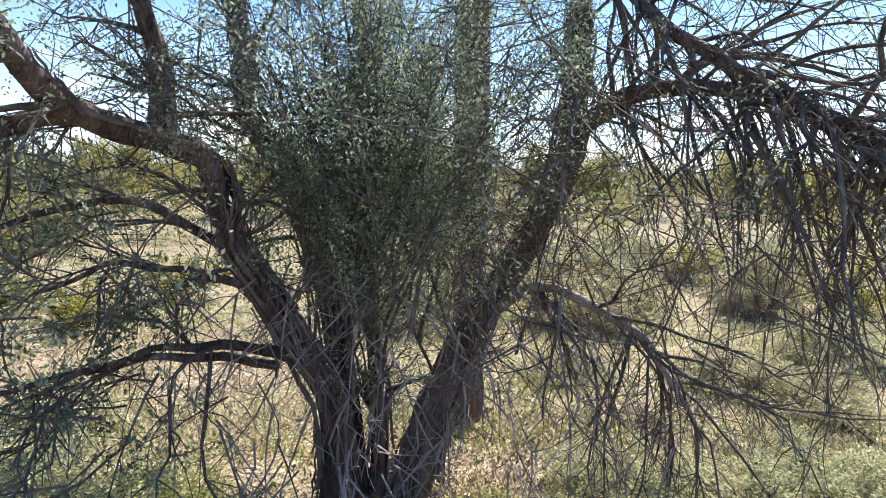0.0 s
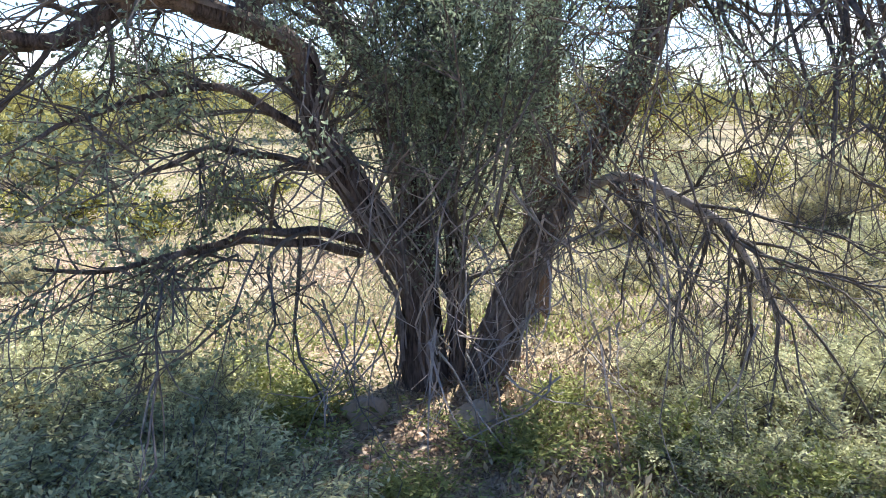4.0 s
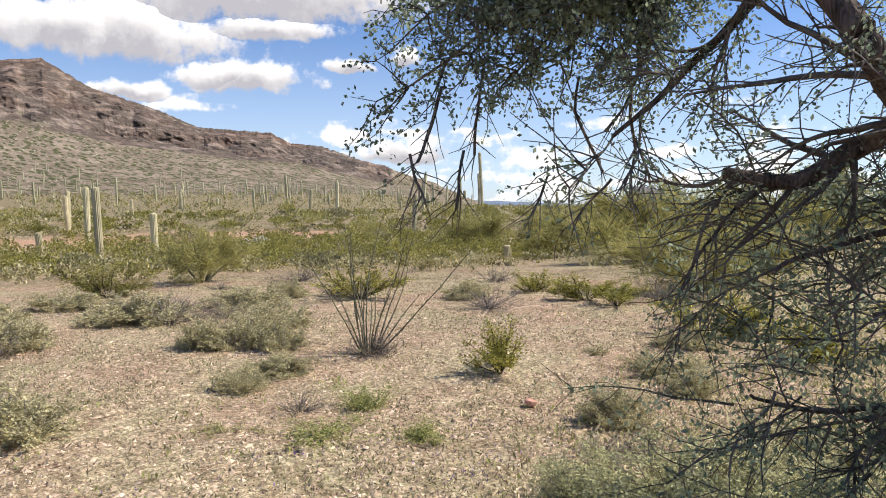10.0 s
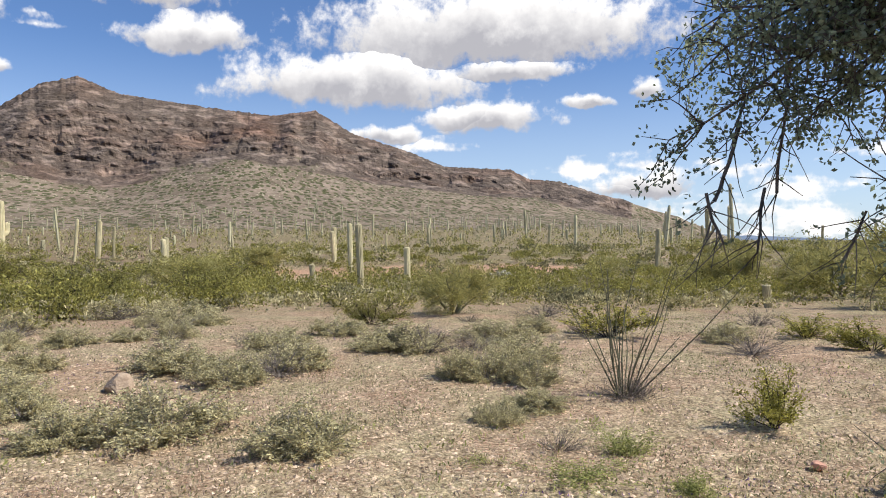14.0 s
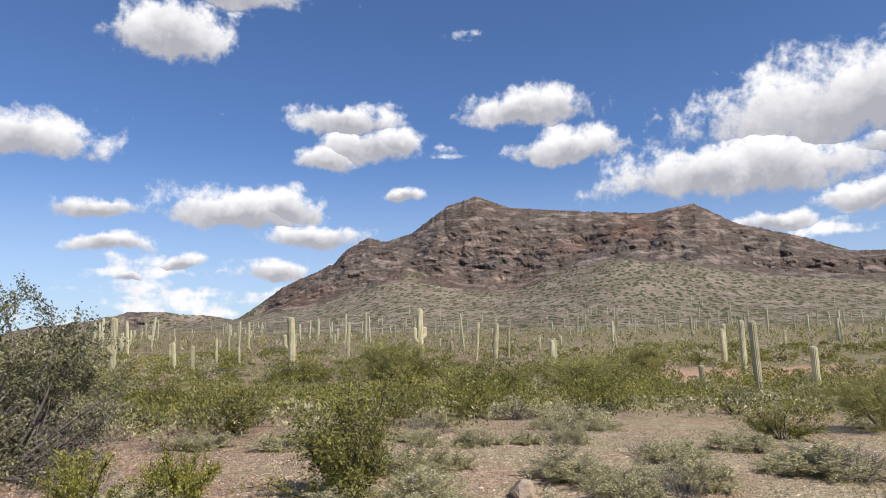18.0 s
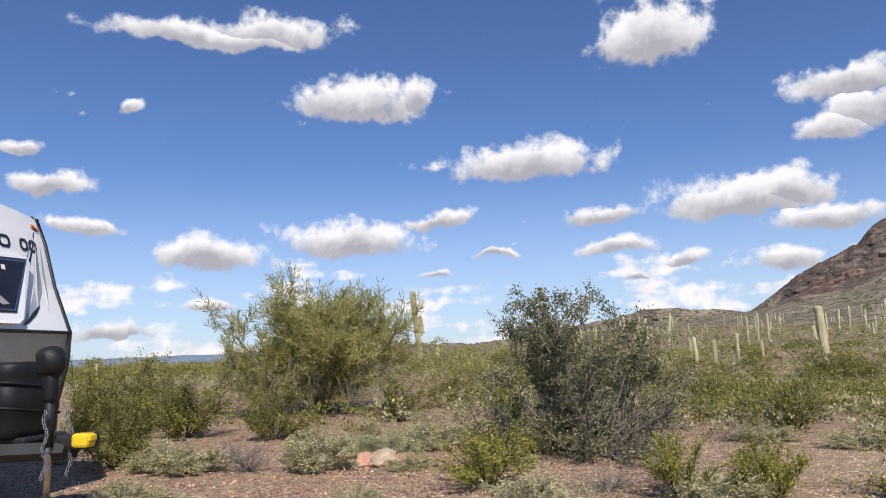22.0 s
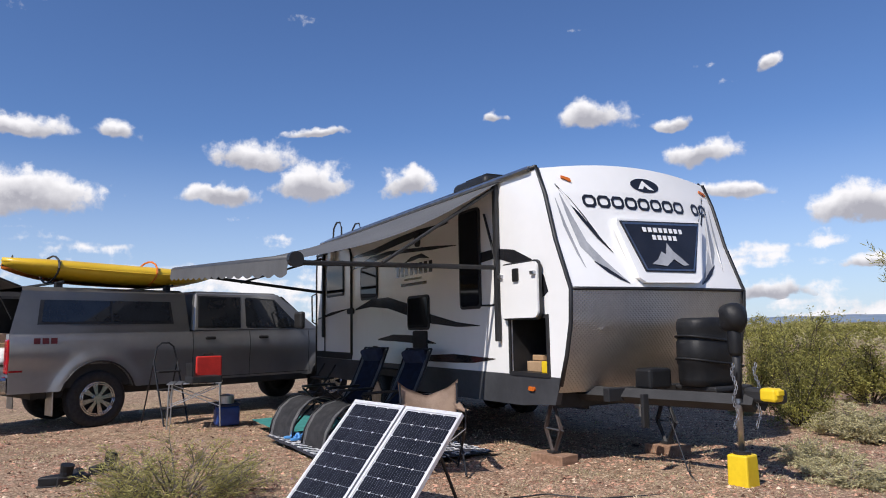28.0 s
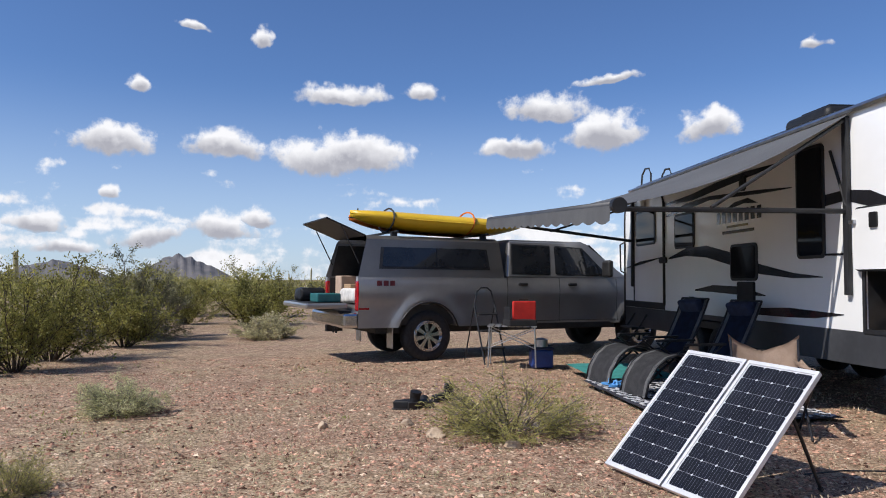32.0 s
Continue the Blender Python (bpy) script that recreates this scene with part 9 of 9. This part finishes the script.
def sandal(m, material, label, group):
    T = thing("sandal", m, label, "sandal", group)
    out = [(0.13 * math.cos(t) + 0.012 * math.cos(2 * t), 0.048 * math.sin(t)) for t in [i * math.pi / 10 for i in range(20)]]
    part("sole", prism(out, 0.025, "z", 0.0), material, T)
    part("upper", tube([(0.05, -0.045, 0.02), (0.04, -0.03, 0.06), (0.04, 0.0, 0.072), (0.04, 0.03, 0.06), (0.05, 0.045, 0.02)], 0.016), material, T)
    part("strap", tube([(-0.05, -0.045, 0.02), (-0.1, 0.0, 0.05), (-0.05, 0.045, 0.02)], 0.009), material, T)


for x, y, r in ((3.72, -8.82, 20), (3.60, -8.70, 55)):
    sandal(pose(x, y, 0.068, 0, 0, r), M_lightblue, "light blue rubber clog on the patterned mat", "blue clogs")


def boot(m, label):
    T = thing("boot", m, label, "boot", "black boots on gravel")
    part("foot", lumpy(0.28, 0.11, 0.10, 8, 0.1), M_poly, T, smooth=True)
    part("shaft", tube([(-0.08, 0, 0.06), (-0.09, 0, 0.13), (-0.1, 0.01, 0.19)], [0.055, 0.055, 0.06], 12), M_poly, T)
    part("sole", box(0.29, 0.115, 0.02, (0, 0, 0.01), 0.008), M_black, T)


boot(pose(4.93, -6.24, 0.0, 0, 0, 30), "worn black boot lying on gravel")
boot(pose(4.78, -6.30, 0.03, 80, 0, 60), "black boot tipped on its side")
boot(pose(4.88, -6.82, 0.0, 0, 0, 80), "black boot standing by the shrub")

# things under and behind the chairs
for name, bm, m, mt, label, cat in (
    ("cushion", lumpy(0.36, 0.3, 0.13, 12), pose(3.05, -9.75, 0.06, 0, 0, 20), M_beige, "crumpled pinkish cushion beside the chair", "cushion"),
    ("tote_bag", lumpy(0.32, 0.22, 0.3, 13), pose(3.0, -9.3, 0.06, 0, 0, 50), M_poly, "slumped black tote bag between the chairs", "bag"),
    ("water_jug", tube([(0, 0, 0), (0, 0, 0.2), (0, 0, 0.26), (0, 0, 0.3)], [0.09, 0.09, 0.04, 0.03], 16), pose(2.35, -10.1, 0.0), M_white, "white plastic jug under the trailer edge", "jug"),
):
    ob = part(name, bm, mt, smooth=True)
    ob.matrix_world = m
    tagged(ob, label, cat)
t = thing("entry_steps", TRAILER @ pose(6.75, 0.32, 0), "black folding metal entry steps", "steps")
for i, (y, z) in enumerate(((0.0, 0.55), (0.22, 0.30))):
    part("tread", box(0.62, 0.24, 0.03, (0, y, z), 0.008), M_frame, t)
for x in (-0.3, 0.3):
    part("side_arm", tube([(x, -0.15, 0.78), (x, 0.0, 0.55), (x, 0.22, 0.30), (x, 0.26, 0.02)], 0.016), M_frame, t)

# power lead from the panel to the nose of the trailer
ob = part("power_lead", tube([(1.15, -5.9, 0.02), (0.95, -6.2, 0.012), (0.5, -6.5, 0.012), (0.1, -6.4, 0.012), (-0.4, -6.6, 0.012), (-0.75, -7.0, 0.015), (-0.72, -7.4, 0.05), (-0.6, -7.55, 0.5)], 0.006, 6), M_black)
tagged(ob, "thin black power lead lying on the gravel", "cable")


def rock_mesh(seed, size, flat=0.7):
    bm = bmesh.new()
    bmesh.ops.create_icosphere(bm, subdivisions=4, radius=1)
    R = random.Random(seed)
    planes = [(Vector((R.gauss(0, 1), R.gauss(0, 1), R.gauss(0, 1))).normalized(), R.uniform(0.68, 0.98)) for _ in range(15)]
    for v in bm.verts:
        n = v.co.copy()
        # broken faces with knocked-off edges
        k = min([1.15] + [d / n.dot(p) for p, d in planes if n.dot(p) > 0.3])
        k += 0.05 * noise.noise(n * 5 + Vector((seed, 5, 0)))
        v.co = Vector((n.x * size[0], n.y * size[1], n.z * size[2])) * k
    return bm


M_stone_tan = mat("tan_boulder", (0.52, 0.40, 0.28), (0.35, 0.26, 0.18), scale=6, rough=0.95, bump=0.5, bscale=30, vary=0.25)
M_stone_pink = mat("pink_boulder", (0.50, 0.27, 0.19), (0.36, 0.2, 0.14), scale=6, rough=0.95, bump=0.5, bscale=30, vary=0.3)
for i, (x, y, s, m) in enumerate(((-7.3, -0.91, 0.13, M_stone_tan), (-4.95, -8.42, 0.14, M_stone_pink), (-5.15, -8.25, 0.17, M_stone_tan), (-5.35, -8.1, 0.13, M_stone_pink), (-5.0, -8.15, 0.11, M_stone_tan), (-5.5, -8.35, 0.1, M_stone_pink), (-0.72, 2.62, 0.09, M_stone_tan), (-0.3, 2.6, 0.08, M_stone_tan), (-3.68, 3.17, 0.04, M_stone_pink), (3.2, -5.45, 0.07, M_stone_tan), (4.4, -5.6, 0.06, M_stone_tan), (5.0, -5.1, 0.05, M_stone_tan), (3.9, -5.35, 0.08, M_stone_tan), (6.5, -6.5, 0.06, M_stone_pink), (-6.2, -3.0, 0.07, M_stone_pink), (-5.0, -4.6, 0.08, M_stone_pink))):
    ob = part("rock", rock_mesh(i, (s * 1.2, s, s * 0.75)), m)
    ob.matrix_world = pose(x, y, terrain(x, y) + s * 0.22, 0, 0, i * 47)
    tagged(ob, "angular tan rock lying on the desert ground" if m is M_stone_tan else "pinkish rock lying on the desert ground", "rock", "loose rocks")

# ---- gravel, straw, small herbs: past counting ----
M_peb_pale = mat("pale_pebble", (0.60, 0.47, 0.34), (0.38, 0.28, 0.195), scale=9, rough=0.95, island=0.6, spec=0.15)
M_peb = mat("mixed_pebble", (0.47, 0.27, 0.187), (0.19, 0.1, 0.068), scale=9, rough=0.95, island=0.8, spec=0.15)


def spot(R, near, far, lo, hi):
    yaw = radians(R.uniform(lo, hi) + R.gauss(0, 9))
    d = near + (far - near) * R.random() ** 1.35
    return -math.sin(yaw) * d, math.cos(yaw) * d, d


def pebbles(name, count, lo, hi, near, far, small, large, seed):
    R = random.Random(seed)
    verts, faces = [], []
    tri = ((0, 2, 4), (2, 1, 4), (1, 3, 4), (3, 0, 4))
    for _ in range(count):
        x, y, d = spot(R, near, far, lo, hi)
        s = small + (large - small) * R.random() ** 3
        z = terrain(x, y) + 0.05 * noise.noise((x * 0.35, y * 0.35, 0)) + 0.018 * noise.noise((x * 1.7, y * 1.7, 3))
        a = R.uniform(0, 6.283)
        c, q = math.cos(a), math.sin(a)
        k, l, h = s * R.uniform(0.8, 1.5), s * R.uniform(0.6, 1.1), s * R.uniform(0.3, 0.7)
        b = len(verts)
        for u, v, w in ((1, 0, 0), (-1, 0.15, 0), (0.1, 1, 0), (-0.1, -1, 0), (R.uniform(-0.4, 0.4), R.uniform(-0.4, 0.4), 1)):
            px, py = u * k * R.uniform(0.75, 1.1), v * l
            verts.append((x + px * c - py * q, y + px * q + py * c, z - 0.25 * h + w * h * 1.1))
        faces += [(b + i, b + j, b + m) for i, j, m in tri]
    tagged(up_mesh(name, verts, faces, M_peb if name == "camp_gravel" else M_peb_pale), "loose tan and pink gravel on the ground", "gravel", kind="stuff")


pebbles("camp_gravel", 100000, 128, 262, 0.6, 14, 0.008, 0.034, 1)
pebbles("flat_gravel", 70000, 22, 135, 0.8, 12, 0.007, 0.027, 2)
pebbles("pale_gravel", 15000, 128, 262, 0.6, 13, 0.006, 0.036, 4)
pebbles("tree_gravel", 8000, -70, 22, 0.6, 9, 0.006, 0.025, 3)


def tufts(name, material, count, lo, hi, near, far, tall, wide, blades, seed, label, cat, patchy=0.0):
    g = Growth(seed)
    R = g.r
    done = 0
    while done < count:
        x, y, d = spot(R, near, far, lo, hi)
        done += 1
        if noise.noise((x * 0.5, y * 0.5, seed)) < patchy:
            continue
        z = terrain(x, y) + 0.05 * noise.noise((x * 0.35, y * 0.35, 0))
        k = 1 + 0.05 * d
        for _ in range(blades):
            o = Vector((x + R.gauss(0, wide), y + R.gauss(0, wide), z + abs(R.gauss(0, tall * 0.4))))
            dd = Vector((R.gauss(0, 0.6), R.gauss(0, 0.6), 0.9)).normalized()
            g.leaf(o, dd, tall * R.uniform(0.5, 1.3), tall * R.uniform(0.12, 0.30) * k)
    tagged(up_mesh(name, g.lv, g.lf, material), label, cat, kind="stuff")


tufts("dry_grass", M_straw, 9000, 15, 265, 1.6, 16, 0.034, 0.045, 6, 31, "thin dry straw between the stones", "grass", -0.1)
tufts("straw_mat", M_straw, 9000, 15, 130, 1.8, 18, 0.016, 0.10, 9, 41, "thin mat of bleached straw over the flat", "grass", -0.05)
tufts("ground_herbs", M_brit_leaf, 10000, 15, 265, 1.6, 18, 0.024, 0.055, 8, 32, "tiny grey-green herbs scattered over gravel", "herbs", 0.0)
tufts("green_herbs", M_weed_leaf, 1500, 15, 265, 1.6, 14, 0.04, 0.05, 6, 33, "small fresh green herbs on the gravel", "herbs", 0.12)
tufts("purple_flowers", M_purple, 2200, 30, 262, 3.5, 11, 0.022, 0.05, 5, 34, "tiny purple wildflowers on the gravel", "flowers", 0.15)
tufts("yellow_flowers", M_yellow_fl, 500, 30, 110, 2.5, 9, 0.016, 0.05, 3, 35, "tiny yellow wildflowers on the gravel", "flowers", 0.0)
tufts("tree_litter", mat("brown_leaf_litter", (0.36, 0.27, 0.2), (0.2, 0.14, 0.1), scale=9, rough=0.95, island=0.5), 6000, -32, 26, 1.5, 4.6, 0.032, 0.06, 5, 36, "brown twigs and leaf litter under the tree", "leaf litter")
tufts("understory", M_sage_leaf, 6500, -48, 30, 1.5, 7.0, 0.036, 0.07, 9, 37, "grey-green undergrowth round the tree", "undergrowth", 0.0)
tufts("understory_dry", M_straw, 2000, -60, 34, 1.5, 9, 0.055, 0.07, 7, 38, "dry straw-coloured undergrowth round the tree", "undergrowth", -0.05)
tufts("meadow_scrub", M_brit_leaf, 5000, -60, 34, 3.8, 15, 0.05, 0.08, 8, 42, "pale grey-green herbs in the sun behind the tree", "herbs", -0.1)
tufts("meadow", M_weed_leaf, 5200, -60, 34, 3.4, 15, 0.045, 0.08, 8, 39, "light green herbs in the sun behind the tree", "herbs", -0.1)
tufts("dead_weeds", mat("purple_brown_dead_weed", (0.40, 0.30, 0.25), (0.24, 0.175, 0.145), scale=7, rough=0.95, island=0.4, spec=0.1), 5000, 15, 150, 3.0, 15, 0.024, 0.06, 8, 51, "thin purplish brown dead weeds on the flat", "weeds", 0.05)
tufts("olive_carpet", mat("olive_ground_herb", (0.33, 0.33, 0.16), (0.2, 0.2, 0.1), scale=5, rough=0.9, island=0.4, spec=0.1, trans=0.2), 9000, 15, 150, 2.6, 16, 0.028, 0.09, 7, 52, "thin carpet of olive herbs on the flat", "herbs", 0.0)
